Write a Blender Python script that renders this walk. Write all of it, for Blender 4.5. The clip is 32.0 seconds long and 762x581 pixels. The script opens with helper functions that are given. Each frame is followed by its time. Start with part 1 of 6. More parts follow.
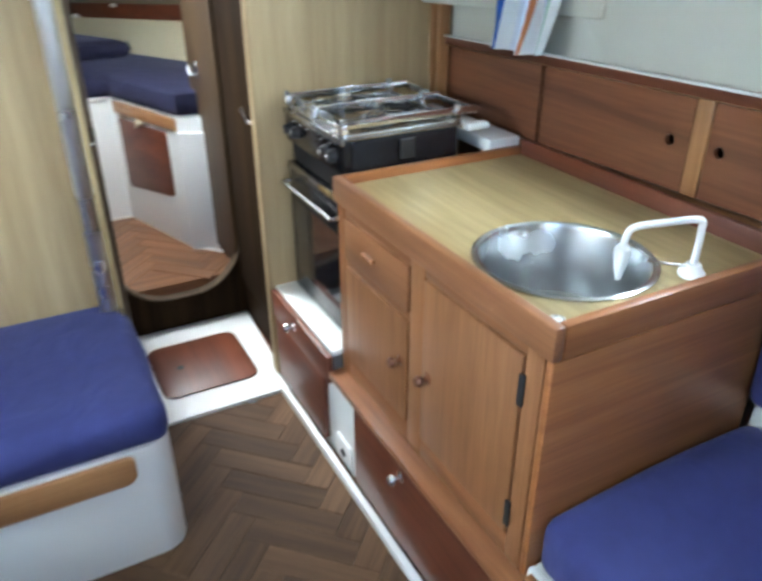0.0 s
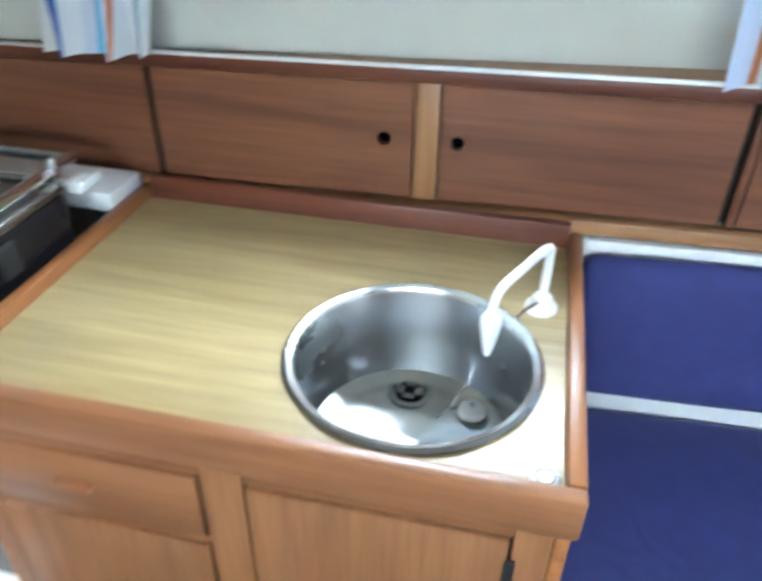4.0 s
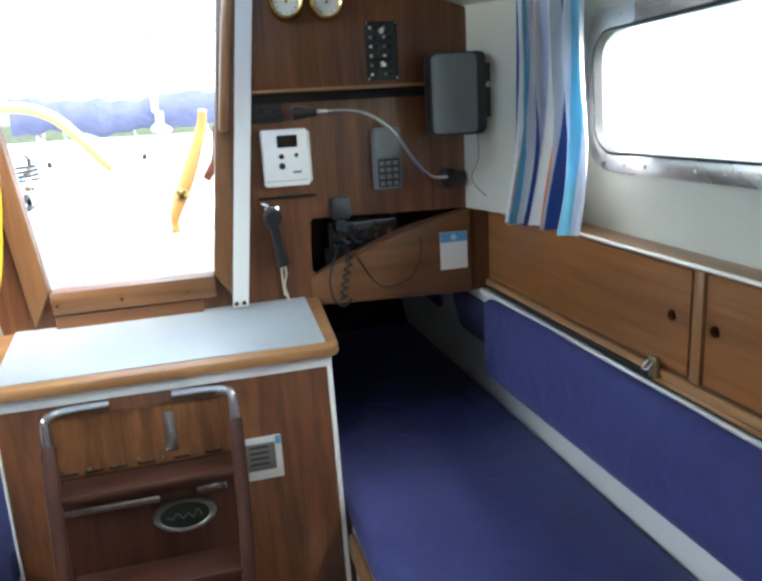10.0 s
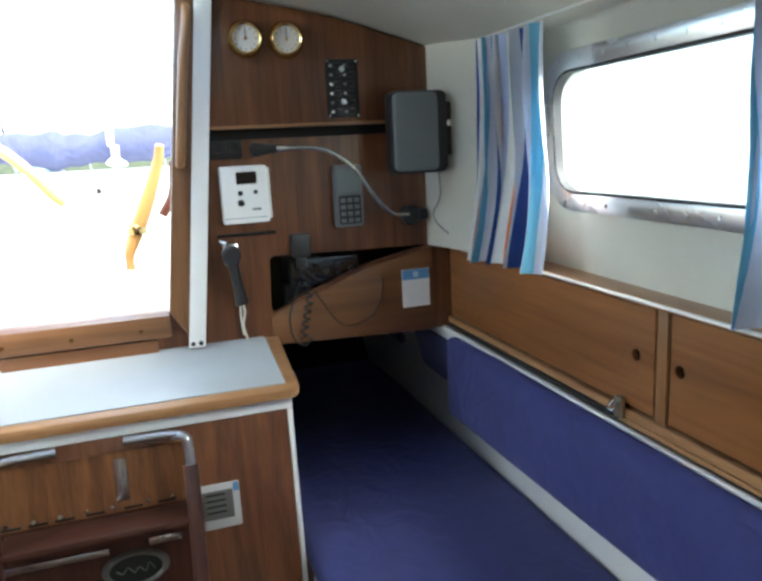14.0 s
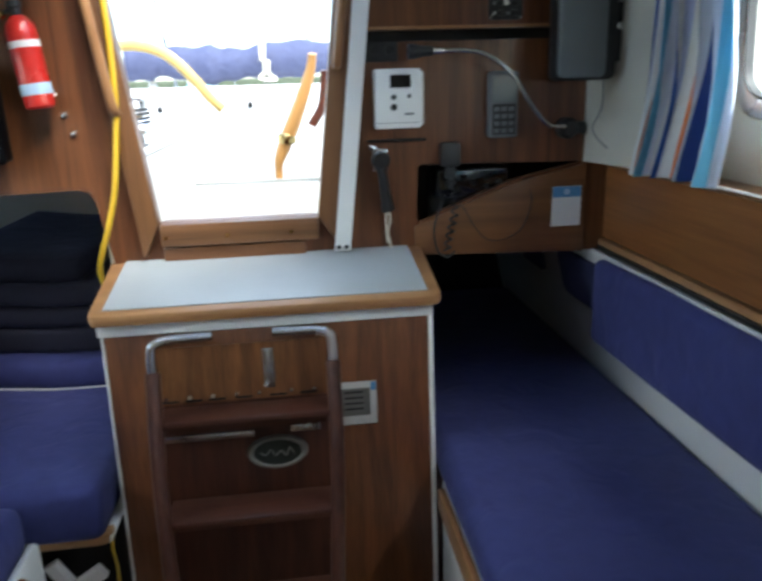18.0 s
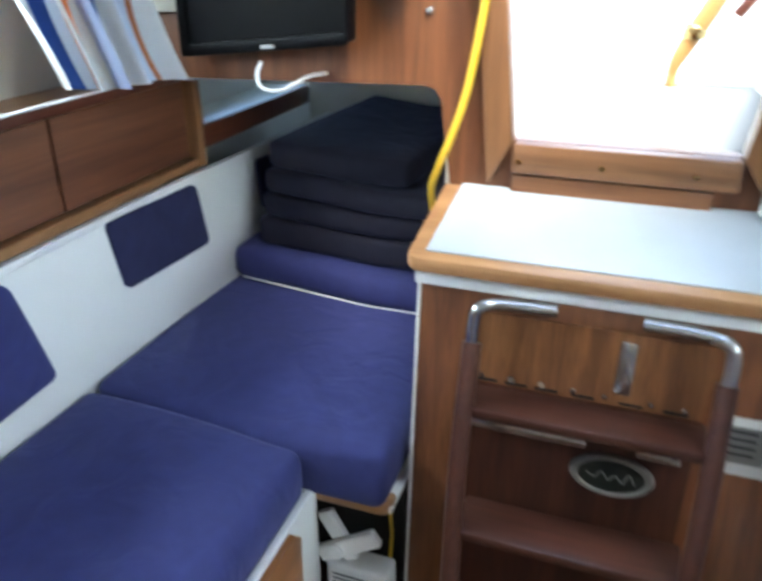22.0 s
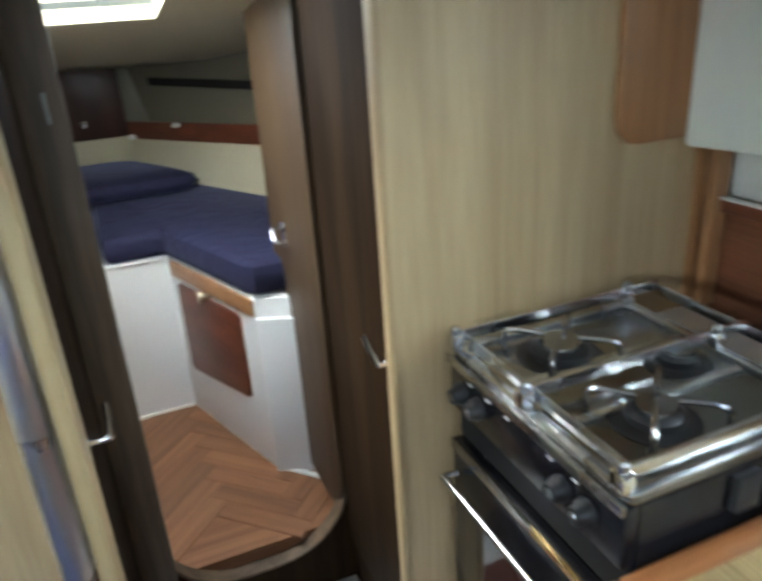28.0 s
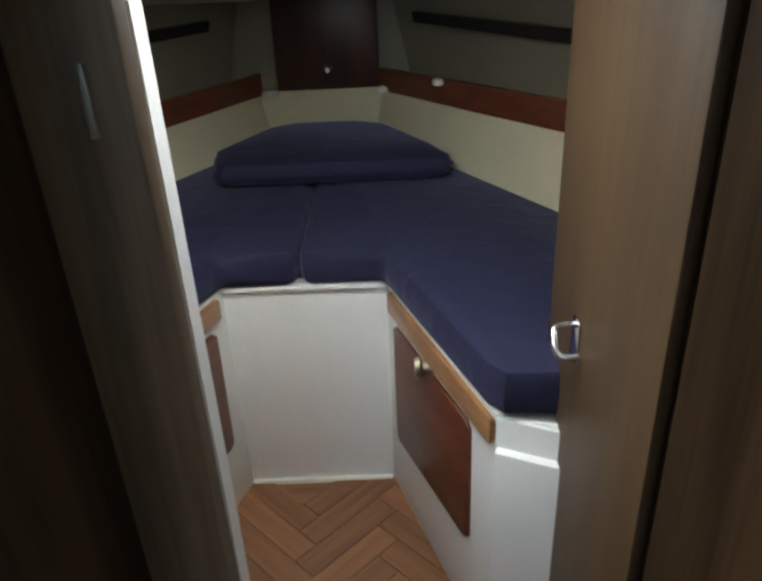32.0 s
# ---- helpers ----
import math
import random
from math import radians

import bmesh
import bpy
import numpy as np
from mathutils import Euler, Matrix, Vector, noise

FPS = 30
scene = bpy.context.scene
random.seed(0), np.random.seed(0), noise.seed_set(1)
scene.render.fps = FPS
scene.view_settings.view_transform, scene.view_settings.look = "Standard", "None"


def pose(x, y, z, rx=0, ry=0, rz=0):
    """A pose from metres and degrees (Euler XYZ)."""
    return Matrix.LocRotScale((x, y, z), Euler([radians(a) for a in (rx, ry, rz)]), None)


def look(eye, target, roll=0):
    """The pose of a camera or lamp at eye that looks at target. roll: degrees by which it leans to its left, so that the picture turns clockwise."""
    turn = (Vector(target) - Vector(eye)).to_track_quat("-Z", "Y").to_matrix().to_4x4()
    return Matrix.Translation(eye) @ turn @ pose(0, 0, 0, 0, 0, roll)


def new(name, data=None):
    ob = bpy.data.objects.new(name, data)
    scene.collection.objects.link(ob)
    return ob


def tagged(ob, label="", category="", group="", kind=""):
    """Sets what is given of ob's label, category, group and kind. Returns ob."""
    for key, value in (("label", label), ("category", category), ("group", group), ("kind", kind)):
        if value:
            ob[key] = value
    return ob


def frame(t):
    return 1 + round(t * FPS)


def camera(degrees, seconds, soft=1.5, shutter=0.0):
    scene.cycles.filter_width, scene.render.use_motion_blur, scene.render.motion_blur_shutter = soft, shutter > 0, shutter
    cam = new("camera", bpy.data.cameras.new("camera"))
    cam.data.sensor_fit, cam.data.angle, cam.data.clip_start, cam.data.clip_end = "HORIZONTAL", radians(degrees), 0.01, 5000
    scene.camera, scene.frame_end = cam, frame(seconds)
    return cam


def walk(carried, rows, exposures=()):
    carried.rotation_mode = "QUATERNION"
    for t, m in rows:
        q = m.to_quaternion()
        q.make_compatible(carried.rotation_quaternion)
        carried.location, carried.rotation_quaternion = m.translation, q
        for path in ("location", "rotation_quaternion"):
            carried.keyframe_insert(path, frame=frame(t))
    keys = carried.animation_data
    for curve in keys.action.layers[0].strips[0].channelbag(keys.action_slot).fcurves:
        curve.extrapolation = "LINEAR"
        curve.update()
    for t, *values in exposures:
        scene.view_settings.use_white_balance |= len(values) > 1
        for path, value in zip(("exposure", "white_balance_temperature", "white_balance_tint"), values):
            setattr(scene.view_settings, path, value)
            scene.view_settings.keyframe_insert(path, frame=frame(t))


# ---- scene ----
# A small sailing yacht's cabin: x to starboard, y towards the bow, z up from the cabin sole.
cam = camera(58.0, 32.0, soft=3.0, shutter=0.5)
PATH = [
    (0, (-0.175, 0.668, 1.418), (0.614, 2.144, 0.519), -0.1),
    (0.5, (-0.121, 0.871, 1.441), (0.864, 2.194, 0.499), -1.3),
    (1, (-0.101, 1.062, 1.457), (0.977, 2.236, 0.424), -2.4),
    (1.5, (-0.160, 1.207, 1.472), (1.068, 2.188, 0.405), -4.8),
    (2, (-0.193, 1.271, 1.453), (1.087, 2.177, 0.381), -4.7),
    (2.5, (-0.221, 1.318, 1.450), (1.062, 2.209, 0.368), -4.5),
    (4.5, (0.077, 1.495, 1.446), (1.657, 1.335, 0.403), 2.3),
    (5, (0.130, 1.556, 1.442), (1.550, 0.778, 0.448), 2.1),
    (5.5, (0.135, 1.587, 1.409), (1.289, 0.382, 0.500), 1.8),
    (6, (0.116, 1.588, 1.407), (0.961, 0.102, 0.576), 1.2),
    (6.5, (0.074, 1.672, 1.441), (0.572, -0.003, 0.695), 2.1),
    (7, (-0.007, 1.699, 1.428), (0.295, -0.051, 0.752), 1.7),
    (7.5, (-0.067, 1.743, 1.393), (0.048, -0.050, 0.773), -1.9),
    (8, (-0.055, 1.759, 1.388), (-0.081, -0.050, 0.808), -1.6),
    (8.5, (-0.098, 1.762, 1.415), (-0.216, -0.058, 0.883), -1.3),
    (9, (-0.173, 1.760, 1.462), (-0.396, -0.055, 0.946), -2.5),
    (9.5, (-0.263, 1.776, 1.503), (-0.615, -0.025, 1.014), -3.4),
    (10, (-0.269, 1.766, 1.505), (-0.719, -0.019, 1.034), -3.5),
    (10.5, (-0.280, 1.760, 1.507), (-0.737, -0.026, 1.046), -3.8),
    (11, (-0.296, 1.752, 1.506), (-0.739, -0.036, 1.038), -4.1),
    (11.5, (-0.308, 1.733, 1.505), (-0.751, -0.049, 1.018), -4.1),
    (12, (-0.311, 1.725, 1.505), (-0.759, -0.055, 1.015), -3.8),
    (12.5, (-0.308, 1.716, 1.506), (-0.769, -0.058, 1.005), -3.7),
    (13, (-0.298, 1.723, 1.509), (-0.792, -0.063, 1.090), -3.5),
    (13.5, (-0.285, 1.730, 1.511), (-0.813, -0.054, 1.124), -3.2),
    (14, (-0.275, 1.729, 1.512), (-0.841, -0.043, 1.124), -3.0),
    (14.5, (-0.281, 1.727, 1.515), (-0.884, -0.034, 1.131), -3.4),
    (16.5, (-0.338, 1.723, 1.504), (-0.846, -0.059, 1.086), -4.2),
    (17, (-0.334, 1.723, 1.491), (-0.736, -0.080, 1.045), -4.1),
    (17.5, (-0.295, 1.722, 1.466), (-0.641, -0.090, 1.010), -3.7),
    (18, (-0.219, 1.715, 1.430), (-0.436, -0.094, 0.894), -1.8),
    (18.5, (-0.173, 1.693, 1.399), (-0.228, -0.127, 0.855), -0.7),
    (19, (-0.186, 1.679, 1.358), (-0.046, -0.106, 0.721), 0.7),
    (19.5, (-0.191, 1.644, 1.337), (-0.010, -0.120, 0.655), 0.0),
    (20, (-0.189, 1.561, 1.320), (-0.026, -0.176, 0.567), 0.7),
    (20.5, (-0.156, 1.486, 1.311), (-0.027, -0.192, 0.429), -1.0),
    (21, (-0.118, 1.413, 1.323), (0.057, -0.281, 0.479), 0.1),
    (21.5, (-0.070, 1.315, 1.346), (0.252, -0.370, 0.531), -0.9),
    (22, (-0.053, 1.210, 1.418), (0.518, -0.411, 0.608), 0.2),
    (22.5, (-0.060, 1.081, 1.462), (0.798, -0.416, 0.667), 2.3),
    (23, (-0.076, 1.037, 1.484), (0.918, -0.431, 0.798), 5.3),
    (23.5, (-0.089, 1.014, 1.481), (1.250, -0.159, 0.818), 3.6),
    (24, (-0.125, 1.026, 1.490), (1.469, 0.243, 0.814), 2.0),
    (24.5, (-0.177, 1.019, 1.523), (1.553, 0.739, 0.788), -1.1),
    (25, (-0.182, 1.038, 1.480), (1.585, 1.159, 0.790), -3.1),
    (25.5, (-0.125, 1.168, 1.512), (1.580, 1.537, 0.760), -3.1),
    (26, (-0.110, 1.318, 1.535), (1.510, 1.957, 0.774), -3.9),
    (26.5, (-0.055, 1.428, 1.528), (1.462, 2.245, 0.728), -4.5),
    (28.5, (0.106, 1.779, 1.459), (0.469, 3.490, 0.716), -2.4),
    (29, (0.149, 1.842, 1.458), (0.348, 3.575, 0.707), -1.6),
    (29.5, (0.219, 1.994, 1.452), (0.210, 3.715, 0.646), -2.7),
    (30, (0.212, 2.146, 1.434), (0.209, 3.845, 0.582), -2.1),
    (30.5, (0.200, 2.263, 1.446), (0.239, 3.952, 0.577), -4.1),
    (31, (0.210, 2.365, 1.441), (0.226, 4.044, 0.552), -3.0),
    (31.5, (0.221, 2.480, 1.419), (0.181, 4.172, 0.554), -2.7),
    (32, (0.225, 2.556, 1.420), (0.201, 4.245, 0.550), -2.8),
]
EXPOSURES = [
    (0, 3.3, 5950, 4), (1, 3.2, 6000, 4), (2, 3.02, 6000, 4), (5, 3.78, 5850, 4), (6, 3.85, 6150, 4), (7, 3.65, 6150, 4), (8.5, 3.15, 6300, 4),
    (11, 2.7, 6550, 4), (14.5, 2.7, 6600, 4), (17, 2.4, 6550, 4), (18, 2.05, 6300, 4), (19, 1.85, 6250, 4), (20.4, 1.7, 6200, 4), (21, 2.8, 6100, 4),
    (21.6, 3, 6150, 4), (22.5, 2.82, 6250, 4), (24, 2.94, 6800, 4), (26, 2.7, 6850, 4), (29, 3.02, 5800, 4), (30, 2.79, 6000, 4), (31, 2.5, 6200, 4),
    (32, 2.35, 6300, 4)]
walk(cam, [(t, look(eye, target, roll)) for t, eye, target, roll in PATH], EXPOSURES)

# ---------------------------------------------------------------- light
world = bpy.data.worlds.new("overcast_sky")
scene.world = world
world.use_nodes = True
wn = world.node_tree.nodes
sky = wn.new("ShaderNodeTexSky")
sky.sky_type = "NISHITA"
sky.sun_disc = False
sky.sun_elevation = radians(48)
sky.sun_rotation = radians(-29)
sky.dust_density = 1.5
sky.ozone_density = 1.0
world.node_tree.links.new(sky.outputs[0], wn["Background"].inputs[0])
wn["Background"].inputs[1].default_value = 0.15
sun = new("sun", bpy.data.lights.new("sun", "SUN"))
sun.data.energy = 1.5
sun.data.angle = radians(30)
sun.data.color = (1.0, 0.97, 0.93)
sun.matrix_world = look((0, 0, 0), (0.3, -0.55, -1.0))


def window_light(name, at, to, w, h, power, colour=(0.88, 0.95, 1.0)):
    """The sky's light that comes in through one opening."""
    lamp = new(name, bpy.data.lights.new(name, "AREA"))
    lamp.data.shape, lamp.data.size, lamp.data.size_y = "RECTANGLE", w, h
    lamp.data.energy, lamp.data.color = power, colour
    lamp.matrix_world = look(at, to)
    return lamp


window_light("companionway_light", (-0.04, -1.0, 2.75), (-0.04, 0.9, 0.5), 0.9, 0.7, 1.0)
window_light("stern_sky_light", (-0.04, -2.05, 2.5), (-0.04, 1.2, 0.35), 1.0, 0.8, 2.8)
window_light("hatch_light", (-0.03, 0.03, 2.13), (-0.03, 0.15, 0.0), 0.6, 0.6, 0.22)
for at_y in (0.65, 1.6):
    window_light("port_window_light", (-1.97, at_y, 2.06), (-0.5, at_y, 1.12), 0.9, 0.95, 9.8)
for at_y in (0.5, 1.5):
    window_light("starboard_window_light", (2.02, at_y, 2.03), (0.5, at_y, 1.08), 0.9, 0.95, 10.8)
# fill lamp added above the forepeak well, in an assumed hatch
window_light("forehatch_light", (0.042, 3.335, 1.51), (0.042, 3.53, 0.0), 0.42, 0.21, 1.5, (1.0, 0.97, 0.92))


# ---------------------------------------------------------------- materials
def shader(name):
    m = bpy.data.materials.new(name)
    m.use_nodes = True
    return m, m.node_tree.nodes, m.node_tree.links, m.node_tree.nodes["Principled BSDF"]


def plain(name, colour, rough=0.5, metal=0.0, vary=0.12, grain=60.0, bump=0.08, coat=0.0):
    """A painted, moulded or metal surface: colour mottled at two scales, with fine relief."""
    m, n, l, p = shader(name)
    tc = n.new("ShaderNodeTexCoord")
    big, small = n.new("ShaderNodeTexNoise"), n.new("ShaderNodeTexNoise")
    big.inputs["Scale"].default_value, small.inputs["Scale"].default_value = 5.0, grain
    big.inputs["Detail"].default_value = 4
    for t in (big, small):
        l.new(tc.outputs["Object"], t.inputs["Vector"])
    mix = n.new("ShaderNodeMix")
    mix.data_type = "RGBA"
    mix.inputs[6].default_value = (*[c * (1 - vary) for c in colour], 1)
    mix.inputs[7].default_value = (*[min(1, c * (1 + vary)) for c in colour], 1)
    l.new(big.outputs["Fac"], mix.inputs[0])
    l.new(mix.outputs[2], p.inputs["Base Color"])
    b = n.new("ShaderNodeBump")
    b.inputs["Strength"].default_value, b.inputs["Distance"].default_value = bump, 0.002
    l.new(small.outputs["Fac"], b.inputs["Height"])
    l.new(b.outputs[0], p.inputs["Normal"])
    r = n.new("ShaderNodeMapRange")
    r.inputs[3].default_value, r.inputs[4].default_value = max(0.02, rough - 0.08), rough + 0.08
    l.new(big.outputs["Fac"], r.inputs[0])
    l.new(r.outputs[0], p.inputs["Roughness"])
    p.inputs["Metallic"].default_value = metal
    p.inputs["Coat Weight"].default_value = coat
    return m


def timber(name, dark, light, axis, scale=1.0, rough=0.35, figure=0.6, per_piece=0.0, coat=0.15, gloss=0.5):
    """Wood or veneer whose grain runs along one axis."""
    m, n, l, p = shader(name)
    tc, mp = n.new("ShaderNodeTexCoord"), n.new("ShaderNodeMapping")
    s = [22.0 * scale] * 3
    s["xyz".index(axis)] = 1.1 * scale
    mp.inputs["Scale"].default_value = s
    l.new(tc.outputs["Object"], mp.inputs["Vector"])
    broad, fine = n.new("ShaderNodeTexNoise"), n.new("ShaderNodeTexNoise")
    broad.inputs["Scale"].default_value, broad.inputs["Detail"].default_value = 0.8, 3
    broad.inputs["Distortion"].default_value = 0.8
    fine.inputs["Scale"].default_value, fine.inputs["Detail"].default_value = 6.0, 6
    l.new(mp.outputs[0], broad.inputs["Vector"])
    l.new(mp.outputs[0], fine.inputs["Vector"])
    add = n.new("ShaderNodeMath")
    add.operation = "MULTIPLY_ADD"
    l.new(fine.outputs["Fac"], add.inputs[0])
    add.inputs[1].default_value = 0.5
    l.new(broad.outputs["Fac"], add.inputs[2])
    ramp = n.new("ShaderNodeValToRGB")
    ramp.color_ramp.elements[0].position, ramp.color_ramp.elements[1].position = 0.75 - 0.3 * figure, 0.75 + 0.3 * figure
    ramp.color_ramp.elements[0].color, ramp.color_ramp.elements[1].color = (*dark, 1), (*light, 1)
    l.new(add.outputs[0], ramp.inputs[0])
    out = ramp.outputs[0]
    if per_piece:
        info, hsv, mr = n.new("ShaderNodeObjectInfo"), n.new("ShaderNodeHueSaturation"), n.new("ShaderNodeMapRange")
        shift = n.new("ShaderNodeVectorMath")
        shift.operation = "MULTIPLY_ADD"
        l.new(info.outputs["Random"], shift.inputs[0])
        shift.inputs[1].default_value = (9.0, 5.0, 7.0)
        l.new(tc.outputs["Object"], shift.inputs[2])
        l.new(shift.outputs[0], mp.inputs["Vector"])
        mr.inputs[3].default_value, mr.inputs[4].default_value = 1 - per_piece, 1 + per_piece
        l.new(info.outputs["Random"], mr.inputs[0])
        l.new(mr.outputs[0], hsv.inputs["Value"])
        l.new(out, hsv.inputs["Color"])
        out = hsv.outputs[0]
    l.new(out, p.inputs["Base Color"])
    b = n.new("ShaderNodeBump")
    b.inputs["Strength"].default_value, b.inputs["Distance"].default_value = 0.12, 0.001
    l.new(fine.outputs["Fac"], b.inputs["Height"])
    l.new(b.outputs[0], p.inputs["Normal"])
    p.inputs["Roughness"].default_value = rough
    p.inputs["Coat Weight"].default_value, p.inputs["Coat Roughness"].default_value = coat, 0.25
    p.inputs["Specular IOR Level"].default_value = gloss
    return m


def cloth(name, colour, weave=900.0, wrinkle=9.0, bump=0.5):
    m, n, l, p = shader(name)
    tc = n.new("ShaderNodeTexCoord")
    a, w, c = n.new("ShaderNodeTexNoise"), n.new("ShaderNodeTexNoise"), n.new("ShaderNodeTexNoise")
    a.inputs["Scale"].default_value, w.inputs["Scale"].default_value, c.inputs["Scale"].default_value = weave, wrinkle, 26.0
    w.inputs["Distortion"].default_value = 1.2
    for t in (a, w, c):
        l.new(tc.outputs["Object"], t.inputs["Vector"])
    mix = n.new("ShaderNodeMix")
    mix.data_type = "RGBA"
    mix.inputs[6].default_value = (*[v * 0.72 for v in colour], 1)
    mix.inputs[7].default_value = (*[min(1, v * 1.32) for v in colour], 1)
    s = n.new("ShaderNodeMath")
    s.operation = "MULTIPLY_ADD"
    s.inputs[1].default_value = 0.5
    l.new(c.outputs["Fac"], s.inputs[0])
    hw = n.new("ShaderNodeMath")
    hw.operation = "MULTIPLY"
    hw.inputs[1].default_value = 0.55
    l.new(w.outputs["Fac"], hw.inputs[0])
    l.new(hw.outputs[0], s.inputs[2])
    l.new(s.outputs[0], mix.inputs[0])
    l.new(mix.outputs[2], p.inputs["Base Color"])
    b1, b2 = n.new("ShaderNodeBump"), n.new("ShaderNodeBump")
    b1.inputs["Strength"].default_value, b1.inputs["Distance"].default_value = bump, 0.012
    b2.inputs["Strength"].default_value, b2.inputs["Distance"].default_value = 0.3, 0.001
    l.new(w.outputs["Fac"], b1.inputs["Height"])
    l.new(a.outputs["Fac"], b2.inputs["Height"])
    l.new(b1.outputs[0], b2.inputs["Normal"])
    l.new(b2.outputs[0], p.inputs["Normal"])
    p.inputs["Roughness"].default_value = 0.85
    p.inputs["Sheen Weight"].default_value = 0.2
    p.inputs["Sheen Roughness"].default_value = 0.4
    p.inputs["Sheen Tint"].default_value = (0.55, 0.6, 1.0, 1)
    return m


def striped(name, stops):
    """Curtain cloth with woven stripes: stops of (place along y in 0..1, colour), one repeat every 0.21 m."""
    m, n, l, p = shader(name)
    uv = n.new("ShaderNodeUVMap")
    sep, ramp = n.new("ShaderNodeSeparateXYZ"), n.new("ShaderNodeValToRGB")
    fr = n.new("ShaderNodeMath")
    fr.operation = "FRACT"
    l.new(uv.outputs[0], sep.inputs[0])
    l.new(sep.outputs[0], fr.inputs[0])
    l.new(fr.outputs[0], ramp.inputs[0])
    cr = ramp.color_ramp
    cr.interpolation = "CONSTANT"
    cr.elements[0].position, cr.elements[0].color = stops[0][0], (*stops[0][1], 1)
    cr.elements[1].position, cr.elements[1].color = stops[1][0], (*stops[1][1], 1)
    for at, col in stops[2:]:
        cr.elements.new(at).color = (*col, 1)
    l.new(ramp.outputs[0], p.inputs["Base Color"])
    p.inputs["Roughness"].default_value = 0.9
    tr = n.new("ShaderNodeBsdfTranslucent")
    l.new(ramp.outputs[0], tr.inputs["Color"])
    mx = n.new("ShaderNodeMixShader")
    mx.inputs[0].default_value = 0.3
    l.new(p.outputs[0], mx.inputs[1])
    l.new(tr.outputs[0], mx.inputs[2])
    l.new(mx.outputs[0], n["Material Output"].inputs[0])
    return m


TEAK_Z = timber("teak_veneer_upright", (0.085, 0.029, 0.013), (0.195, 0.074, 0.029), "z", 1.4, 0.34, 0.7)
TEAK_Y = timber("teak_fore_and_aft", (0.118, 0.042, 0.021), (0.235, 0.092, 0.043), "y", 0.7, 0.34, 0.7)
TEAK_X = timber("teak_athwart", (0.12, 0.045, 0.02), (0.24, 0.10, 0.04), "x", 0.9, 0.36, 0.8)
TRIM_Y = timber("teak_trim_fore_and_aft", (0.27, 0.125, 0.05), (0.40, 0.21, 0.09), "y", 1.0, 0.35)
TRIM_X = timber("teak_trim_athwart", (0.27, 0.125, 0.05), (0.40, 0.21, 0.09), "x", 1.0, 0.35)
TRIM_Z = timber("teak_trim_upright", (0.25, 0.115, 0.045), (0.38, 0.19, 0.08), "z", 1.0, 0.35)
GALLEY_Z = timber("galley_teak_upright", (0.21, 0.088, 0.034), (0.32, 0.142, 0.058), "z", 1.1, 0.36)
GALLEY_Y = timber("galley_teak_fore_and_aft", (0.20, 0.08, 0.032), (0.31, 0.13, 0.053), "y", 1.1, 0.36)
GALLEY_X = timber("galley_teak_athwart", (0.25, 0.09, 0.028), (0.38, 0.15, 0.05), "x", 1.1, 0.36)
MAHOGANY = timber("red_mahogany", (0.095, 0.026, 0.013), (0.16, 0.045, 0.02), "y", 0.9, 0.4)
PORT_DOOR = timber("golden_teak", (0.17, 0.064, 0.02), (0.34, 0.14, 0.046), "y", 0.6, 0.3, 0.75)
PORT_X = timber("golden_teak_athwart", (0.14, 0.056, 0.021), (0.24, 0.105, 0.04), "x", 0.8, 0.34, 0.8)
LADDER = timber("dark_ladder_wood", (0.04, 0.013, 0.008), (0.085, 0.028, 0.016), "x", 0.8, 0.38)
LADDER_Z = timber("dark_ladder_wood_upright", (0.038, 0.012, 0.008), (0.08, 0.026, 0.015), "z", 0.8, 0.36)
VENEER = timber("pale_veneer", (0.36, 0.25, 0.125), (0.50, 0.38, 0.21), "z", 1.0, 0.5, 0.9, coat=0.0)
# dark brown veneer taken almost to black for the passage's shadow
DOOR_SHADED = timber("shade_deepened_door_veneer", (0.008, 0.0045, 0.002), (0.034, 0.019, 0.009), "z", 1.0, 0.7, 0.9, coat=0.0, gloss=0.06)
DOOR_WARM = timber("warm_door_veneer", (0.046, 0.025, 0.009), (0.08, 0.044, 0.016), "z", 1.2, 0.6, 0.8, coat=0.05)
LAMINATE = timber("oak_laminate", (0.28, 0.20, 0.083), (0.48, 0.37, 0.18), "y", 1.2, 0.36, 0.9, coat=0.05)
PARQUET = timber("parquet_strip", (0.062, 0.033, 0.017), (0.135, 0.076, 0.04), "x", 1.5, 0.55, 0.9, per_piece=0.32, coat=0.0, gloss=0.2)
PARQUET_WARM = timber("warm_parquet_strip", (0.15, 0.063, 0.028), (0.27, 0.127, 0.057), "x", 1.5, 0.42, 0.9, per_piece=0.2)
BLUE = cloth("navy_velour", (0.028, 0.033, 0.135))
# navy velour near black, as it looks deep inside the quarter berth
NAVY_SHADED = cloth("shaded_navy_velour", (0.008, 0.008, 0.022))
# navy velour darkened for the forepeak's dimness
BLUE_SHADED = cloth("shaded_berth_velour", (0.010, 0.011, 0.042))
BLUE_PAD = cloth("navy_pad_cloth", (0.016, 0.018, 0.065), bump=0.25)
CANVAS = cloth("blue_canvas", (0.075, 0.085, 0.16), bump=0.9)
GRP = plain("white_gelcoat", (0.79, 0.80, 0.78), 0.42, vary=0.025, coat=0.08)
GRP_WARM = plain("cream_gelcoat", (0.74, 0.73, 0.66), 0.32, vary=0.05, coat=0.2)
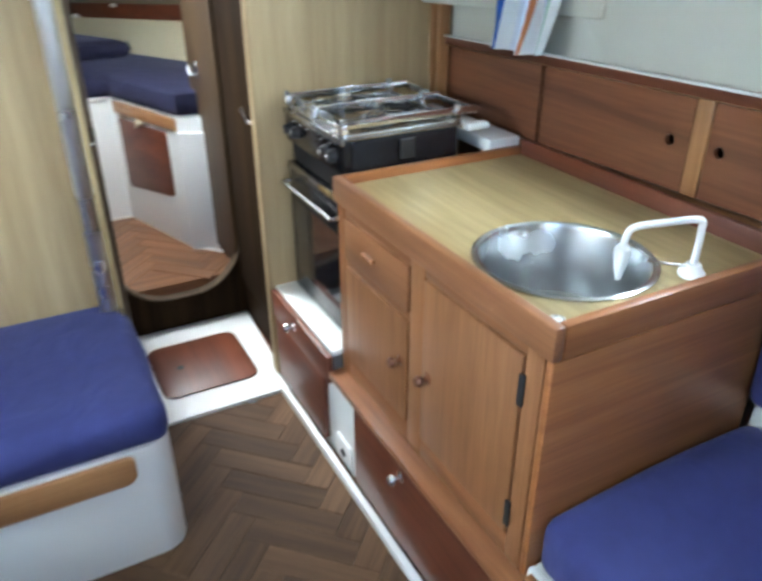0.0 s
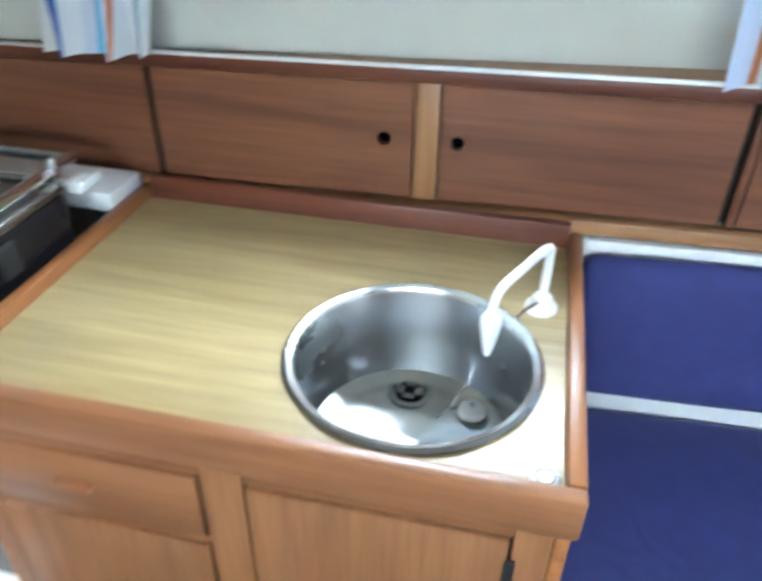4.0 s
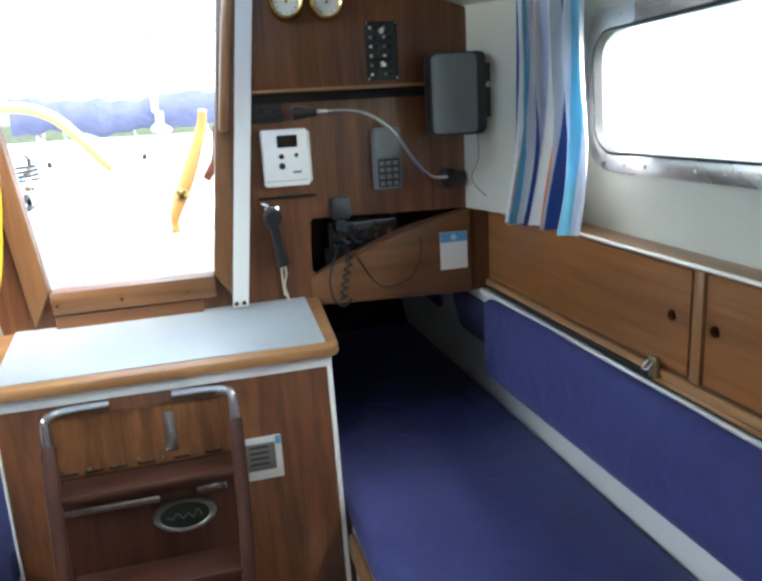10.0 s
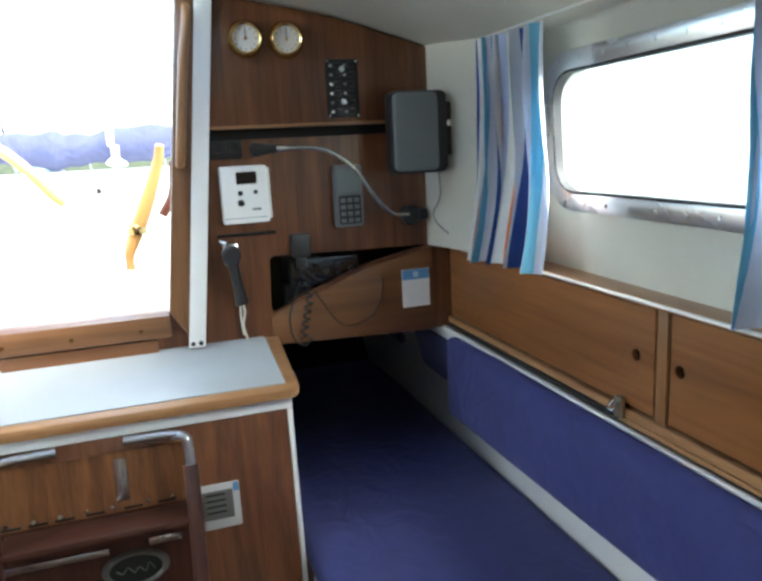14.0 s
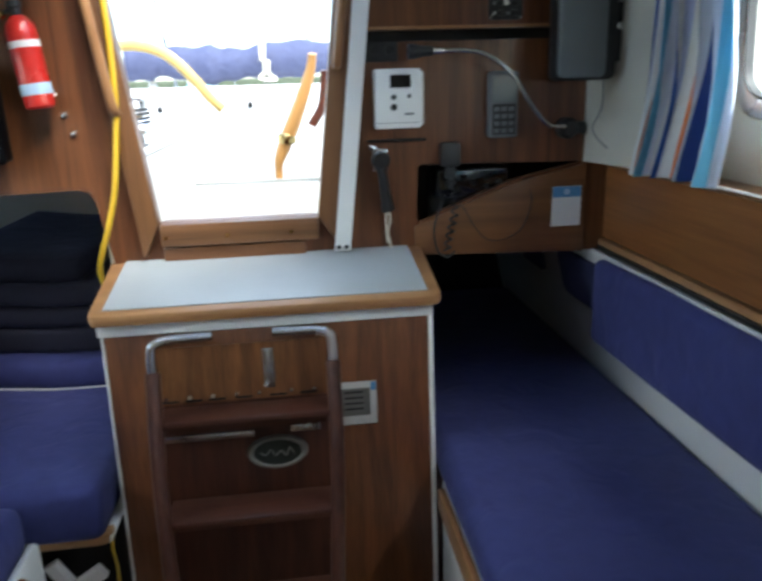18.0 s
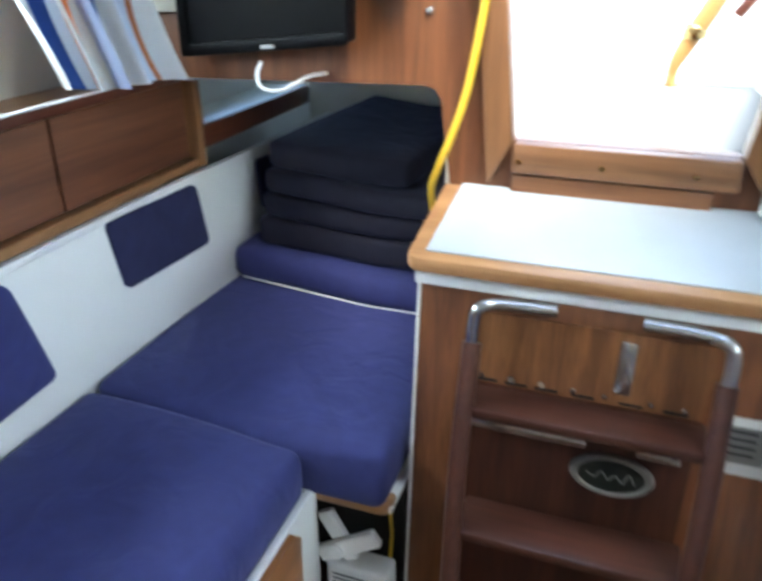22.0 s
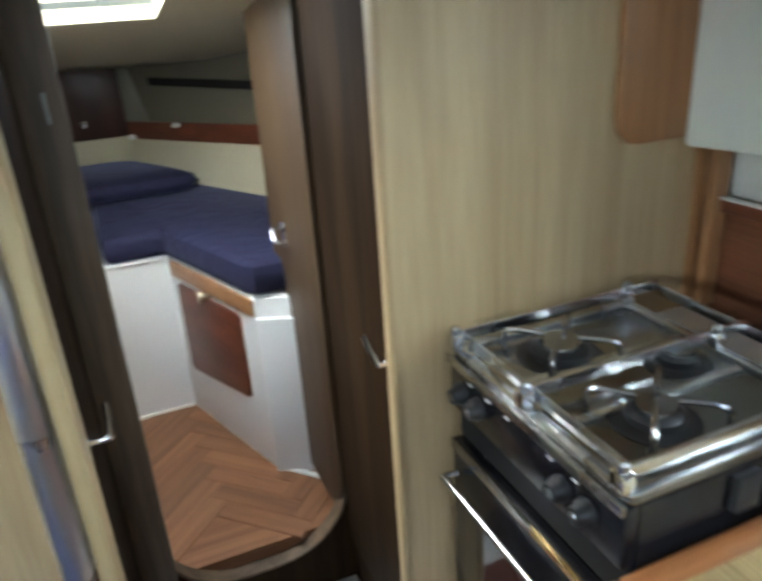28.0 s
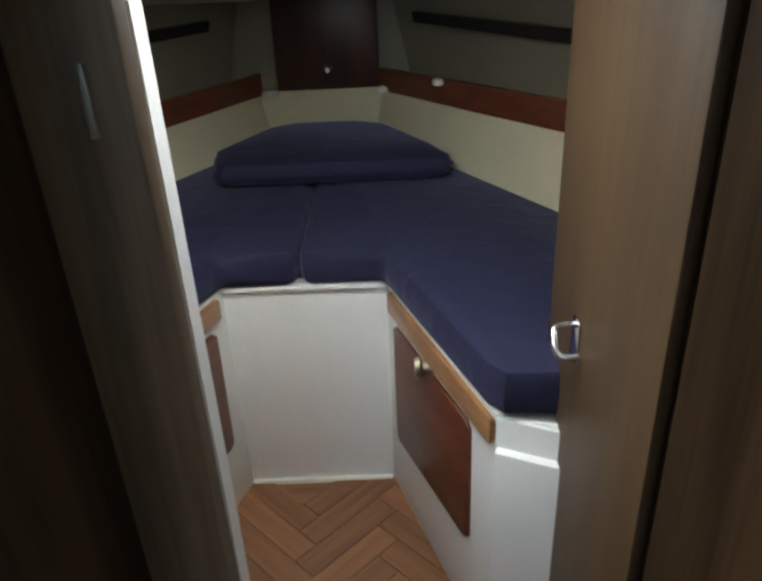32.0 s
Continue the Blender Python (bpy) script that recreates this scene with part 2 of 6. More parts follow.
LINER = plain("cream_headlining", (0.62, 0.61, 0.53), 0.75, vary=0.06, grain=220, bump=0.3)
# grey that puts the dimness above the forepeak shelf onto the pale hull
HULL_SHADED = plain("shaded_hull_grey", (0.22, 0.205, 0.15), 0.6, vary=0.1)
LINER_V = plain("forepeak_lining", (0.60, 0.56, 0.40), 0.75, vary=0.06, grain=220, bump=0.3)
GREY_TOP = plain("grey_laminate", (0.38, 0.41, 0.42), 0.4, vary=0.16, grain=160, bump=0.3)
WHITE = plain("white_plastic", (0.80, 0.80, 0.78), 0.4, vary=0.03)
BLACK = plain("black_plastic", (0.018, 0.018, 0.019), 0.42, vary=0.2)
GLOSS_BLACK = plain("gloss_black", (0.010, 0.010, 0.012), 0.08, vary=0.1, bump=0.0, coat=0.6)
GREY = plain("grey_plastic", (0.17, 0.18, 0.19), 0.55, vary=0.08, grain=400)
# near-black for voids and gaps, and for linings painted as lying in shade
DARK = plain("void_and_shade_black", (0.012, 0.010, 0.009), 0.9)
CHROME = plain("polished_chrome", (0.75, 0.75, 0.76), 0.12, 1.0, vary=0.05, bump=0.02)
STEEL = plain("brushed_steel", (0.56, 0.57, 0.57), 0.26, 1.0, vary=0.08, grain=150, bump=0.05)
ALLOY = plain("anodised_alloy", (0.66, 0.67, 0.69), 0.28, 1.0, vary=0.1)
SATIN = plain("satin_steel", (0.54, 0.55, 0.55), 0.25, 1.0, vary=0.12, grain=150, bump=0.04)
OVEN = plain("dark_oven_glass", (0.010, 0.010, 0.012), 0.24, vary=0.1, bump=0.0)
HOB = plain("stained_steel", (0.30, 0.295, 0.285), 0.25, 1.0, vary=0.4, grain=60, bump=0.1)
BRASS = plain("polished_brass", (0.72, 0.52, 0.22), 0.2, 1.0, vary=0.1)
PEWTER = plain("dull_pewter", (0.26, 0.26, 0.24), 0.45, 0.8, vary=0.2)
PLATE_FACE = plain("tarnished_plate", (0.055, 0.062, 0.052), 0.5, 0.3, vary=0.3)
BRASS_DULL = plain("dull_brass", (0.36, 0.31, 0.22), 0.4, 0.9, vary=0.2)
# yellow plastic paled to look washed out by the bright daylight outside
WASHED_YELLOW = plain("glare_washed_yellow_plastic", (0.74, 0.53, 0.17), 0.5, vary=0.08)
RED = plain("red_enamel", (0.55, 0.025, 0.02), 0.28, vary=0.08, coat=0.4)
YELLOW = plain("yellow_hose", (0.72, 0.46, 0.03), 0.45, vary=0.06)
ORANGE = plain("varnished_orange_wood", (0.60, 0.31, 0.10), 0.35)
ASH = timber("ash_trim", (0.40, 0.30, 0.15), (0.54, 0.42, 0.23), "z", 1.0, 0.4)
JAMB = timber("brown_jamb_wood", (0.055, 0.037, 0.020), (0.135, 0.09, 0.053), "z", 1.2, 0.5, coat=0.0)
FRAME_Z = timber("companionway_teak_upright", (0.12, 0.053, 0.022), (0.205, 0.092, 0.037), "z", 1.0, 0.36)
STRIPED_Z = timber("striped_teak_board", (0.115, 0.042, 0.016), (0.235, 0.098, 0.036), "z", 2.2, 0.36, 0.6)
FRAME_X = timber("companionway_teak_athwart", (0.12, 0.053, 0.022), (0.205, 0.092, 0.037), "x", 1.0, 0.36)
PAPER = plain("white_paper", (0.82, 0.82, 0.80), 0.8, vary=0.03)
PAPER_BLUE = plain("blue_print", (0.12, 0.32, 0.60), 0.7, vary=0.05)
PALE_BLUE = plain("pale_blue_print", (0.45, 0.62, 0.80), 0.6, vary=0.05)
RUBBER = plain("black_rubber", (0.02, 0.02, 0.02), 0.6)
FOIL = plain("worn_foil", (0.66, 0.66, 0.63), 0.4, 0.25, vary=0.35, grain=90, bump=0.4)
WATER = plain("harbour_water", (0.05, 0.09, 0.10), 0.12, vary=0.2, grain=2.0, bump=0.6)
ROPE = plain("pale_rope", (0.62, 0.58, 0.48), 0.85, grain=300, bump=0.5)
CURTAIN = striped("striped_curtain_cloth", [
    (0.0, (0.80, 0.82, 0.84)), (0.11, (0.04, 0.13, 0.48)), (0.20, (0.52, 0.60, 0.82)), (0.27, (0.80, 0.81, 0.80)),
    (0.35, (0.80, 0.22, 0.03)), (0.40, (0.78, 0.80, 0.80)), (0.48, (0.24, 0.46, 0.30)), (0.505, (0.62, 0.68, 0.78)), (0.59, (0.03, 0.08, 0.32)),
    (0.66, (0.80, 0.82, 0.83)), (0.76, (0.55, 0.20, 0.08)), (0.785, (0.66, 0.72, 0.84)), (0.87, (0.20, 0.56, 0.76)), (0.94, (0.72, 0.76, 0.86))])
MATT_BLACK = plain("matt_black_screen", (0.004, 0.004, 0.005), 0.35, vary=0.1, bump=0.0)
MATT_BLACK.node_tree.nodes["Principled BSDF"].inputs["Specular IOR Level"].default_value = 0.06


def glass_material():
    m, n, l, p = shader("window_glass")
    p.inputs["Base Color"].default_value = (0.95, 0.98, 0.98, 1)
    p.inputs["Roughness"].default_value = 0.02
    p.inputs["Transmission Weight"].default_value = 1.0
    p.inputs["IOR"].default_value = 1.2
    return m


GLASS = glass_material()
AMBER = plain("amber_bulb_glass", (0.85, 0.55, 0.2), 0.3)

# ---------------------------------------------------------------- shapes
BASE = {}


def thing(name, base, label="", category="", group="", kind=""):
    ob = new(name)
    ob.empty_display_size = 0.05
    ob.location = base
    BASE[ob] = Vector(base)
    return tagged(ob, label, category, group, kind)


def part(name, bm, material, parent=None, label="", smooth=True, angle=35):
    """Links a bmesh in world metres as one mesh object, under a thing or a part."""
    at = BASE[parent] if parent else Vector((0, 0, 0))
    if not parent:
        lo = [min(v.co[i] for v in bm.verts) for i in range(3)]
        hi = [max(v.co[i] for v in bm.verts) for i in range(3)]
        at = Vector(((lo[0] + hi[0]) / 2, (lo[1] + hi[1]) / 2, lo[2]))
    bmesh.ops.translate(bm, verts=bm.verts, vec=-at)
    bmesh.ops.recalc_face_normals(bm, faces=bm.faces)
    me = bpy.data.meshes.new(name)
    if smooth:
        lim = radians(angle)
        for f in bm.faces:
            f.smooth = True
        for e in bm.edges:
            e.smooth = len(e.link_faces) == 2 and e.calc_face_angle(0) < lim
    bm.to_mesh(me)
    bm.free()
    me.materials.append(material)
    ob = new(name, me)
    if parent:
        ob.parent = parent
        ob.location = (0, 0, 0)
    else:
        ob.location = at
    BASE[ob] = at.copy()
    if label:
        ob["label"] = label
    return ob


def setting(ob, label, category=""):
    return tagged(ob, label, category, kind="structure")


def box_bm(lo, hi, bevel=0.004, seg=2):
    bm = bmesh.new()
    bmesh.ops.create_cube(bm, size=1)
    for v in bm.verts:
        v.co = Vector([lo[i] + (hi[i] - lo[i]) * (v.co[i] + 0.5) for i in range(3)])
    if bevel:
        b = min(bevel, 0.45 * min(hi[i] - lo[i] for i in range(3)))
        bmesh.ops.bevel(bm, geom=bm.edges[:], offset=b, segments=seg, affect="EDGES", profile=0.5)
    return bm


def box(name, lo, hi, material, parent=None, label="", bevel=0.004, seg=2):
    lo, hi = [min(a, b) for a, b in zip(lo, hi)], [max(a, b) for a, b in zip(lo, hi)]
    return part(name, box_bm(lo, hi, bevel, seg), material, parent, label)


def on_axes(axis, u, v, w):
    """A point from plane coordinates u, v and depth w along the axis: x takes (y, z), y takes (x, z), z takes (x, y)."""
    return {"x": (w, u, v), "y": (u, w, v), "z": (u, v, w)}[axis]


def rounded(u0, v0, u1, v1, r, n=5):
    """A rounded rectangle as a ring of points; r is one radius or four, from the corner u0, v0 anticlockwise."""
    rs = r if isinstance(r, (tuple, list)) else (r,) * 4
    out = []
    for k, (cu, cv, su, sv) in enumerate(((u0, v0, 1, 1), (u1, v0, -1, 1), (u1, v1, -1, -1), (u0, v1, 1, -1))):
        a0 = math.pi + k * math.pi / 2
        rr = max(rs[k], 1e-5)
        m = n if rs[k] > 1e-4 else 0
        for i in range(m + 1):
            a = a0 + (i / m if m else 0.5) * math.pi / 2
            if m:
                out.append((cu + su * rr + rr * math.cos(a), cv + sv * rr + rr * math.sin(a)))
            else:
                out.append((cu, cv))
    return out


def ring(cu, cv, r, n=20):
    return [(cu + r * math.cos(2 * math.pi * i / n), cv + r * math.sin(2 * math.pi * i / n)) for i in range(n)]


def plate(name, axis, w0, w1, outline, material, parent=None, label="", holes=(), bevel=0.0, warp=None):
    """A flat board between two depths, cut to an outline with holes through it."""
    bm = bmesh.new()
    edges = []
    for loop in (outline, *holes):
        vs = [bm.verts.new(on_axes(axis, u, v, w0)) for u, v in loop]
        edges += [bm.edges.new((vs[i], vs[(i + 1) % len(vs)])) for i in range(len(vs))]
    if holes:
        bmesh.ops.triangle_fill(bm, use_beauty=True, edges=edges)
    else:
        bm.faces.new(bm.verts[:])
    rims = [e for e in bm.edges if len(e.link_faces) == 1]
    made = bmesh.ops.extrude_face_region(bm, geom=bm.faces[:])
    moved = [g for g in made["geom"] if isinstance(g, bmesh.types.BMVert)]
    bmesh.ops.translate(bm, verts=moved, vec=on_axes(axis, 0, 0, w1 - w0))
    bmesh.ops.recalc_face_normals(bm, faces=bm.faces)
    if bevel:
        sharp = [e for e in bm.edges if len(e.link_faces) == 2 and e.calc_face_angle(0) > 0.9]
        bmesh.ops.bevel(bm, geom=sharp, offset=bevel, segments=2, affect="EDGES", profile=0.5)
    if warp:
        for v in bm.verts:
            v.co = warp(v.co)
    return part(name, bm, material, parent, label)


def spline(points, n=8):
    """A smooth line through the points."""
    p = [Vector(q) for q in points]
    p = [2 * p[0] - p[1], *p, 2 * p[-1] - p[-2]]
    out = []
    for i in range(1, len(p) - 2):
        for k in range(n):
            t = k / n
            a, b, c, d = p[i - 1], p[i], p[i + 1], p[i + 2]
            out.append(0.5 * (2 * b + (c - a) * t + (2 * a - 5 * b + 4 * c - d) * t * t + (3 * b - a - 3 * c + d) * t ** 3))
    return out + [p[-2]]


def tube(name, points, radius, material, parent=None, label="", sides=10, n=8, closed=False, flat=1.0):
    line = spline(points, n) if n > 1 else [Vector(q) for q in points]
    bm = bmesh.new()
    rows, side = [], None
    for i, q in enumerate(line):
        d = (line[min(i + 1, len(line) - 1)] - line[max(i - 1, 0)]).normalized()
        if side is None:
            side = d.orthogonal().normalized()
        side = (side - d * side.dot(d)).normalized()
        up = d.cross(side)
        r = radius(i / (len(line) - 1)) if callable(radius) else radius
        rows.append([bm.verts.new(q + r * (math.cos(a) * side + flat * math.sin(a) * up)) for a in [2 * math.pi * k / sides for k in range(sides)]])
    for a, b in zip(rows, rows[1:]):
        for k in range(sides):
            bm.faces.new((a[k], a[(k + 1) % sides], b[(k + 1) % sides], b[k]))
    bm.faces.new(rows[0])
    bm.faces.new(rows[-1])
    return part(name, bm, material, parent, label, angle=50)


def lathe(name, centre, axis, profile, material, parent=None, label="", n=28, scale=(1, 1), cap=True):
    """A turned shape: profile of (radius, height along the axis) from the centre."""
    bm = bmesh.new()
    rows = []
    for r, h in profile:
        row = []
        for k in range(n):
            a = 2 * math.pi * k / n
            u, v = r * math.cos(a) * scale[0], r * math.sin(a) * scale[1]
            row.append(bm.verts.new(Vector(centre) + Vector(on_axes(axis, u, v, h))))
        rows.append(row)
    for a, b in zip(rows, rows[1:]):
        for k in range(n):
            bm.faces.new((a[k], a[(k + 1) % n], b[(k + 1) % n], b[k]))
    if cap and profile[0][0] > 1e-5:
        bm.faces.new(rows[0])
    if cap and profile[-1][0] > 1e-5:
        bm.faces.new(rows[-1])
    bmesh.ops.remove_doubles(bm, verts=bm.verts, dist=1e-5)
    return part(name, bm, material, parent, label)


def ticks(a, b, r, n):
    mid = [a + r + (b - a - 2 * r) * i / n for i in range(n + 1)]
    return [a, a + 0.3 * r, *mid, b - 0.3 * r, b]


def soft_bm(lo, hi, r=0.03, puff=0.008, seed=0, n=(6, 6, 2), shape=None):
    """An upholstered block: rounded edges, a slight crown and lazy creases. shape bends a point of it."""
    lo, hi = Vector(lo), Vector(hi)
    r = min(r, 0.45 * min(hi - lo))
    ax = [ticks(lo[i], hi[i], r, n[i]) for i in range(3)]
    bm, made = bmesh.new(), {}

    def vert(i, j, k):
        if (i, j, k) not in made:
            p = Vector((ax[0][i], ax[1][j], ax[2][k]))
            q = Vector([min(max(p[c], lo[c] + r), hi[c] - r) for c in range(3)])
            d = p - q
            d = q + r * d.normalized() if d.length > 1e-9 else p
            f = [(p[c] - lo[c]) / (hi[c] - lo[c]) for c in range(3)]
            bulge = [math.sin(math.pi * f[c]) ** 0.6 if 0 < f[c] < 1 else 0 for c in range(3)]
            amount = puff * (1 + 0.8 * noise.noise(p * 5 + Vector((seed, 0, seed))))
            for c in range(3):
                o = [bulge[e] for e in range(3) if e != c]
                d[c] += amount * o[0] * o[1] * (2 * f[c] - 1)
            made[i, j, k] = bm.verts.new(shape(d) if shape else d)
        return made[i, j, k]

    size = [len(a) - 1 for a in ax]
    for c in range(3):
        a, b = [e for e in range(3) if e != c]
        for end in (0, size[c]):
            for i in range(size[a]):
                for j in range(size[b]):
                    ids = []
                    for di, dj in ((0, 0), (1, 0), (1, 1), (0, 1)):
                        at = [0, 0, 0]
                        at[c], at[a], at[b] = end, i + di, j + dj
                        ids.append(vert(*at))
                    bm.faces.new(ids)
    return bm


def cushion(name, lo, hi, material, label, category="cushion", r=0.03, puff=0.008, seed=0, n=(8, 10, 2), shape=None, group="", parent=None):
    ob = part(name, soft_bm(lo, hi, r, puff, seed, n, shape), material, parent, "" if not parent else label, angle=60)
    return ob if parent else tagged(ob, label, category, group)


def prism_soft(name, axis, w0, w1, outline, material, parent=None, label="", bevel=0.015):
    return plate(name, axis, w0, w1, outline, material, parent, label, bevel=bevel)


def knob(name, at, axis, out, material, parent, r=0.013):
    s = 1 if out > 0 else -1
    return lathe(name, at, axis, [(0.0, s * 0.032), (r * 0.7, s * 0.032), (r, s * 0.025), (r, s * 0.02), (r * 0.45, s * 0.013), (r * 0.5, s * 0.003), (r * 1.15, 0.0)], material, parent, n=16)

# ---------------------------------------------------------------- the hull's shell
AFT, FORE, VB = -0.28, 2.60, 2.985      # aft bulkhead, saloon's forward bulkheads, forepeak bulkhead
SR, PR = 0.862, 0.93                   # white rails behind the settees, starboard and port
STOP, PTOP = 1.115, 1.197               # tops of the locker fronts

floor = setting(box("floor", (-1.3, -2.0, -0.06), (1.3, 3.1, -0.012), MAHOGANY, bevel=0), "wooden cabin sole with herringbone parquet", "floor")


def roof_z(x):
    return 1.955 - 0.155 * abs(x) ** 2.2 - 0.028 * x


def roof():
    """The coachroof's lining, cambered, with the sliding hatch open above the steps."""
    bm = bmesh.new()
    xs = [-1.25, -1.05, -0.9, -0.7, -0.36, -0.15, 0.1, 0.28, 0.6, 0.85, 1.02, 1.30]
    ys = [-0.31, -0.1, 0.38, 1.0, 1.8, 2.6, 3.1]
    for i in range(len(xs) - 1):
        for j in range(len(ys) - 1):
            if -0.37 < (xs[i] + xs[i + 1]) / 2 < 0.28 and ys[j] < 0.3:
                continue
            c = [(xs[i], ys[j]), (xs[i + 1], ys[j]), (xs[i + 1], ys[j + 1]), (xs[i], ys[j + 1])]
            lo = [bm.verts.new((x, y, roof_z(x))) for x, y in c]
            hi = [bm.verts.new((x, y, roof_z(x) + 0.035)) for x, y in c]
            bm.faces.new(lo)
            bm.faces.new(hi)
            for k in range(4):
                bm.faces.new((lo[k], lo[(k + 1) % 4], hi[(k + 1) % 4], hi[k]))
    bmesh.ops.remove_doubles(bm, verts=bm.verts, dist=1e-5)
    return setting(part("ceiling", bm, LINER), "cream headlining under the coachroof", "ceiling")


roof()


def cabin_side(name, side, base, taper, z0, windows, label, foot=0.0):
    """The coachroof's side, leaning in a little towards the top, with its windows cut through."""
    s, b0 = side, base

    def lean(co):
        return Vector((co.x - s * (0.05 * (co.z - z0) + taper * (co.y - 0.6)), co.y, co.z))

    holes = [rounded(a, b, c, d, 0.075, 6) for a, b, c, d in windows]
    ob = plate(name, "x", s * b0, s * (b0 + 0.045), [(-0.9, z0 - foot), (2.72, z0 - foot), (2.72, 1.9), (-0.9, 1.9)], LINER, holes=holes, warp=lean)
    setting(ob, label, "wall")
    for k, (a, b, c, d) in enumerate(windows):
        w = setting(thing("window_%d" % (k + (1 if s > 0 else 3)), (s * b0, (a + c) / 2, b), kind="structure"), "long cabin window with rounded corners in an alloy frame", "window")
        inner, outer = rounded(a, b, c, d, 0.075, 6), rounded(a - 0.035, b - 0.04, c + 0.035, d + 0.04, 0.1, 6)
        plate("window_frame", "x", s * (b0 - 0.011), s * (b0 - 0.0005), outer, ALLOY, w, "screwed alloy frame", holes=[inner], bevel=0.002, warp=lean)
        plate("rubber_seal", "x", s * (b0 - 0.012), s * (b0 + 0.012), rounded(a + 0.0005, b + 0.0005, c - 0.0005, d - 0.0005, 0.074, 6), RUBBER, w, holes=[rounded(a + 0.006, b + 0.006, c - 0.006, d - 0.006, 0.068, 6)], warp=lean)
        g = plate("pane", "x", s * (b0 + 0.018), s * (b0 + 0.022), rounded(a + 0.001, b + 0.001, c - 0.001, d - 0.001, 0.074, 6), GLASS, w, warp=lean)
        g.visible_shadow = False
        for i in range(9):
            for zz in (b - 0.02, d + 0.02):
                yy = a + (c - a) * (i + 0.5) / 9
                at = lean(Vector((s * (b0 - 0.011), yy, zz)))
                lathe("screw", at, "x", [(0.0, -s * 0.002), (0.004, -s * 0.0018), (0.0055, 0.0)], STEEL, w, n=8)
    return ob


cabin_side("wall_starboard", 1, 1.265, 0.065, STOP, [(0.05, 1.345, 0.90, 1.61), (1.13, 1.345, 1.92, 1.61)], "cream lined coachroof side with two long windows", 0.05)
cabin_side("wall_port", -1, 1.21, 0.03, PTOP, [(0.265, 1.383, 1.0, 1.66), (1.22, 1.383, 1.98, 1.66)], "cream lined coachroof side with two long windows")

# the hull behind the lockers and berths
setting(box("hull_side_starboard", (1.27, -2.0, -0.1), (1.31, 3.24, 1.107), GRP, bevel=0), "white hull side behind the lockers", "hull")
setting(box("hull_side_port", (-1.30, -2.0, -0.1), (-1.26, 3.24, 1.19), GRP, bevel=0), "white hull side behind the lockers", "hull")

# ---------------------------------------------------------------- aft bulkhead with the companionway
RECESS = [(-0.578, 1.205), (-0.59, 1.214), (-1.075, 1.203), (-0.86, 1.155), (-0.65, 1.075), (-0.585, 1.042), (-0.572, 1.055)]
DOOR = [(0.168, 1.082), (0.262, 1.93), (-0.384, 1.93), (-0.28, 1.082)]


def bulkhead_aft():
    top = [(x, roof_z(x)) for x in (1.12, 0.9, 0.6, 0.262)]
    top2 = [(x, roof_z(x)) for x in (-0.384, -0.7, -0.9, -1.12)]
    line = ([(1.25, 1.163), (1.25, 1.75)] + top + [DOOR[0], DOOR[3]] + top2 + [(-1.25, 1.75), (-1.25, 0.925), (-0.565, 0.945), (-0.565, 0.86)]
            + [(0.29, 0.86), (0.335, 1.155), (0.348, 1.176), (0.372, 1.184)])
    ob = plate("wall_aft", "y", AFT - 0.025, AFT, line, TEAK_Z, holes=[RECESS])
    return setting(ob, "reddish teak veneer bulkhead around the companionway", "wall")


bulkhead_aft()
frame_c = setting(thing("door_1", (0, AFT, 1.06)), "open companionway with teak jambs and sill", "doorway")
plate("jamb", "y", AFT + 0.001, AFT + 0.03, [(0.168, 1.082), (0.262, 1.93), (0.317, 1.93), (0.22, 1.01), (0.215, 0.985)], FRAME_Z, frame_c, bevel=0.004)
plate("jamb", "y", AFT + 0.001, AFT + 0.03, [(-0.28, 1.082), (-0.328, 1.01), (-0.332, 0.985), (-0.43, 1.93), (-0.384, 1.93)], FRAME_Z, frame_c, bevel=0.004)
box("sill", (-0.28, AFT - 0.06, 1.016), (0.166, AFT + 0.035, 1.081), FRAME_X, frame_c, bevel=0.006)
box("lower_board", (-0.24, AFT + 0.001, 0.945), (0.165, AFT + 0.02, 1.010), TEAK_X, frame_c)
for xx in (-0.2, -0.02, 0.15):
    lathe("screw", (xx, AFT + 0.036, 1.043), "y", [(0.0, 0.001), (0.005, 0.001), (0.006, -0.002)], BRASS, frame_c, n=10)
grab = thing("grab_rail", (-0.39, AFT, 1.5), "varnished wooden grab rail beside the companionway", "grab rail")
tube("rail", [(-0.352, AFT + 0.03, 1.49), (-0.356, AFT + 0.06, 1.53), (-0.385, AFT + 0.065, 1.75), (-0.405, AFT + 0.06, 1.86), (-0.41, AFT + 0.03, 1.9)], 0.013, TRIM_Z, grab)
grab2 = thing("grab_rail", (0.29, AFT, 1.5), "varnished wooden grab rail beside the companionway", "grab rail")
tube("rail", [(0.240, AFT + 0.03, 1.38), (0.244, AFT + 0.06, 1.42), (0.268, AFT + 0.065, 1.62), (0.283, AFT + 0.06, 1.72), (0.288, AFT + 0.03, 1.76)], 0.013, TRIM_Z, grab2)
strip = thing("white_track", (-0.33, AFT, 0.9), "white painted upright strip beside the companionway", "track")
plate("strip", "y", AFT + 0.031, AFT + 0.05, [(-0.322, 0.98), (-0.368, 0.98), (-0.478, 1.93), (-0.433, 1.93)], WHITE, strip, bevel=0.003)
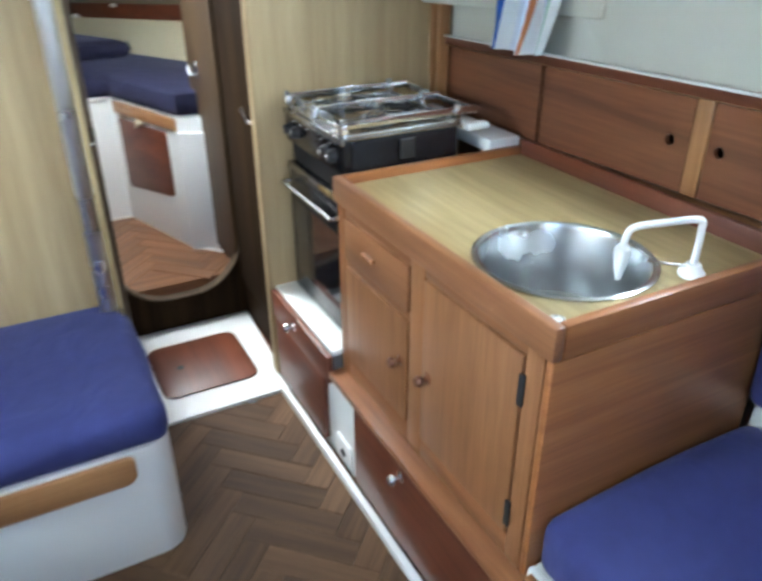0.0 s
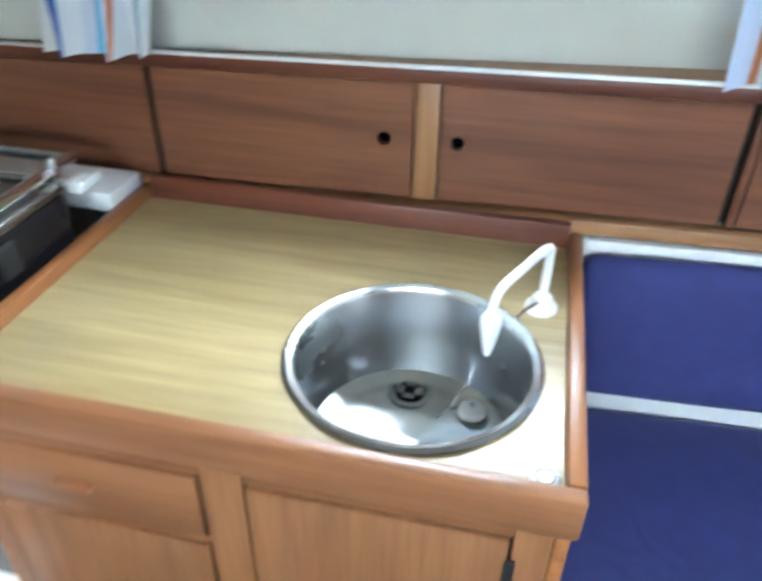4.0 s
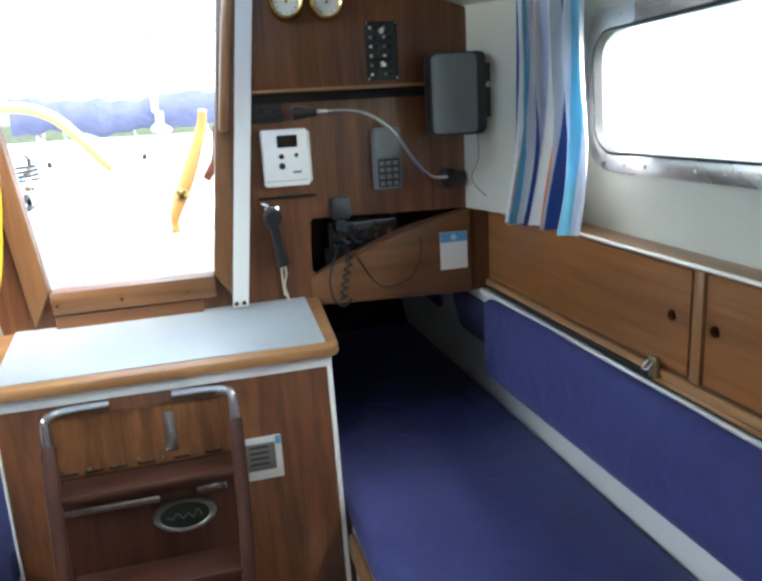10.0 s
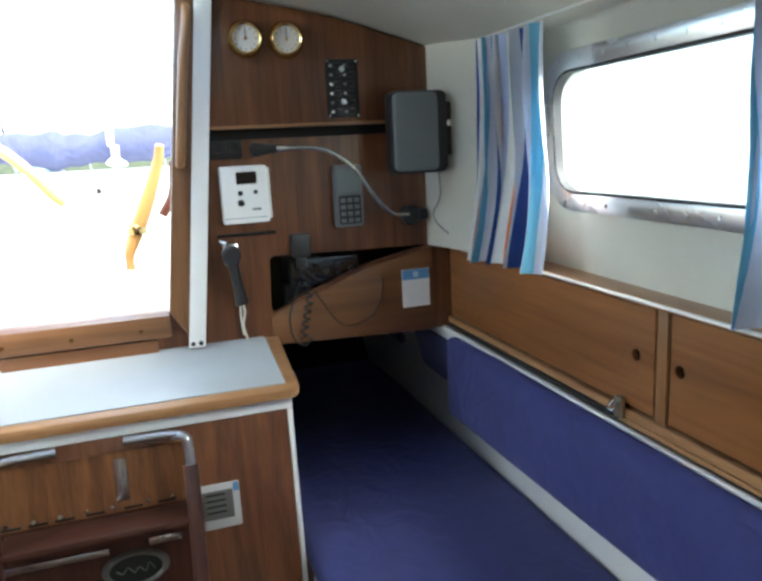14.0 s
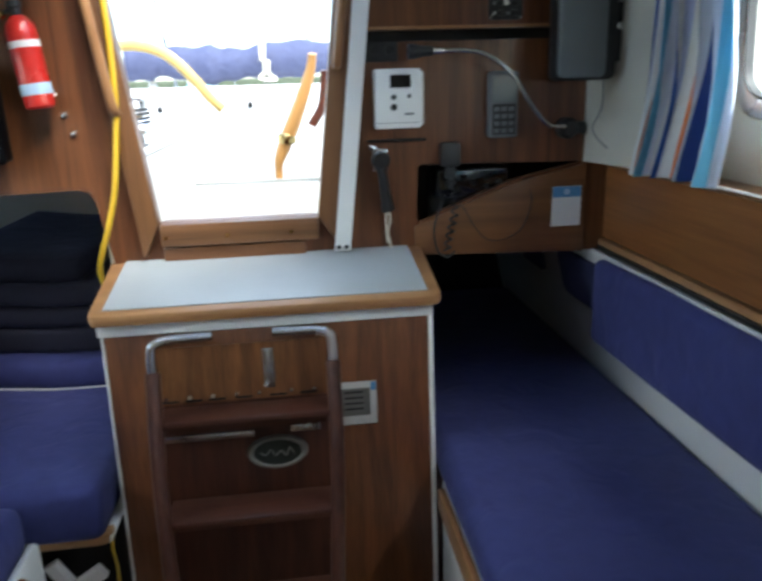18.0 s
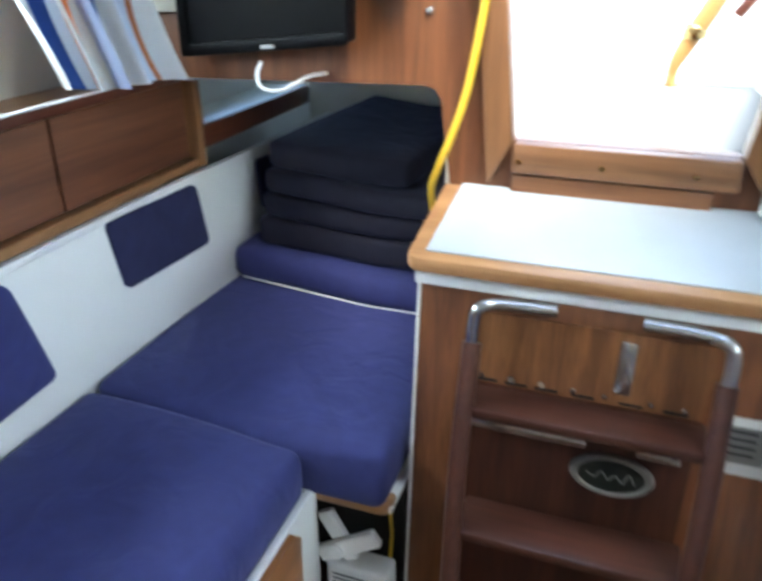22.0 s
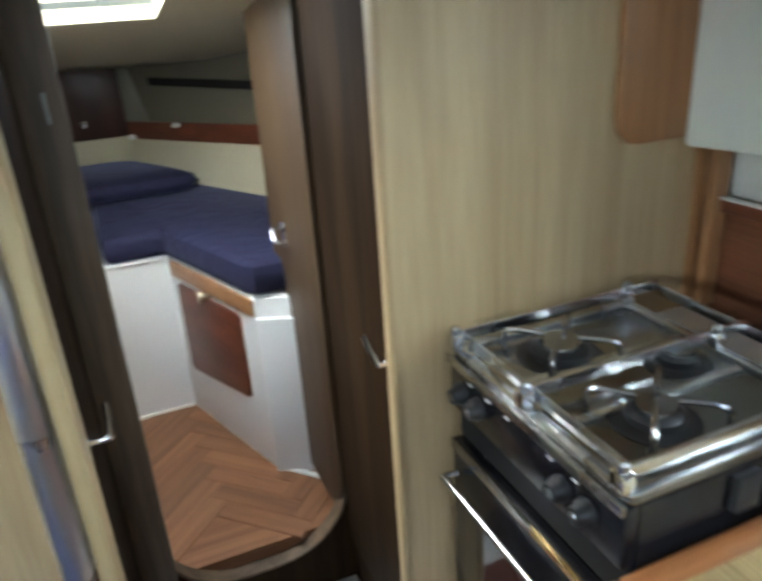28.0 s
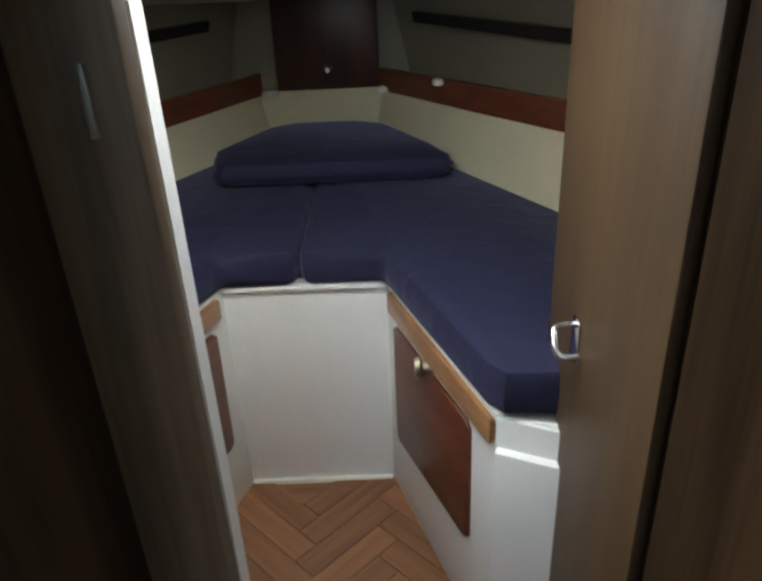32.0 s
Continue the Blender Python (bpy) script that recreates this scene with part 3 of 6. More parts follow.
for xx in (-0.315, -0.337):
    lathe("bolt", (xx - 0.019, AFT + 0.05, 0.992), "y", [(0.0, 0.004), (0.006, 0.004), (0.007, 0.0)], RUBBER, strip, n=10)

# ---------------------------------------------------------------- engine box and steps
def top_slope(co):
    """The engine box's lid rises a little towards the bulkhead."""
    return Vector((co.x, co.y, co.z + 0.21 * (0.02 - co.y)))


ebox = thing("engine_box", (-0.118, -0.14, 0), "teak engine box under the companionway with a pale grey top", "engine box")
box("front_panel", (-0.548, -0.02, 0.012), (0.288, 0.0, 0.845), TEAK_Z, ebox)
box("side_panel", (0.270, AFT + 0.002, 0.0), (0.288, -0.021, 0.845), TEAK_Z, ebox)
box("side_panel", (-0.548, AFT + 0.002, 0.0), (-0.53, -0.021, 0.845), TEAK_Z, ebox)
box("edge_strip", (-0.562, AFT + 0.002, 0.0), (-0.5485, 0.004, 0.845), GRP, ebox, "white edge strip")
box("edge_strip", (0.2885, AFT + 0.002, 0.0), (0.2945, 0.002, 0.845), GRP, ebox, "white edge strip", bevel=0.001)
box("under_strip", (-0.562, AFT + 0.002, 0.846), (0.30, 0.008, 0.880), GRP, ebox, "white strip under the top")
plate("top", "z", 0.881, 0.911, rounded(-0.584, AFT + 0.002, 0.316, 0.030, (0.0, 0.0, 0.03, 0.03)), TRIM_X, ebox, "teak-edged top", bevel=0.007, warp=top_slope)
plate("inlay", "z", 0.9115, 0.9145, [(-0.541, AFT + 0.004), (0.274, AFT + 0.004), (0.28, 0.002), (-0.549, 0.002)], GREY_TOP, ebox, "pale grey laminate", warp=top_slope)
plate("notice", "y", 0.0005, 0.003, rounded(-0.402, 0.552, -0.305, 0.674, 0.003), FOIL, ebox, "worn foil notice")
plate("notice_print", "y", 0.0032, 0.0038, rounded(-0.384, 0.578, -0.306, 0.656, 0.002), PEWTER, ebox)
plate("notice_corner", "y", 0.0032, 0.0037, rounded(-0.401, 0.648, -0.386, 0.672, 0.002), PAPER_BLUE, ebox, "faded blue corner")
for i in range(4):
    box("print_line", (-0.365, 0.0038, 0.595 + 0.016 * i), (-0.315, 0.0042, 0.600 + 0.016 * i), BLACK, ebox, bevel=0)


def steps():
    lad = thing("companionway_ladder", (-0.04, 0.18, 0), "dark wooden companionway steps leaning on the engine box", "ladder")

    def at(z):
        return 0.035 + 0.31 * (0.81 - z) / 0.81

    for x in (0.166, -0.287):
        s = 1 if x > 0 else -1
        tube("stringer", [(x, at(0.76), 0.76), (x - s * 0.006, at(0.5), 0.5), (x - s * 0.028, at(0.2), 0.2), (x - s * 0.04, at(0.0), 0.0)], 0.019, LADDER_Z, lad, n=4, sides=10)
        tube("grip", [(x - s * 0.15, 0.022, 0.837), (x - s * 0.05, 0.03, 0.837), (x - s * 0.008, 0.045, 0.831), (x, 0.052, 0.803), (x, at(0.74), 0.735)], 0.0125, STEEL, lad, "worn steel grip")
    for z, w in ((0.645, 0.455), (0.415, 0.44), (0.20, 0.415)):
        y = at(z)
        box("tread", (-0.060 - w / 2 + 0.01, y - 0.10, z - 0.022), (-0.060 + w / 2 - 0.01, y + 0.012, z), LADDER, lad, bevel=0.006)
        box("riser", (-0.060 - w / 2 + 0.015, y - 0.055, z - 0.06), (-0.060 + w / 2 - 0.015, y - 0.04, z - 0.0225), LADDER, lad)
    for i, x in enumerate((0.15, 0.09, 0.03, -0.03, -0.09, -0.175, -0.235)):
        lathe("screw", (x, 0.0055, 0.668), "y", [(0.0, 0.004), (0.005, 0.003), (0.006, 0.0)], STEEL, lad, n=8)
    plate("back_board", "y", 0.0006, 0.007, [(-0.262, 0.002), (0.178, 0.002), (0.183, 0.648), (-0.267, 0.648)], LADDER_Z, lad, "dark red back board")
    plate("upper_board", "y", 0.0006, 0.005, [(-0.267, 0.652), (0.183, 0.652), (0.187, 0.806), (-0.27, 0.806)], STRIPED_Z, lad, "striped teak back board")
    box("bracket", (-0.165, 0.0075, 0.572), (-0.245, 0.016, 0.553), STEEL, lad, bevel=0.002)
    box("bracket", (0.17, 0.0075, 0.566), (-0.07, 0.014, 0.548), STEEL, lad, bevel=0.002)
    for x in (-0.22, -0.14, -0.05, 0.02, 0.08, 0.14):
        box("slot", (x - 0.022, 0.0052, 0.656), (x + 0.022, 0.0062, 0.662), DARK, lad, bevel=0)
    box("catch_plate", (-0.105, 0.001, 0.68), (-0.135, 0.01, 0.79), STEEL, lad, "steel catch plate", bevel=0.003)
    tube("catch_hook", [(-0.12, 0.012, 0.775), (-0.122, 0.02, 0.74), (-0.118, 0.018, 0.70), (-0.105, 0.016, 0.69)], 0.004, CHROME, lad)
    lathe("oval_plate", (-0.127, 0.0075, 0.498), "y", [(0.0, 0.006), (0.062, 0.006), (0.068, 0.010), (0.078, 0.010), (0.083, 0.0)], PEWTER, lad, "dark oval maker's plate", scale=(1.0, 0.58))
    lathe("plate_face", (-0.127, 0.0075, 0.498), "y", [(0.0, 0.0072), (0.064, 0.0072)], PLATE_FACE, lad, scale=(1.0, 0.56))
    tube("plate_mark", [(-0.172, 0.0152, 0.49), (-0.16, 0.0152, 0.51), (-0.15, 0.0152, 0.488), (-0.135, 0.0152, 0.502), (-0.122, 0.0152, 0.49), (-0.108, 0.0152, 0.506), (-0.095, 0.0152, 0.492), (-0.08, 0.0152, 0.5)], 0.0018, PEWTER, lad, sides=6, n=4)


steps()
for ob in (*ebox.children, *[c for c in bpy.data.objects["companionway_ladder"].children if c.name.split(".")[0] in ("back_board", "upper_board", "bracket", "slot", "screw", "catch_plate", "catch_hook", "oval_plate", "plate_face", "plate_mark")]):
    for v in ob.data.vertices:
        at = v.co + BASE[ob.parent]
        if at.y > -0.03:
            v.co.y += 0.05 * max(0.0, 0.845 - at.z) / 0.845

# ---------------------------------------------------------------- starboard: berth, back, lockers
BEFORE = set(bpy.data.objects)


def star_lean(co):
    """The starboard berth back follows the hull, which draws in towards the stern."""
    return Vector((co.x - 0.006 - 0.075 * max(0.0, -co.y), co.y, co.z))


grp_s = setting(thing("berth_moulding_starboard", (0.8, 0.5, 0)), "white moulded berth front and back", "moulding")
plate("back_panel", "x", 1.075, 1.095, [(-1.6, 0.40), (0.0, 0.40), (1.325, 0.40), (1.325, SR), (0.0, SR), (-1.6, SR + 0.03)], GRP, grp_s, bevel=0.006, warp=star_lean)
plate("berth_front", "x", 0.485, 0.505, [(0.13, -0.02), (1.325, -0.02), (1.325, 0.35), (0.13, 0.36)], GRP, grp_s, bevel=0.006)
plate("berth_end", "y", 0.11, 0.129, [(0.485, -0.02), (1.06, -0.02), (1.06, 0.345), (0.53, 0.345), (0.524, 0.362), (0.488, 0.364)], GRP, grp_s, bevel=0.005)
box("berth_shelf", (0.506, 0.131, 0.325), (1.065, 1.325, 0.347), GRP, grp_s)
box("quarter_shelf", (0.312, -1.6, 0.315), (0.94, 0.10, 0.335), GRP, grp_s)
# near-black back: the niche's shade is put into its colour
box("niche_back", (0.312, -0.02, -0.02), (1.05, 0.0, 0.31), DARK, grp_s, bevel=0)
plate("quarter_trim", "z", 0.315, 0.345, rounded(0.312, 0.06, 0.53, 0.112, (0, 0, 0.02, 0.03)), TRIM_X, grp_s, "teak lip under the quarter cushion", bevel=0.006)
board = tagged(plate("berth_front_board", "x", 0.468, 0.4845, [(0.30, 0.06), (0.235, 0.12), (0.23, 0.32), (0.26, 0.352), (1.31, 0.352), (1.31, 0.05), (0.34, 0.05)], PORT_DOOR, bevel=0.004), "golden teak locker board in the berth front", "board")
kb = thing("turn_catch", (0.468, 0.51, 0.3), "chromed turn catch on the berth board", "catch")
knob("knob", (0.468, 0.51, 0.30), "x", -1, CHROME, kb, 0.014)

SEATS = "saloon cushions"
cushion("seat_cushion", (0.498, 0.135, 0.348), (1.066, 1.322, 0.482), BLUE, "long navy velour seat cushion on the starboard berth", seed=1, group=SEATS, n=(10, 20, 2),
        shape=lambda p: p + Vector((0, 0, (0.012 * (p.x - 0.498) / 0.565 + 0.006 * math.sin(9 * p.x + 5 * p.y)) * (p.z > 0.44))))
cushion("seat_cushion", (0.322, -0.70, 0.336), (1.062, 0.128, 0.494), BLUE, "navy velour quarter cushion beside the engine box", seed=2, group=SEATS)
cushion("back_cushion", (1.024, 0.24, 0.588), (1.066, 1.318, 0.846), BLUE, "navy velour backrest cushion with rounded end", r=0.024, seed=3, group="back cushions", n=(2, 16, 5), shape=lambda p: star_lean(p) + Vector((0, 0.085 * (p.z - 0.57) / 0.28 * min(1.0, max(0.0, (0.6 - p.y) / 0.4)), -0.036 * (p.y - 0.3) * max(0.0, 0.848 - p.z) / 0.256)))


def pad(y0, y1, z0, z1, x, skew=0.0, name="hull_pad"):
    ob = plate(name, "x", x, x + 0.012, [(y + skew * (z - z0), z) for y, z in rounded(y0, z0, y1, z1, 0.02)], BLUE_PAD, bevel=0.003, warp=star_lean)
    return tagged(ob, "small navy hull pad on the white berth back", "pad", "hull pads")


pad(-0.382, -0.045, 0.66, 0.846, 1.066, 0.19)
pad(-0.83, -0.66, 0.672, 0.835, 1.062, 0.1)

# stacked cushions in the quarter berth, their navy darkened for its shade
def slant(p, k=0):
    return p + Vector((0, -0.06 * (1.07 - p.x) + 0.005 * math.sin(5 * p.x + 2 * k), 0.002 * math.sin(9 * p.x + 2 * k) + 0.02 * (p.x - 0.7)))


box("quarter_step", (0.318, -1.15, 0.336), (0.97, -0.715, 0.49), GRP, grp_s)
qc = cushion("seat_cushion", (0.322, -1.14, 0.4965), (1.03, -0.478, 0.60), BLUE, "navy cushion lying across the quarter berth", seed=4, group=SEATS, shape=slant)
tube("piping", [slant(Vector((x, -0.480, 0.504))) for x in (0.34, 0.66, 1.0)], 0.003, GRP, qc, "pale piping", sides=6)
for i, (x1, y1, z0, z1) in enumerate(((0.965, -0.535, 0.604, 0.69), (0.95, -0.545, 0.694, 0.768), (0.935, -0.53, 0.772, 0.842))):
    cushion("stacked_cushion", (0.36, -1.12, z0), (x1, y1, z1), NAVY_SHADED, "navy cushion in the stack in the quarter berth, darkened for shade", seed=5 + i, group="stacked cushions", r=0.02, puff=0.005,
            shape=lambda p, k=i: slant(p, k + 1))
cushion("stacked_cushion", (0.50, -1.14, 0.846), (0.93, -0.56, 0.925), NAVY_SHADED, "navy cushion tilted on top of the stack, darkened for shade", seed=9, group="stacked cushions", r=0.02, puff=0.005,
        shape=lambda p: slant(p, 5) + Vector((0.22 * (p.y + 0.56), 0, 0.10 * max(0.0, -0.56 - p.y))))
setting(box("quarter_berth_wall", (0.3, -1.64, -0.1), (1.27, -1.62, 1.22), GRP, bevel=0), "white end of the quarter berth", "wall")
setting(box("quarter_berth_roof", (0.3, -1.62, 1.2), (1.28, AFT - 0.03, 1.22), GRP_WARM, bevel=0), "white deck over the quarter berth", "ceiling")
setting(plate("quarter_berth_lining", "x", 0.30, 0.325, [(-1.6, 0.3), (AFT - 0.03, 0.3), (AFT - 0.03, 1.2), (-1.6, 1.2)], GRP_WARM), "white lining of the quarter berth", "wall")
setting(plate("quarter_berth_panel", "y", -1.19, -1.17, [(0.326, 0.46), (1.07, 0.46), (1.07, 1.199), (0.326, 1.199)], GRP_WARM), "white lining panel behind the stacked cushions", "wall")


def locker_front(name, side, x, y0, y1, z0, z1, doors, posts, mat, door_mat, label, g=0.002):
    """A run of locker fronts on its frame: doors with finger holes, posts between, dark gaps around."""
    s = side
    th = thing(name, (s * x, (y0 + y1) / 2, z0), label, "locker")
    box("carcass", (s * (x + 0.016), y0, z0 - 0.005), (s * (x + 0.15), y1, z1), DARK, th, bevel=0)
    for a, b, hole in doors:
        hs = [ring(hole, z0 + (z1 - z0) * 0.52, 0.0125)] if hole is not None else []
        d = plate("door", "x", s * (x + 0.012), s * x, rounded(a + g, z0 + g, b - g, z1 - g, 0.003), door_mat, th, holes=hs, bevel=0.0)
        if hole is not None:
            lathe("hole_back", (s * (x + 0.0118), hole, z0 + (z1 - z0) * 0.52), "x", [(0.0, 0.0), (0.0124, 0.0)], DARK, d, n=20)
    for a, b in posts:
        box("post", (s * (x - 0.003), a, z0), (s * (x + 0.014), b, z1), mat, th, bevel=0.002)
    return th


lk = "teak lockers along the hull side"
locker_front("locker_unit", 1, 1.09, 1.105, 2.598, 0.897, 1.106, [(1.115, 1.588, 1.557), (1.632, 2.115, 1.684), (2.125, 2.595, None)], [(1.59, 1.63)], TRIM_Z, TEAK_Y, "teak locker fronts behind the galley with finger holes")
locker_front("locker_unit", 1, 1.09, -0.42, 1.10, 0.897, 1.106, [(0.59, 1.09, 0.628), (0.075, 0.55, 0.515), (-0.415, 0.07, None)], [(0.552, 0.588), (1.0915, 1.1035)], TEAK_Y, TEAK_Y, "teak locker fronts above the starboard berth with finger holes")
tagged(box("locker_end", (1.06, -0.452, 0.87), (1.12, -0.424, 1.105), TRIM_Z), "teak end post of the starboard lockers", "post")
setting(box("trim", (1.072, -0.45, 0.866), (1.108, 2.598, 0.892), TRIM_Y), "teak batten under the starboard lockers", "trim")
setting(box("trim", (1.078, -0.44, 1.108), (1.30, 2.598, 1.1145), TRIM_Y), "teak shelf above the starboard lockers", "shelf")
setting(box("trim", (1.068, -0.44, 1.112), (1.0775, 2.598, 1.134), MAHOGANY, bevel=0.001), "dark lip along the locker shelf", "trim")
setting(box("trim", (1.064, -0.44, 1.1345), (1.0775, 2.598, 1.1395), GRP, bevel=0.002), "white edging along the locker shelf", "trim")
setting(box("trim", (1.056, -0.44, 0.848), (1.0685, 1.318, 0.8655), GRP, bevel=0.003), "white edging along the berth back", "trim")
fid = setting(box("trim", (1.08, -1.2, 0.905), (1.1, -0.455, 0.97), MAHOGANY), "mahogany fiddle along the aft shelf", "trim")
setting(box("aft_shelf", (1.1005, -1.2, 0.945), (1.268, -0.455, 0.962), GRP_WARM), "pale lined open shelf", "shelf")
for (x, y, z, s) in ((1.073, 0.79, 0.874, 1), (-1.137, 0.612, 0.966, -1)):
    la = thing("cushion_latch", (x, y, z), "small tarnished brass latch on the berth back rail", "latch")
    box("plate", (x - s * 0.012, y - 0.012, z - 0.022), (x + s * 0.0, y + 0.012, z + 0.024), BRASS_DULL, la, bevel=0.003)
    tube("loop", [(x - s * 0.014, y - 0.008, z + 0.014), (x - s * 0.028, y - 0.008, z), (x - s * 0.028, y + 0.008, z), (x - s * 0.014, y + 0.008, z + 0.014)], 0.003, CHROME, la, sides=8, n=4)

# the whole starboard side rises a little towards the stern
for ob in [o for o in bpy.data.objects if o.type == "MESH" and o not in BEFORE]:
    base = BASE[ob.parent] if ob.parent else BASE[ob]
    for v in ob.data.vertices:
        at = v.co + base
        v.co.z += 0.022 * (1.1 - at.y) * min(1.0, max(0.0, (at.x - 0.6) / 0.4))

# ---------------------------------------------------------------- port: berth, back, lockers
def port_lean(co):
    """The port berth back leans out towards its foot."""
    return Vector((co.x - 0.24 * max(0.0, 0.92 - co.z), co.y, co.z))


grp_p = setting(thing("berth_moulding_port", (-0.8, 0.5, 0)), "white moulded berth front and back", "moulding")
plate("back_panel", "x", -1.155, -1.135, [(-1.6, 0.40), (1.62, 0.40), (1.62, PR), (-1.6, PR - 0.03)], GRP, grp_p, bevel=0.006, warp=port_lean)
plate("berth_front", "x", -0.600, -0.580, [(0.02, -0.02), (1.6, -0.02), (1.6, 0.35), (0.04, 0.35), (0.02, 0.357)], GRP, grp_p, bevel=0.006)
box("berth_shelf", (-1.134, -1.6, 0.325), (-0.601, 1.6, 0.347), GRP, grp_p)
box("berth_end", (-1.134, 1.58, -0.02), (-0.601, 1.6, 0.324), GRP, grp_p)
tagged(plate("berth_trim", "x", -0.5795, -0.56, [(0.045, 0.30), (0.06, 0.355), (1.58, 0.355), (1.58, 0.29), (0.06, 0.285)], TRIM_Y, bevel=0.005), "teak capping along the port berth front", "trim")
cushion("seat_cushion", (-1.245, -1.5, 0.348), (-0.582, 1.6, 0.462), BLUE, "long navy velour seat cushion on the port berth", seed=11, group=SEATS, n=(10, 26, 2))
cushion("back_cushion", (-1.134, -0.188, 0.664), (-1.088, 1.5, 0.922), BLUE, "navy velour backrest cushion with rounded end", r=0.024, seed=12, group="back cushions", n=(2, 18, 5),
        shape=lambda p: (port_lean(p) if p.x < -1.11 else p) + Vector((0, 0, 0.02 * (p.y + 0.16) * max(0.0, 0.922 - p.z) / 0.26)))
pp = plate("hull_pad", "x", -1.134, -1.12, rounded(-0.60, 0.70, -0.20, 0.878, 0.03), BLUE_PAD, bevel=0.003, warp=port_lean)
tagged(pp, "small navy hull pad on the white berth back", "pad", "hull pads")
pp = plate("hull_pad", "x", -1.134, -1.12, rounded(-1.05, 0.72, -0.80, 0.86, 0.03), BLUE_PAD, bevel=0.003, warp=port_lean)
tagged(pp, "small navy hull pad on the white berth back", "pad", "hull pads")
# the port quarter berth's gloom is painted on: its linings are near-black
setting(box("port_berth_end", (-1.27, -1.64, -0.1), (-0.53, -1.62, 1.22), DARK, bevel=0), "end of the port quarter berth, coloured near black for shade", "wall")
setting(box("port_berth_lining", (-0.55, -1.6, 0.3), (-0.53, AFT - 0.03, 0.95), DARK, bevel=0), "lining of the port quarter berth, coloured near black for shade", "wall")
setting(box("port_berth_roof", (-1.26, -1.62, 0.95), (-0.53, AFT - 0.03, 0.965), DARK, bevel=0), "underside of the port cockpit seat, coloured near black for shade", "ceiling")
locker_front("locker_unit", -1, 1.145, -0.27, 2.56, 0.967, 1.192, [(-0.262, 0.70, 0.642), (0.732, 1.40, 0.762), (1.43, 2.0, 1.95), (2.03, 2.55, 2.08)], [(0.702, 0.73), (1.402, 1.428), (2.002, 2.028)], TRIM_Z, PORT_DOOR, "golden teak locker fronts above the port berth with finger holes", g=0.0055)
setting(box("trim", (-1.165, -0.27, 0.945), (-1.138, 2.56, 0.965), TRIM_Y), "teak batten under the port lockers", "trim")
# solid near-black strip in place of the lockers' shadow line
setting(box("trim", (-1.136, -0.27, 0.934), (-1.16, 0.60, 0.944), DARK, bevel=0), "dark strip painted as the shadow under the port lockers", "trim")
setting(box("trim", (-1.138, 0.602, 0.934), (-1.16, 2.56, 0.944), TRIM_Y, bevel=0.001), "teak batten over the port berth back", "trim")
setting(box("trim", (-1.26, -0.27, 1.1935), (-1.128, 2.56, 1.201), TRIM_Y), "teak shelf above the port lockers", "shelf")
setting(box("trim", (-1.1275, -0.27, 1.2015), (-1.115, 2.56, 1.2065), GRP, bevel=0.002), "white edging along the locker shelf", "trim")
setting(box("trim", (-1.1345, -0.5, 0.912), (-1.122, 1.6, 0.932), GRP, bevel=0.003), "white edging along the berth back", "trim")

# ---------------------------------------------------------------- galley
WT, WX0, WX1, WY0, WY1 = 0.848, 0.480, 1.062, 1.328, 2.148
SINK = (0.695, 1.553, 0.172)
wk = thing("worktop", (0.78, 1.72, 0.83), "oak laminate worktop with teak fiddles round it", "worktop")
plate("slab", "z", 0.814, WT, [(WX0 + 0.024, WY0 + 0.022), (WX1 - 0.02, WY0 + 0.022), (WX1 - 0.02, WY1 - 0.022), (WX0 + 0.024, WY1 - 0.022)], LAMINATE, wk, holes=[ring(SINK[0], SINK[1], SINK[2] - 0.012, 40)])
box("front_fiddle", (WX0, WY0, 0.806), (WX0 + 0.023, WY1, 0.870), GALLEY_Y, wk, bevel=0.005)
box("aft_fiddle", (WX0 + 0.0235, WY0, 0.806), (WX1, WY0 + 0.021, 0.870), GALLEY_X, wk, bevel=0.005)
box("fore_fiddle", (WX0 + 0.0235, WY1 - 0.021, 0.806), (WX1, WY1, 0.870), GALLEY_X, wk, bevel=0.005)
box("back_fiddle", (WX1 - 0.0195, WY0 + 0.0215, 0.814), (WX1, WY1 - 0.0215, 0.89), MAHOGANY, wk, bevel=0.004)
cab = thing("galley_cabinet", (0.6, 1.72, 0.28), "teak galley cabinet with a drawer and two doors", "cabinet")
box("end_panel", (0.49, WY0 + 0.006, 0.31), (1.06, WY0 + 0.024, 0.80), GALLEY_X, cab)
box("fore_panel", (0.49, WY1 - 0.024, 0.31), (1.06, WY1 - 0.006, 0.80), GALLEY_X, cab)
box("face_frame", (0.502, WY0 + 0.025, 0.31), (0.516, WY1 - 0.025, 0.80), DARK, cab, bevel=0)
for a, b, c, d in ((WY0 + 0.025, 0.312, 1.395, 0.80), (1.72, 0.312, 1.778, 0.80), (2.098, 0.312, WY1 - 0.025, 0.80)):
    box("stile", (0.488, a, b), (0.502, c, d), GALLEY_Z, cab, bevel=0.002)
for z0, z1 in ((0.312, 0.366), (0.782, 0.80)):
    box("rail", (0.489, 1.3955, z0), (0.502, 1.7195, z1), GALLEY_Y, cab, bevel=0.002)
    box("rail", (0.489, 1.7785, z0), (0.502, 2.0975, z1), GALLEY_Y, cab, bevel=0.002)
box("rail", (0.489, 1.7785, 0.648), (0.502, 2.0975, 0.664), GALLEY_Y, cab, bevel=0.002)
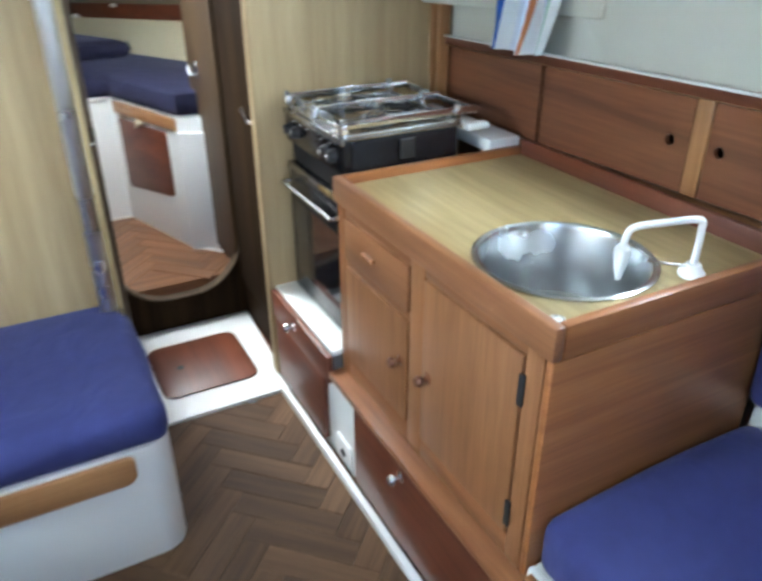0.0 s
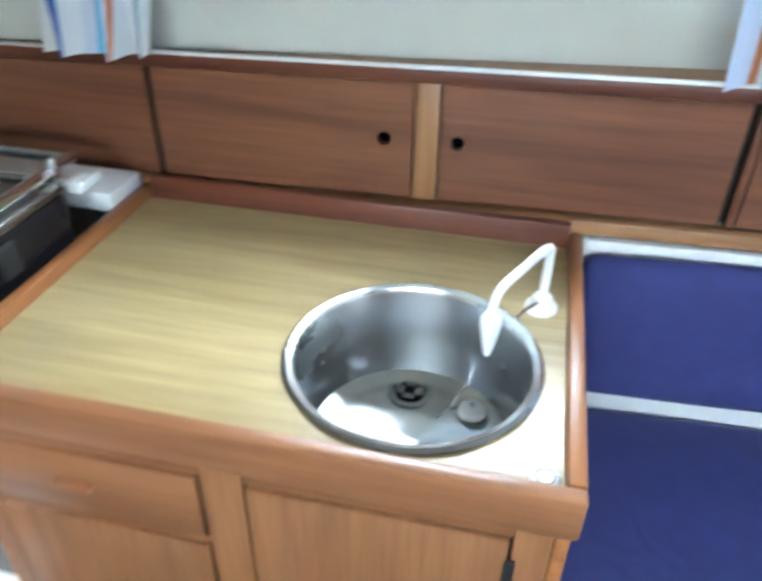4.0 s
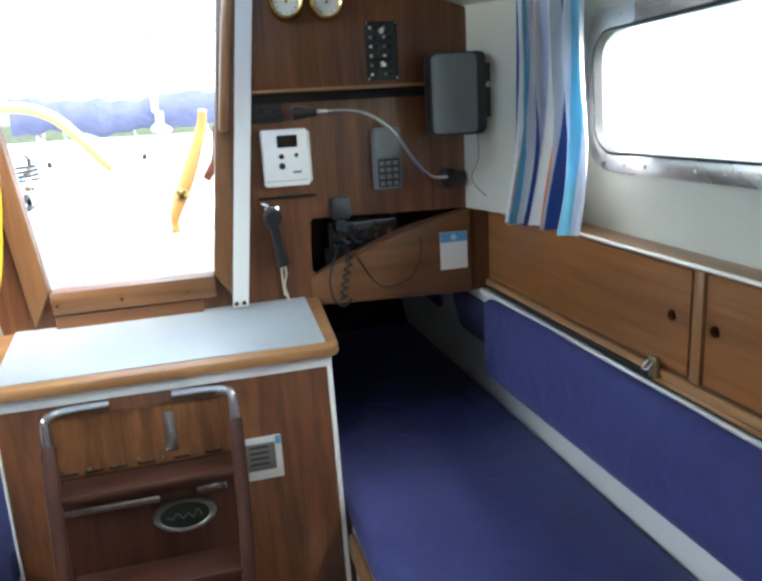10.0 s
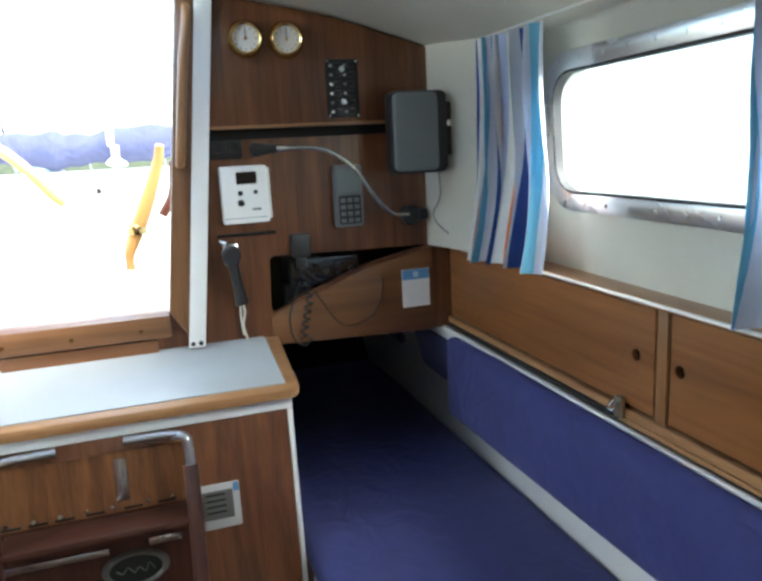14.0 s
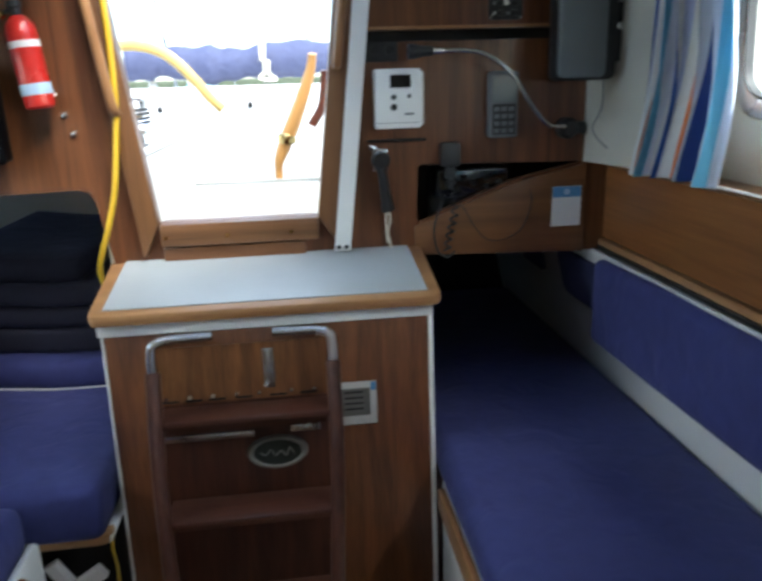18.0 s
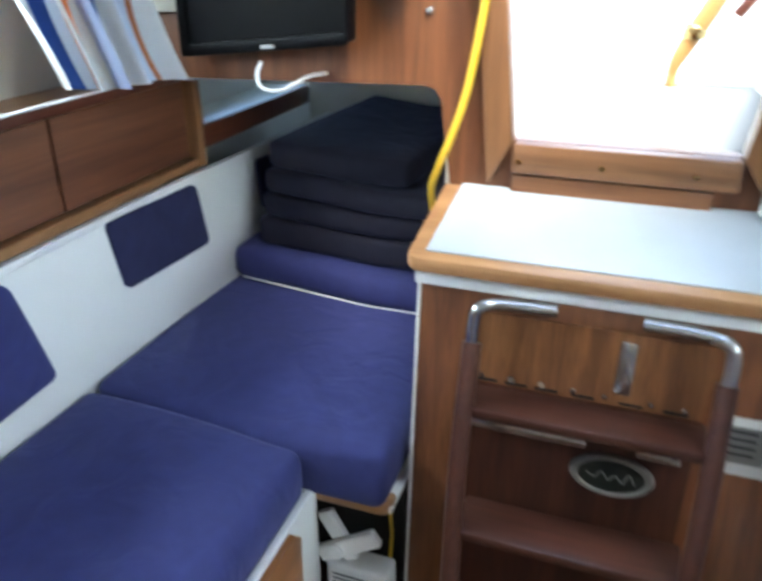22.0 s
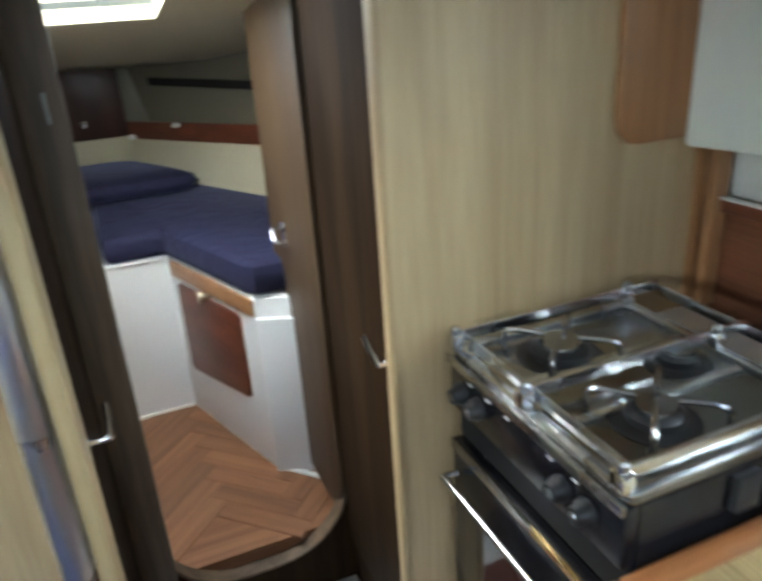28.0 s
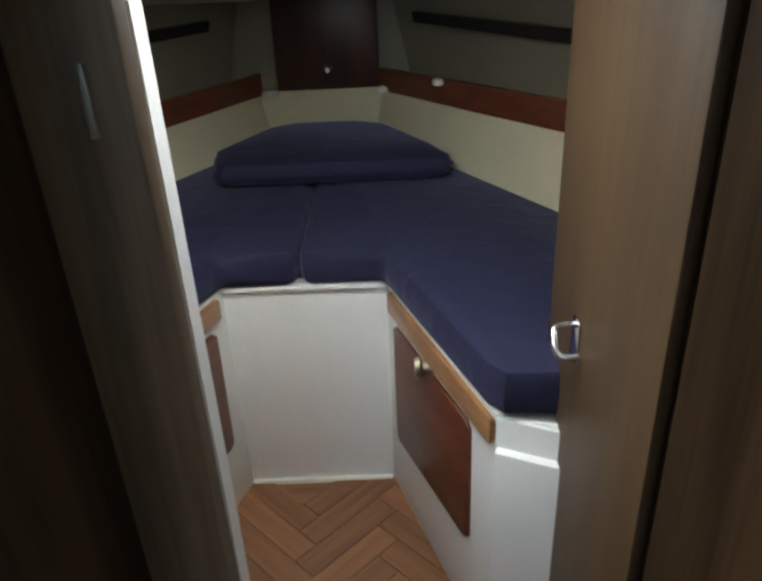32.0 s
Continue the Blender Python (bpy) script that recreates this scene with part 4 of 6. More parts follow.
d1 = box("door", (0.484, 1.399, 0.370), (0.502, 1.716, 0.779), GALLEY_Z, cab, bevel=0.003)
d2 = box("door", (0.484, 1.782, 0.370), (0.502, 2.094, 0.645), GALLEY_Z, cab, bevel=0.003)
d3 = box("drawer", (0.484, 1.782, 0.667), (0.502, 2.094, 0.779), GALLEY_Y, cab, bevel=0.003)
knob("knob", (0.484, 1.690, 0.552), "x", -1, TEAK_Y, d1)
knob("knob", (0.484, 1.808, 0.53), "x", -1, TEAK_Y, d2)
plate("drawer_pull", "x", 0.472, 0.484, rounded(1.93, 0.72, 1.985, 0.732, 0.005), GALLEY_Y, d3, bevel=0.002)
box("hinge", (0.4815, 1.389, 0.68), (0.4875, 1.402, 0.745), RUBBER, d1, "black hinge", bevel=0.001)
box("hinge", (0.4815, 1.389, 0.395), (0.4875, 1.402, 0.455), RUBBER, d1, "black hinge", bevel=0.001)
sink = thing("round_sink", (SINK[0], SINK[1], 0.72), "round stainless steel sink let into the worktop", "sink")
rr = SINK[2]
lathe("bowl", (SINK[0], SINK[1], WT), "z", [(rr + 0.004, 0.001), (rr + 0.004, 0.004), (rr - 0.002, 0.007), (rr - 0.010, 0.004), (rr - 0.014, -0.004), (rr - 0.018, -0.115), (rr - 0.026, -0.148), (rr - 0.05, -0.162), (0.03, -0.167), (0.022, -0.171), (0.0, -0.171)], SATIN, sink, n=56, cap=False)
lathe("drain", (SINK[0] + 0.105, SINK[1] + 0.018, WT - 0.1625), "z", [(0.034, 0.0), (0.036, 0.003), (0.028, 0.004), (0.022, -0.004), (0.0, -0.006)], CHROME, sink, n=28)
lathe("drain_hole", (SINK[0] + 0.105, SINK[1] + 0.018, WT - 0.1585), "z", [(0.0, 0.0008), (0.022, 0.0008)], DARK, sink, n=20)
for k in range(2):
    a = k * math.pi / 2 + 0.4
    box("drain_bar", (SINK[0] + 0.105 - 0.019 * abs(math.cos(a)) - 0.002, SINK[1] + 0.018 - 0.019 * abs(math.sin(a)) - 0.002, WT - 0.1575), (SINK[0] + 0.105 + 0.019 * abs(math.cos(a)) + 0.002, SINK[1] + 0.018 + 0.019 * abs(math.sin(a)) + 0.002, WT - 0.1565), STEEL, sink, bevel=0)
tap = thing("folding_tap", (0.852, 1.388, WT), "white folding hand pump tap behind the sink", "tap")
lathe("base", (0.852, 1.388, WT), "z", [(0.024, 0.0), (0.024, 0.006), (0.018, 0.013), (0.013, 0.024), (0.0, 0.024)], WHITE, tap)
tube("spout", [(0.852, 1.388, WT + 0.018), (0.852, 1.388, WT + 0.085), (0.846, 1.392, WT + 0.108), (0.80, 1.42, WT + 0.102), (0.752, 1.448, WT + 0.092), (0.742, 1.455, WT + 0.07), (0.741, 1.456, WT + 0.05)], 0.0068, WHITE, tap, sides=10)
lathe("nozzle", (0.741, 1.456, WT - 0.012), "z", [(0.005, 0.0), (0.010, 0.022), (0.0145, 0.05), (0.0145, 0.062), (0.010, 0.068), (0.0, 0.069)], WHITE, tap, n=16)
tube("lever", [(0.848, 1.388, WT + 0.018), (0.812, 1.41, WT + 0.022), (0.77, 1.425, WT + 0.032)], 0.003, CHROME, tap, sides=8)
tube("chain", [(SINK[0] + 0.14, SINK[1] - 0.09, WT - 0.02), (SINK[0] + 0.12, SINK[1] - 0.085, WT - 0.09), (SINK[0] + 0.085, SINK[1] - 0.05, WT - 0.159), (SINK[0] + 0.06, SINK[1] - 0.03, WT - 0.159)], 0.0018, CHROME, tap, sides=6)
sp_ = thing("sink_plug", (SINK[0] + 0.075, SINK[1] - 0.085, WT - 0.158), "white rubber sink plug lying on its chain in the bowl", "plug")
lathe("stopper", (SINK[0] + 0.075, SINK[1] - 0.085, WT - 0.158), "z", [(0.0, 0.0), (0.019, 0.0), (0.022, 0.004), (0.02, 0.012), (0.008, 0.014), (0.0, 0.016)], WHITE, sp_, n=20)
lathe("ring_pull", (SINK[0] + 0.075, SINK[1] - 0.085, WT - 0.142), "z", [(0.004, 0.0), (0.004, 0.006), (0.0, 0.007)], CHROME, sp_, n=10)
plug = thing("switch_button", (0.52, 1.38, WT), "round white pump switch on the worktop", "switch")
lathe("cap", (0.522, 1.372, WT), "z", [(0.0165, 0.0), (0.0165, 0.004), (0.014, 0.007), (0.0, 0.008)], WHITE, plug, n=24)
lathe("cap_groove", (0.522, 1.372, WT + 0.0072), "z", [(0.009, 0.0), (0.0105, 0.0008), (0.012, 0.0)], GREY, plug, n=20)

gbase = setting(thing("galley_plinth", (0.6, 2.0, 0)), "white moulded galley base with mahogany panels and a teak edge", "plinth")
box("moulding", (0.462, 1.325, -0.02), (1.07, FORE - 0.001, 0.285), GRP, gbase)
box("teak_edge", (0.442, 1.33, 0.286), (0.60, 2.139, 0.31), GALLEY_Y, gbase, bevel=0.005)
plate("teak_edge", "x", 0.442, 0.461, [(2.14, 0.286), (2.14, 0.352), (2.40, 0.36), (2.585, 0.36), (2.585, 0.262), (2.14, 0.262)], MAHOGANY, gbase, bevel=0.004)
plate("locker_panel", "x", 0.445, 0.4615, rounded(2.185, 0.03, 2.575, 0.258, 0.008), MAHOGANY, gbase, "red mahogany locker panel", bevel=0.003)
plate("locker_panel", "x", 0.445, 0.4615, rounded(1.36, 0.03, 1.985, 0.28, 0.008), MAHOGANY, gbase, "red mahogany locker panel", bevel=0.003)
for y, z in ((2.395, 0.318), (1.732, 0.253)):
    k = thing("turn_catch", (0.44, y, z), "chromed turn catch on a mahogany panel", "catch", "turn catches")
    knob("knob", (0.4445 if z < 0.28 else 0.442, y, z), "x", -1, CHROME, k, 0.015)
sock = thing("socket_plate", (0.455, 2.075, 0.05), "white plate with a dark socket in the galley base", "socket")
plate("plate", "x", 0.454, 0.4615, rounded(2.03, 0.02, 2.13, 0.10, 0.01), WHITE, sock, bevel=0.003)
lathe("socket", (0.4535, 2.078, 0.055), "x", [(0.0, -0.004), (0.013, -0.004), (0.016, 0.0)], RUBBER, sock, n=18, scale=(1.0, 0.75))
box("tray", (0.462, 2.149, 0.342), (0.70, FORE - 0.001, 0.362), GRP, gbase, "white tray under the cooker")
box("tray_back", (0.70, 2.149, 0.286), (0.72, FORE - 0.001, 0.42), GALLEY_Y, gbase)


def cooker():
    ck = thing("gimballed_cooker", (0.69, 2.36, 0.343), "black and steel two-burner marine cooker with oven", "cooker")
    y0, y1 = 2.165, 2.565
    box("body", (0.545, y0, 0.40), (0.86, y1, 0.94), OVEN, ck, bevel=0.006)
    box("control_panel", (0.524, y0, 0.852), (0.5445, y1, 0.94), OVEN, ck, "black enamelled control panel", bevel=0.004)
    for i, y in enumerate((2.50, 2.45, 2.40, 2.30, 2.25)):
        box("dial_mark", (0.5232, y - 0.006, 0.918), (0.5239, y + 0.006, 0.921), PAPER, ck, bevel=0)
    box("panel_edge", (0.517, y0, 0.932), (0.5238, y1, 0.9465), STEEL, ck, bevel=0.001)
    box("grill_slot", (0.5405, y0 + 0.004, 0.792), (0.5445, y1 - 0.004, 0.851), DARK, ck, bevel=0)
    dr = box("oven_door", (0.523, y0 + 0.004, 0.375), (0.5445, y1 - 0.004, 0.79), OVEN, ck, "black glass oven door", bevel=0.005)
    plate("door_glass", "x", 0.5215, 0.5225, rounded(y0 + 0.045, 0.44, y1 - 0.045, 0.68, 0.02), GLOSS_BLACK, dr, bevel=0)
    box("door_strip", (0.521, y0 + 0.004, 0.768), (0.5228, y1 - 0.004, 0.79), HOB, dr, "steel strip", bevel=0.0005)
    box("grill_label", (0.5198, 2.21, 0.771), (0.5209, 2.33, 0.787), BRASS, dr, "small brass-coloured label", bevel=0.0003)
    tube("handle", [(0.518, y1 - 0.03, 0.735), (0.494, y1 - 0.03, 0.735), (0.492, y1 - 0.06, 0.735), (0.492, y0 + 0.06, 0.735), (0.494, y0 + 0.03, 0.735), (0.518, y0 + 0.03, 0.735)], 0.0055, STEEL, dr, "steel oven handle")
    for y in (2.522, 2.474, 2.272, 2.225):
        k = lathe("control_knob", (0.5238, y, 0.893), "x", [(0.0, -0.022), (0.012, -0.022), (0.014, -0.014), (0.018, -0.008), (0.018, 0.0)], BLACK, ck, n=18)
        lathe("knob_cap", (0.5018, y, 0.893), "x", [(0.0, -0.0012), (0.006, -0.001), (0.007, 0.0)], STEEL, k, n=12)
    plate("hob", "z", 0.9405, 0.95, rounded(0.525, y0, 0.875, y1, 0.015), HOB, ck, "stained steel hob", bevel=0.003)
    plate("hob_rim", "z", 0.9502, 0.957, rounded(0.525, y0, 0.875, y1, 0.015), STEEL, ck, "steel rim", holes=[rounded(0.542, y0 + 0.016, 0.858, y1 - 0.016, 0.012)], bevel=0.002)
    for cx, cy, r in ((0.66, 2.465, 0.045), (0.66, 2.27, 0.038), (0.79, 2.365, 0.03)):
        b = lathe("burner", (cx, cy, 0.951), "z", [(r + 0.02, 0.0), (r + 0.015, -0.0005), (r, 0.004), (r, 0.014), (r * 0.8, 0.02), (0.0, 0.021)], BLACK, ck, n=24)
        lathe("burner_cap", (cx, cy, 0.9715), "z", [(r * 0.72, 0.0), (r * 0.7, 0.005), (0.0, 0.006)], HOB, b, n=24)
    for yc in (2.465, 2.27):
        for k in range(4):
            a = math.pi / 4 + k * math.pi / 2
            tube("pan_support", [(0.66 + 0.085 * math.cos(a), yc + 0.085 * math.sin(a), 0.954), (0.66 + 0.08 * math.cos(a), yc + 0.08 * math.sin(a), 0.984), (0.66 + 0.025 * math.cos(a), yc + 0.025 * math.sin(a), 0.984)], 0.0045, HOB, ck, sides=6, n=3)
    for y in (y1 - 0.014, y0 + 0.014, 2.365):
        box("fiddle_bar", (0.522, y - 0.003, 0.968), (0.925, y + 0.003, 0.988), CHROME, ck, "upright polished steel fiddle bar", bevel=0.0015)
        for x in (0.528, 0.86):
            box("fiddle_clamp", (x - 0.010, y - 0.012, 0.957), (x + 0.010, y + 0.012, 0.982), CHROME, ck, bevel=0.004)
            lathe("clamp_screw", (x, y, 0.982), "z", [(0.008, 0.0), (0.008, 0.010), (0.005, 0.014), (0.0, 0.0145)], STEEL, ck, n=12)
    for x in (0.545, 0.922):
        box("fiddle_rail", (x - 0.0025, y0 + 0.018, 0.962), (x + 0.0025, y1 - 0.018, 0.980), STEEL, ck, bevel=0.001)
    for y in (2.42, 2.31):
        box("spill_bar", (0.57, y - 0.008, 0.9505), (0.85, y + 0.008, 0.9565), STEEL, ck, bevel=0.002)
    for y in (y0 - 0.012, y1):
        box("gimbal", (0.68, y, 0.88), (0.72, y + 0.012, 0.93), BLACK, ck, bevel=0.002)
    for y in (y0 + 0.04, y1 - 0.06):
        box("foot", (0.60, y, 0.363), (0.64, y + 0.02, 0.40), BLACK, ck, bevel=0.002)


cooker()
setting(box("trim", (0.955, 2.149, 0.855), (1.06, FORE - 0.001, 0.893), GRP, bevel=0.008), "white moulded ledge behind the cooker", "ledge")
setting(box("trim", (0.882, 2.151, 0.925), (0.95, 2.185, 0.945), GRP, bevel=0.006), "white moulded lip beside the cooker", "ledge")

# ---------------------------------------------------------------- forward bulkheads and passage
setting(plate("wall_forward_starboard", "y", FORE, FORE + 0.018, [(0.4505, -0.02), (1.3, -0.02), (1.3, 1.8), (0.9, 1.86), (0.4505, 1.94)], VENEER), "pale veneer bulkhead beside the cooker", "wall")
edge = [(0.845, 1.86), (0.845, 1.27), (0.852, 1.24), (0.872, 1.222), (0.90, 1.218), (1.0, 1.218), (1.02, 1.205), (1.03, 1.18), (1.035, 0.90), (1.068, 0.90), (1.068, 1.16), (1.14, 1.165), (1.14, 1.82), (0.95, 1.85)]
setting(plate("bulkhead_trim", "y", FORE - 0.014, FORE - 0.0005, edge, TRIM_Z, bevel=0.003), "golden teak trim with a rounded corner on the veneer bulkhead", "trim")
setting(plate("wall_forward_port", "y", FORE - 0.02, FORE - 0.002, [(-1.25, -0.02), (-0.0625, -0.02), (-0.0625, 1.96), (-0.9, 1.86), (-1.25, 1.8)], VENEER), "pale veneer bulkhead on the port side", "wall")
setting(box("door_frame_trim", (-0.062, FORE - 0.055, 0.0), (-0.016, FORE + 0.03, 1.95), ASH, bevel=0.006), "pale wooden trim at the edge of the port bulkhead", "trim")
setting(box("door_frame_trim", (0.439, FORE - 0.006, 0.023), (0.450, FORE + 0.024, 1.94), VENEER, bevel=0.003), "pale lipping at the edge of the veneer bulkhead", "trim")
pole = thing("compression_post", (-0.058, 2.525, 0.45), "polished alloy mast support post", "post")
lathe("tube", (-0.058, 2.525, 0.43), "z", [(0.0, 0.0), (0.022, 0.0), (0.022, 1.5), (0.0, 1.5)], ALLOY, pole, n=24)
lathe("flange", (-0.058, 2.525, 0.43), "z", [(0.036, 0.0), (0.036, 0.012), (0.024, 0.02)], STEEL, pole, n=24)

# port forward seat
ps = setting(thing("forward_seat_moulding", (-0.5, 2.3, 0)), "white moulded seat base with rounded corner", "moulding")
plate("base", "z", -0.01, 0.345, rounded(-1.13, 2.012, -0.012, FORE - 0.022, (0.0, 0.07, 0.0, 0.0), 8), GRP, ps, bevel=0.004)
tagged(plate("seat_trim", "y", 1.995, 2.0115, rounded(-0.8, 0.262, -0.105, 0.338, (0.02, 0.03, 0.015, 0.01)), TRIM_X, bevel=0.004), "teak strip on the front of the white seat base", "trim")
cushion("seat_cushion", (-1.1, 2.005, 0.346), (-0.016, FORE - 0.024, 0.452), BLUE, "navy velour cushion on the forward seat beside the post", seed=14, group=SEATS, n=(14, 8, 2),
        shape=lambda p: p + Vector((-0.05 * max(0, (p.y - 2.5) / 0.08) * (p.x > -0.3) * max(0, (p.x + 0.3) / 0.27), 0, 0)))

# passage: sill, hatch, side walls
sill = setting(thing("passage_sill", (0.2, 2.8, 0)), "white moulded sill with a wooden hatch in it", "sill")
plate("sill_plate", "z", -0.011, 0.012, [(-0.02, 2.51), (0.462, 2.51), (0.495, 3.092), (-0.02, 3.092)], GRP, sill, bevel=0.004)
plate("sill_strip", "x", 0.424, 0.442, [(1.35, -0.01), (2.6, -0.01), (2.6, 0.022), (1.35, 0.022)], GRP, sill, "white strip along the galley base")
sh = thing("sole_hatch", (0.23, 2.81, 0.0125), "dark mahogany hatch in the white sill", "hatch")
plate("board", "z", 0.0125, 0.02, rounded(0.06, 2.622, 0.39, 2.955, 0.045), MAHOGANY, sh, bevel=0.003)
lathe("finger_ring", (0.15, 2.79, 0.0202), "z", [(0.013, 0.0), (0.013, 0.0015), (0.009, 0.002), (0.008, 0.0005), (0.0, 0.0005)], RUBBER, sh, n=18)
# both passage sides carry their shadow in the veneer colour
setting(plate("heads_wall", "x", -0.077, -0.042, [(FORE + 0.031, 0.0), (3.0925, 0.0), (3.0925, 1.95), (FORE + 0.031, 1.95)], DOOR_SHADED), "dark veneer wall of the heads, deepened for shade", "wall")
hd = setting(thing("door_2", (-0.014, 2.85, 0.05)), "closed dark veneer door to the heads, deepened for shade, with a chrome handle", "door")
plate("leaf", "x", -0.0415, -0.028, rounded(2.65, 0.07, 3.045, 1.85, 0.03), DOOR_SHADED, hd, bevel=0.003)
hn = plate("handle_plate", "x", -0.0278, -0.024, rounded(2.690, 0.825, 2.720, 0.94, 0.008), CHROME, hd, bevel=0.001)
tube("lever", [(-0.024, 2.705, 0.87), (0.0, 2.705, 0.87), (0.008, 2.71, 0.873), (0.010, 2.75, 0.905)], 0.006, CHROME, hd, sides=8, n=5)
box("hinge", (-0.0278, 3.03, 1.5), (-0.024, 3.045, 1.58), CHROME, hd, bevel=0.001)
setting(plate("locker_wall", "x", 0.497, 0.529, [(FORE + 0.019, 0.0), (3.0925, 0.0), (3.0925, 1.94), (FORE + 0.019, 1.94)], DOOR_SHADED), "dark veneer wall of the hanging locker, deepened for shade", "wall")
hl = setting(thing("door_3", (0.45, 2.83, 0.05)), "closed dark veneer locker door, deepened for shade, with a chrome handle", "door")
plate("leaf", "x", 0.4965, 0.483, rounded(2.64, 0.16, 3.07, 1.85, 0.03), DOOR_SHADED, hl, bevel=0.003)
plate("handle_plate", "x", 0.4828, 0.479, rounded(2.680, 0.832, 2.710, 0.947, 0.008), CHROME, hl, bevel=0.001)
tube("lever", [(0.479, 2.695, 0.877), (0.459, 2.695, 0.877), (0.452, 2.70, 0.880), (0.449, 2.744, 0.912)], 0.006, CHROME, hl, sides=8, n=5)

# ---------------------------------------------------------------- forepeak
SALOON = set(bpy.data.objects)
opening = rounded(0.0, 0.192, 0.458, 1.87, (0.19, 0.19, 0.1, 0.1), 10)
setting(plate("wall_forepeak", "y", VB - 0.012, VB + 0.012, [(-1.25, -0.02), (1.25, -0.02), (1.25, 1.8), (0.9, 1.9), (-0.9, 1.92), (-1.25, 1.8)], DOOR_SHADED, holes=[opening]), "dark veneer bulkhead, deepened for shade, with a round-bottomed doorway", "wall")
setting(plate("door_lining", "y", VB - 0.018, VB + 0.02, rounded(-0.001, 0.191, 0.459, 1.871, (0.19, 0.19, 0.1, 0.1), 10), JAMB, holes=[rounded(0.006, 0.198, 0.453, 1.864, (0.183, 0.183, 0.093, 0.093), 10)]), "brown wooden lining of the forepeak doorway", "trim")
setting(plate("jamb_strip", "y", 3.03, 3.0615, [(-0.0495, 0.02), (0.014, 0.02), (0.014, 1.85), (-0.0495, 1.85)], GRP), "white edge of the moulding beside the doorway", "trim")
jp = setting(box("jamb_post", (-0.0495, 2.938, 0.013), (0.034, 2.966, 1.93), JAMB, bevel=0.003), "brown wooden jamb post at the end of the heads wall", "trim")
ct = thing("door_catch", (-0.01, 2.938, 1.27), "chromed catch plate on the jamb post", "catch")
box("plate", (0.002, 2.933, 1.29), (0.008, 2.9375, 1.34), PEWTER, ct, bevel=0.001)
fd = setting(thing("door_4", (0.46, 3.1, 0.1)), "open veneer door to the forepeak with a chrome handle", "door")


plate("leaf", "x", 0.4375, 0.4525, rounded(2.965, 0.26, 3.352, 1.82, (0.12, 0.06, 0.06, 0.06), 6), DOOR_WARM, fd, bevel=0.003)
plate("handle_plate", "x", 0.4372, 0.434, rounded(3.196, 0.908, 3.226, 0.972, 0.008), CHROME, fd, bevel=0.001)
tube("lever", [(0.434, 3.222, 0.957), (0.412, 3.219, 0.955), (0.407, 3.21, 0.948), (0.407, 3.192, 0.934), (0.414, 3.186, 0.93), (0.434, 3.184, 0.93)], 0.0042, STEEL, fd, sides=8, n=5)

VF, VT = 0.238, 0.768
setting(box("floor_forepeak", (-0.5, VB + 0.0215, -0.06), (0.6, 3.9, VF - 0.004), PARQUET_WARM, bevel=0), "wooden forepeak sole with herringbone parquet", "floor")
vb = setting(thing("berth_moulding_forepeak", (0.02, 3.6, VF)), "white moulded V-berth base around a well", "moulding")
plate("well_face", "y", 3.746, 3.766, rounded(-0.153, VF - 0.02, 0.198, VT, (0.0, 0.0, 0.02, 0.02)), GRP, vb, bevel=0.003)


def facing(name, a, b, z0, z1, material, parent, out=0.0, thick=0.018, label="", ring2d=None, bevel=0.003):
    """A board standing along the line a to b in plan, its face to the left of that line."""
    av, bv = Vector((*a, 0)), Vector((*b, 0))
    d = (bv - av).normalized()
    nrm = Vector((-d.y, d.x, 0))
    length = (bv - av).length

    def put(co):
        return av + d * co.y + nrm * (out + co.x) + Vector((0, 0, co.z))

    return plate(name, "x", 0.0, -thick, ring2d or [(0, z0), (length, z0), (length, z1), (0, z1)], material, parent, label, bevel=bevel, warp=put)


rs = [(0.352, 3.285), (0.195, 3.745)]
ln = math.hypot(rs[1][0] - rs[0][0], rs[1][1] - rs[0][1])
facing("well_side", rs[0], rs[1], VF - 0.02, VT, GRP, vb)
facing("well_post", (0.50, 3.215), (0.352, 3.284), VF - 0.02, VT - 0.005, GRP, vb)
facing("well_post", (0.50, 3.20), (0.348, 3.268), VF - 0.02, 0.71, GRP, vb)
facing("sole_kerb", (0.50, 3.12), (0.352, 3.28), VF - 0.03, VF + 0.004, GRP, vb)
ls = [(-0.147, 3.745), (-0.305, 3.285)]
facing("well_side", ls[0], ls[1], VF - 0.02, VT, GRP, vb)
facing("well_post", (-0.305, 3.284), (-0.46, 3.215), VF - 0.02, VT - 0.005, GRP, vb)
box("well_lip", (-0.15, 3.735, VT - 0.012), (0.195, 3.768, VT + 0.003), GRP, vb, bevel=0.005)
box("well_foot", (-0.146, 3.736, VF - 0.012), (0.192, 3.747, VF + 0.006), GRP_WARM, vb, bevel=0.003)
plate("berth_top", "z", VT - 0.02, VT - 0.002, [(0.50, 3.23), (0.36, 3.29), (0.2, 3.765), (-0.15, 3.765), (-0.31, 3.29), (-0.46, 3.23), (-1.0, 3.23), (-0.55, 4.0), (-0.18, 4.62), (0.24, 4.62), (0.60, 4.0), (1.0, 3.23)], GRP, vb)
tagged(facing("berth_trim", rs[0], rs[1], 0.70, 0.745, TRIM_Y, None, 0.010, 0.012, ring2d=rounded(0.0, 0.712, ln - 0.03, 0.760, 0.008)), "teak strip along the berth edge", "trim")
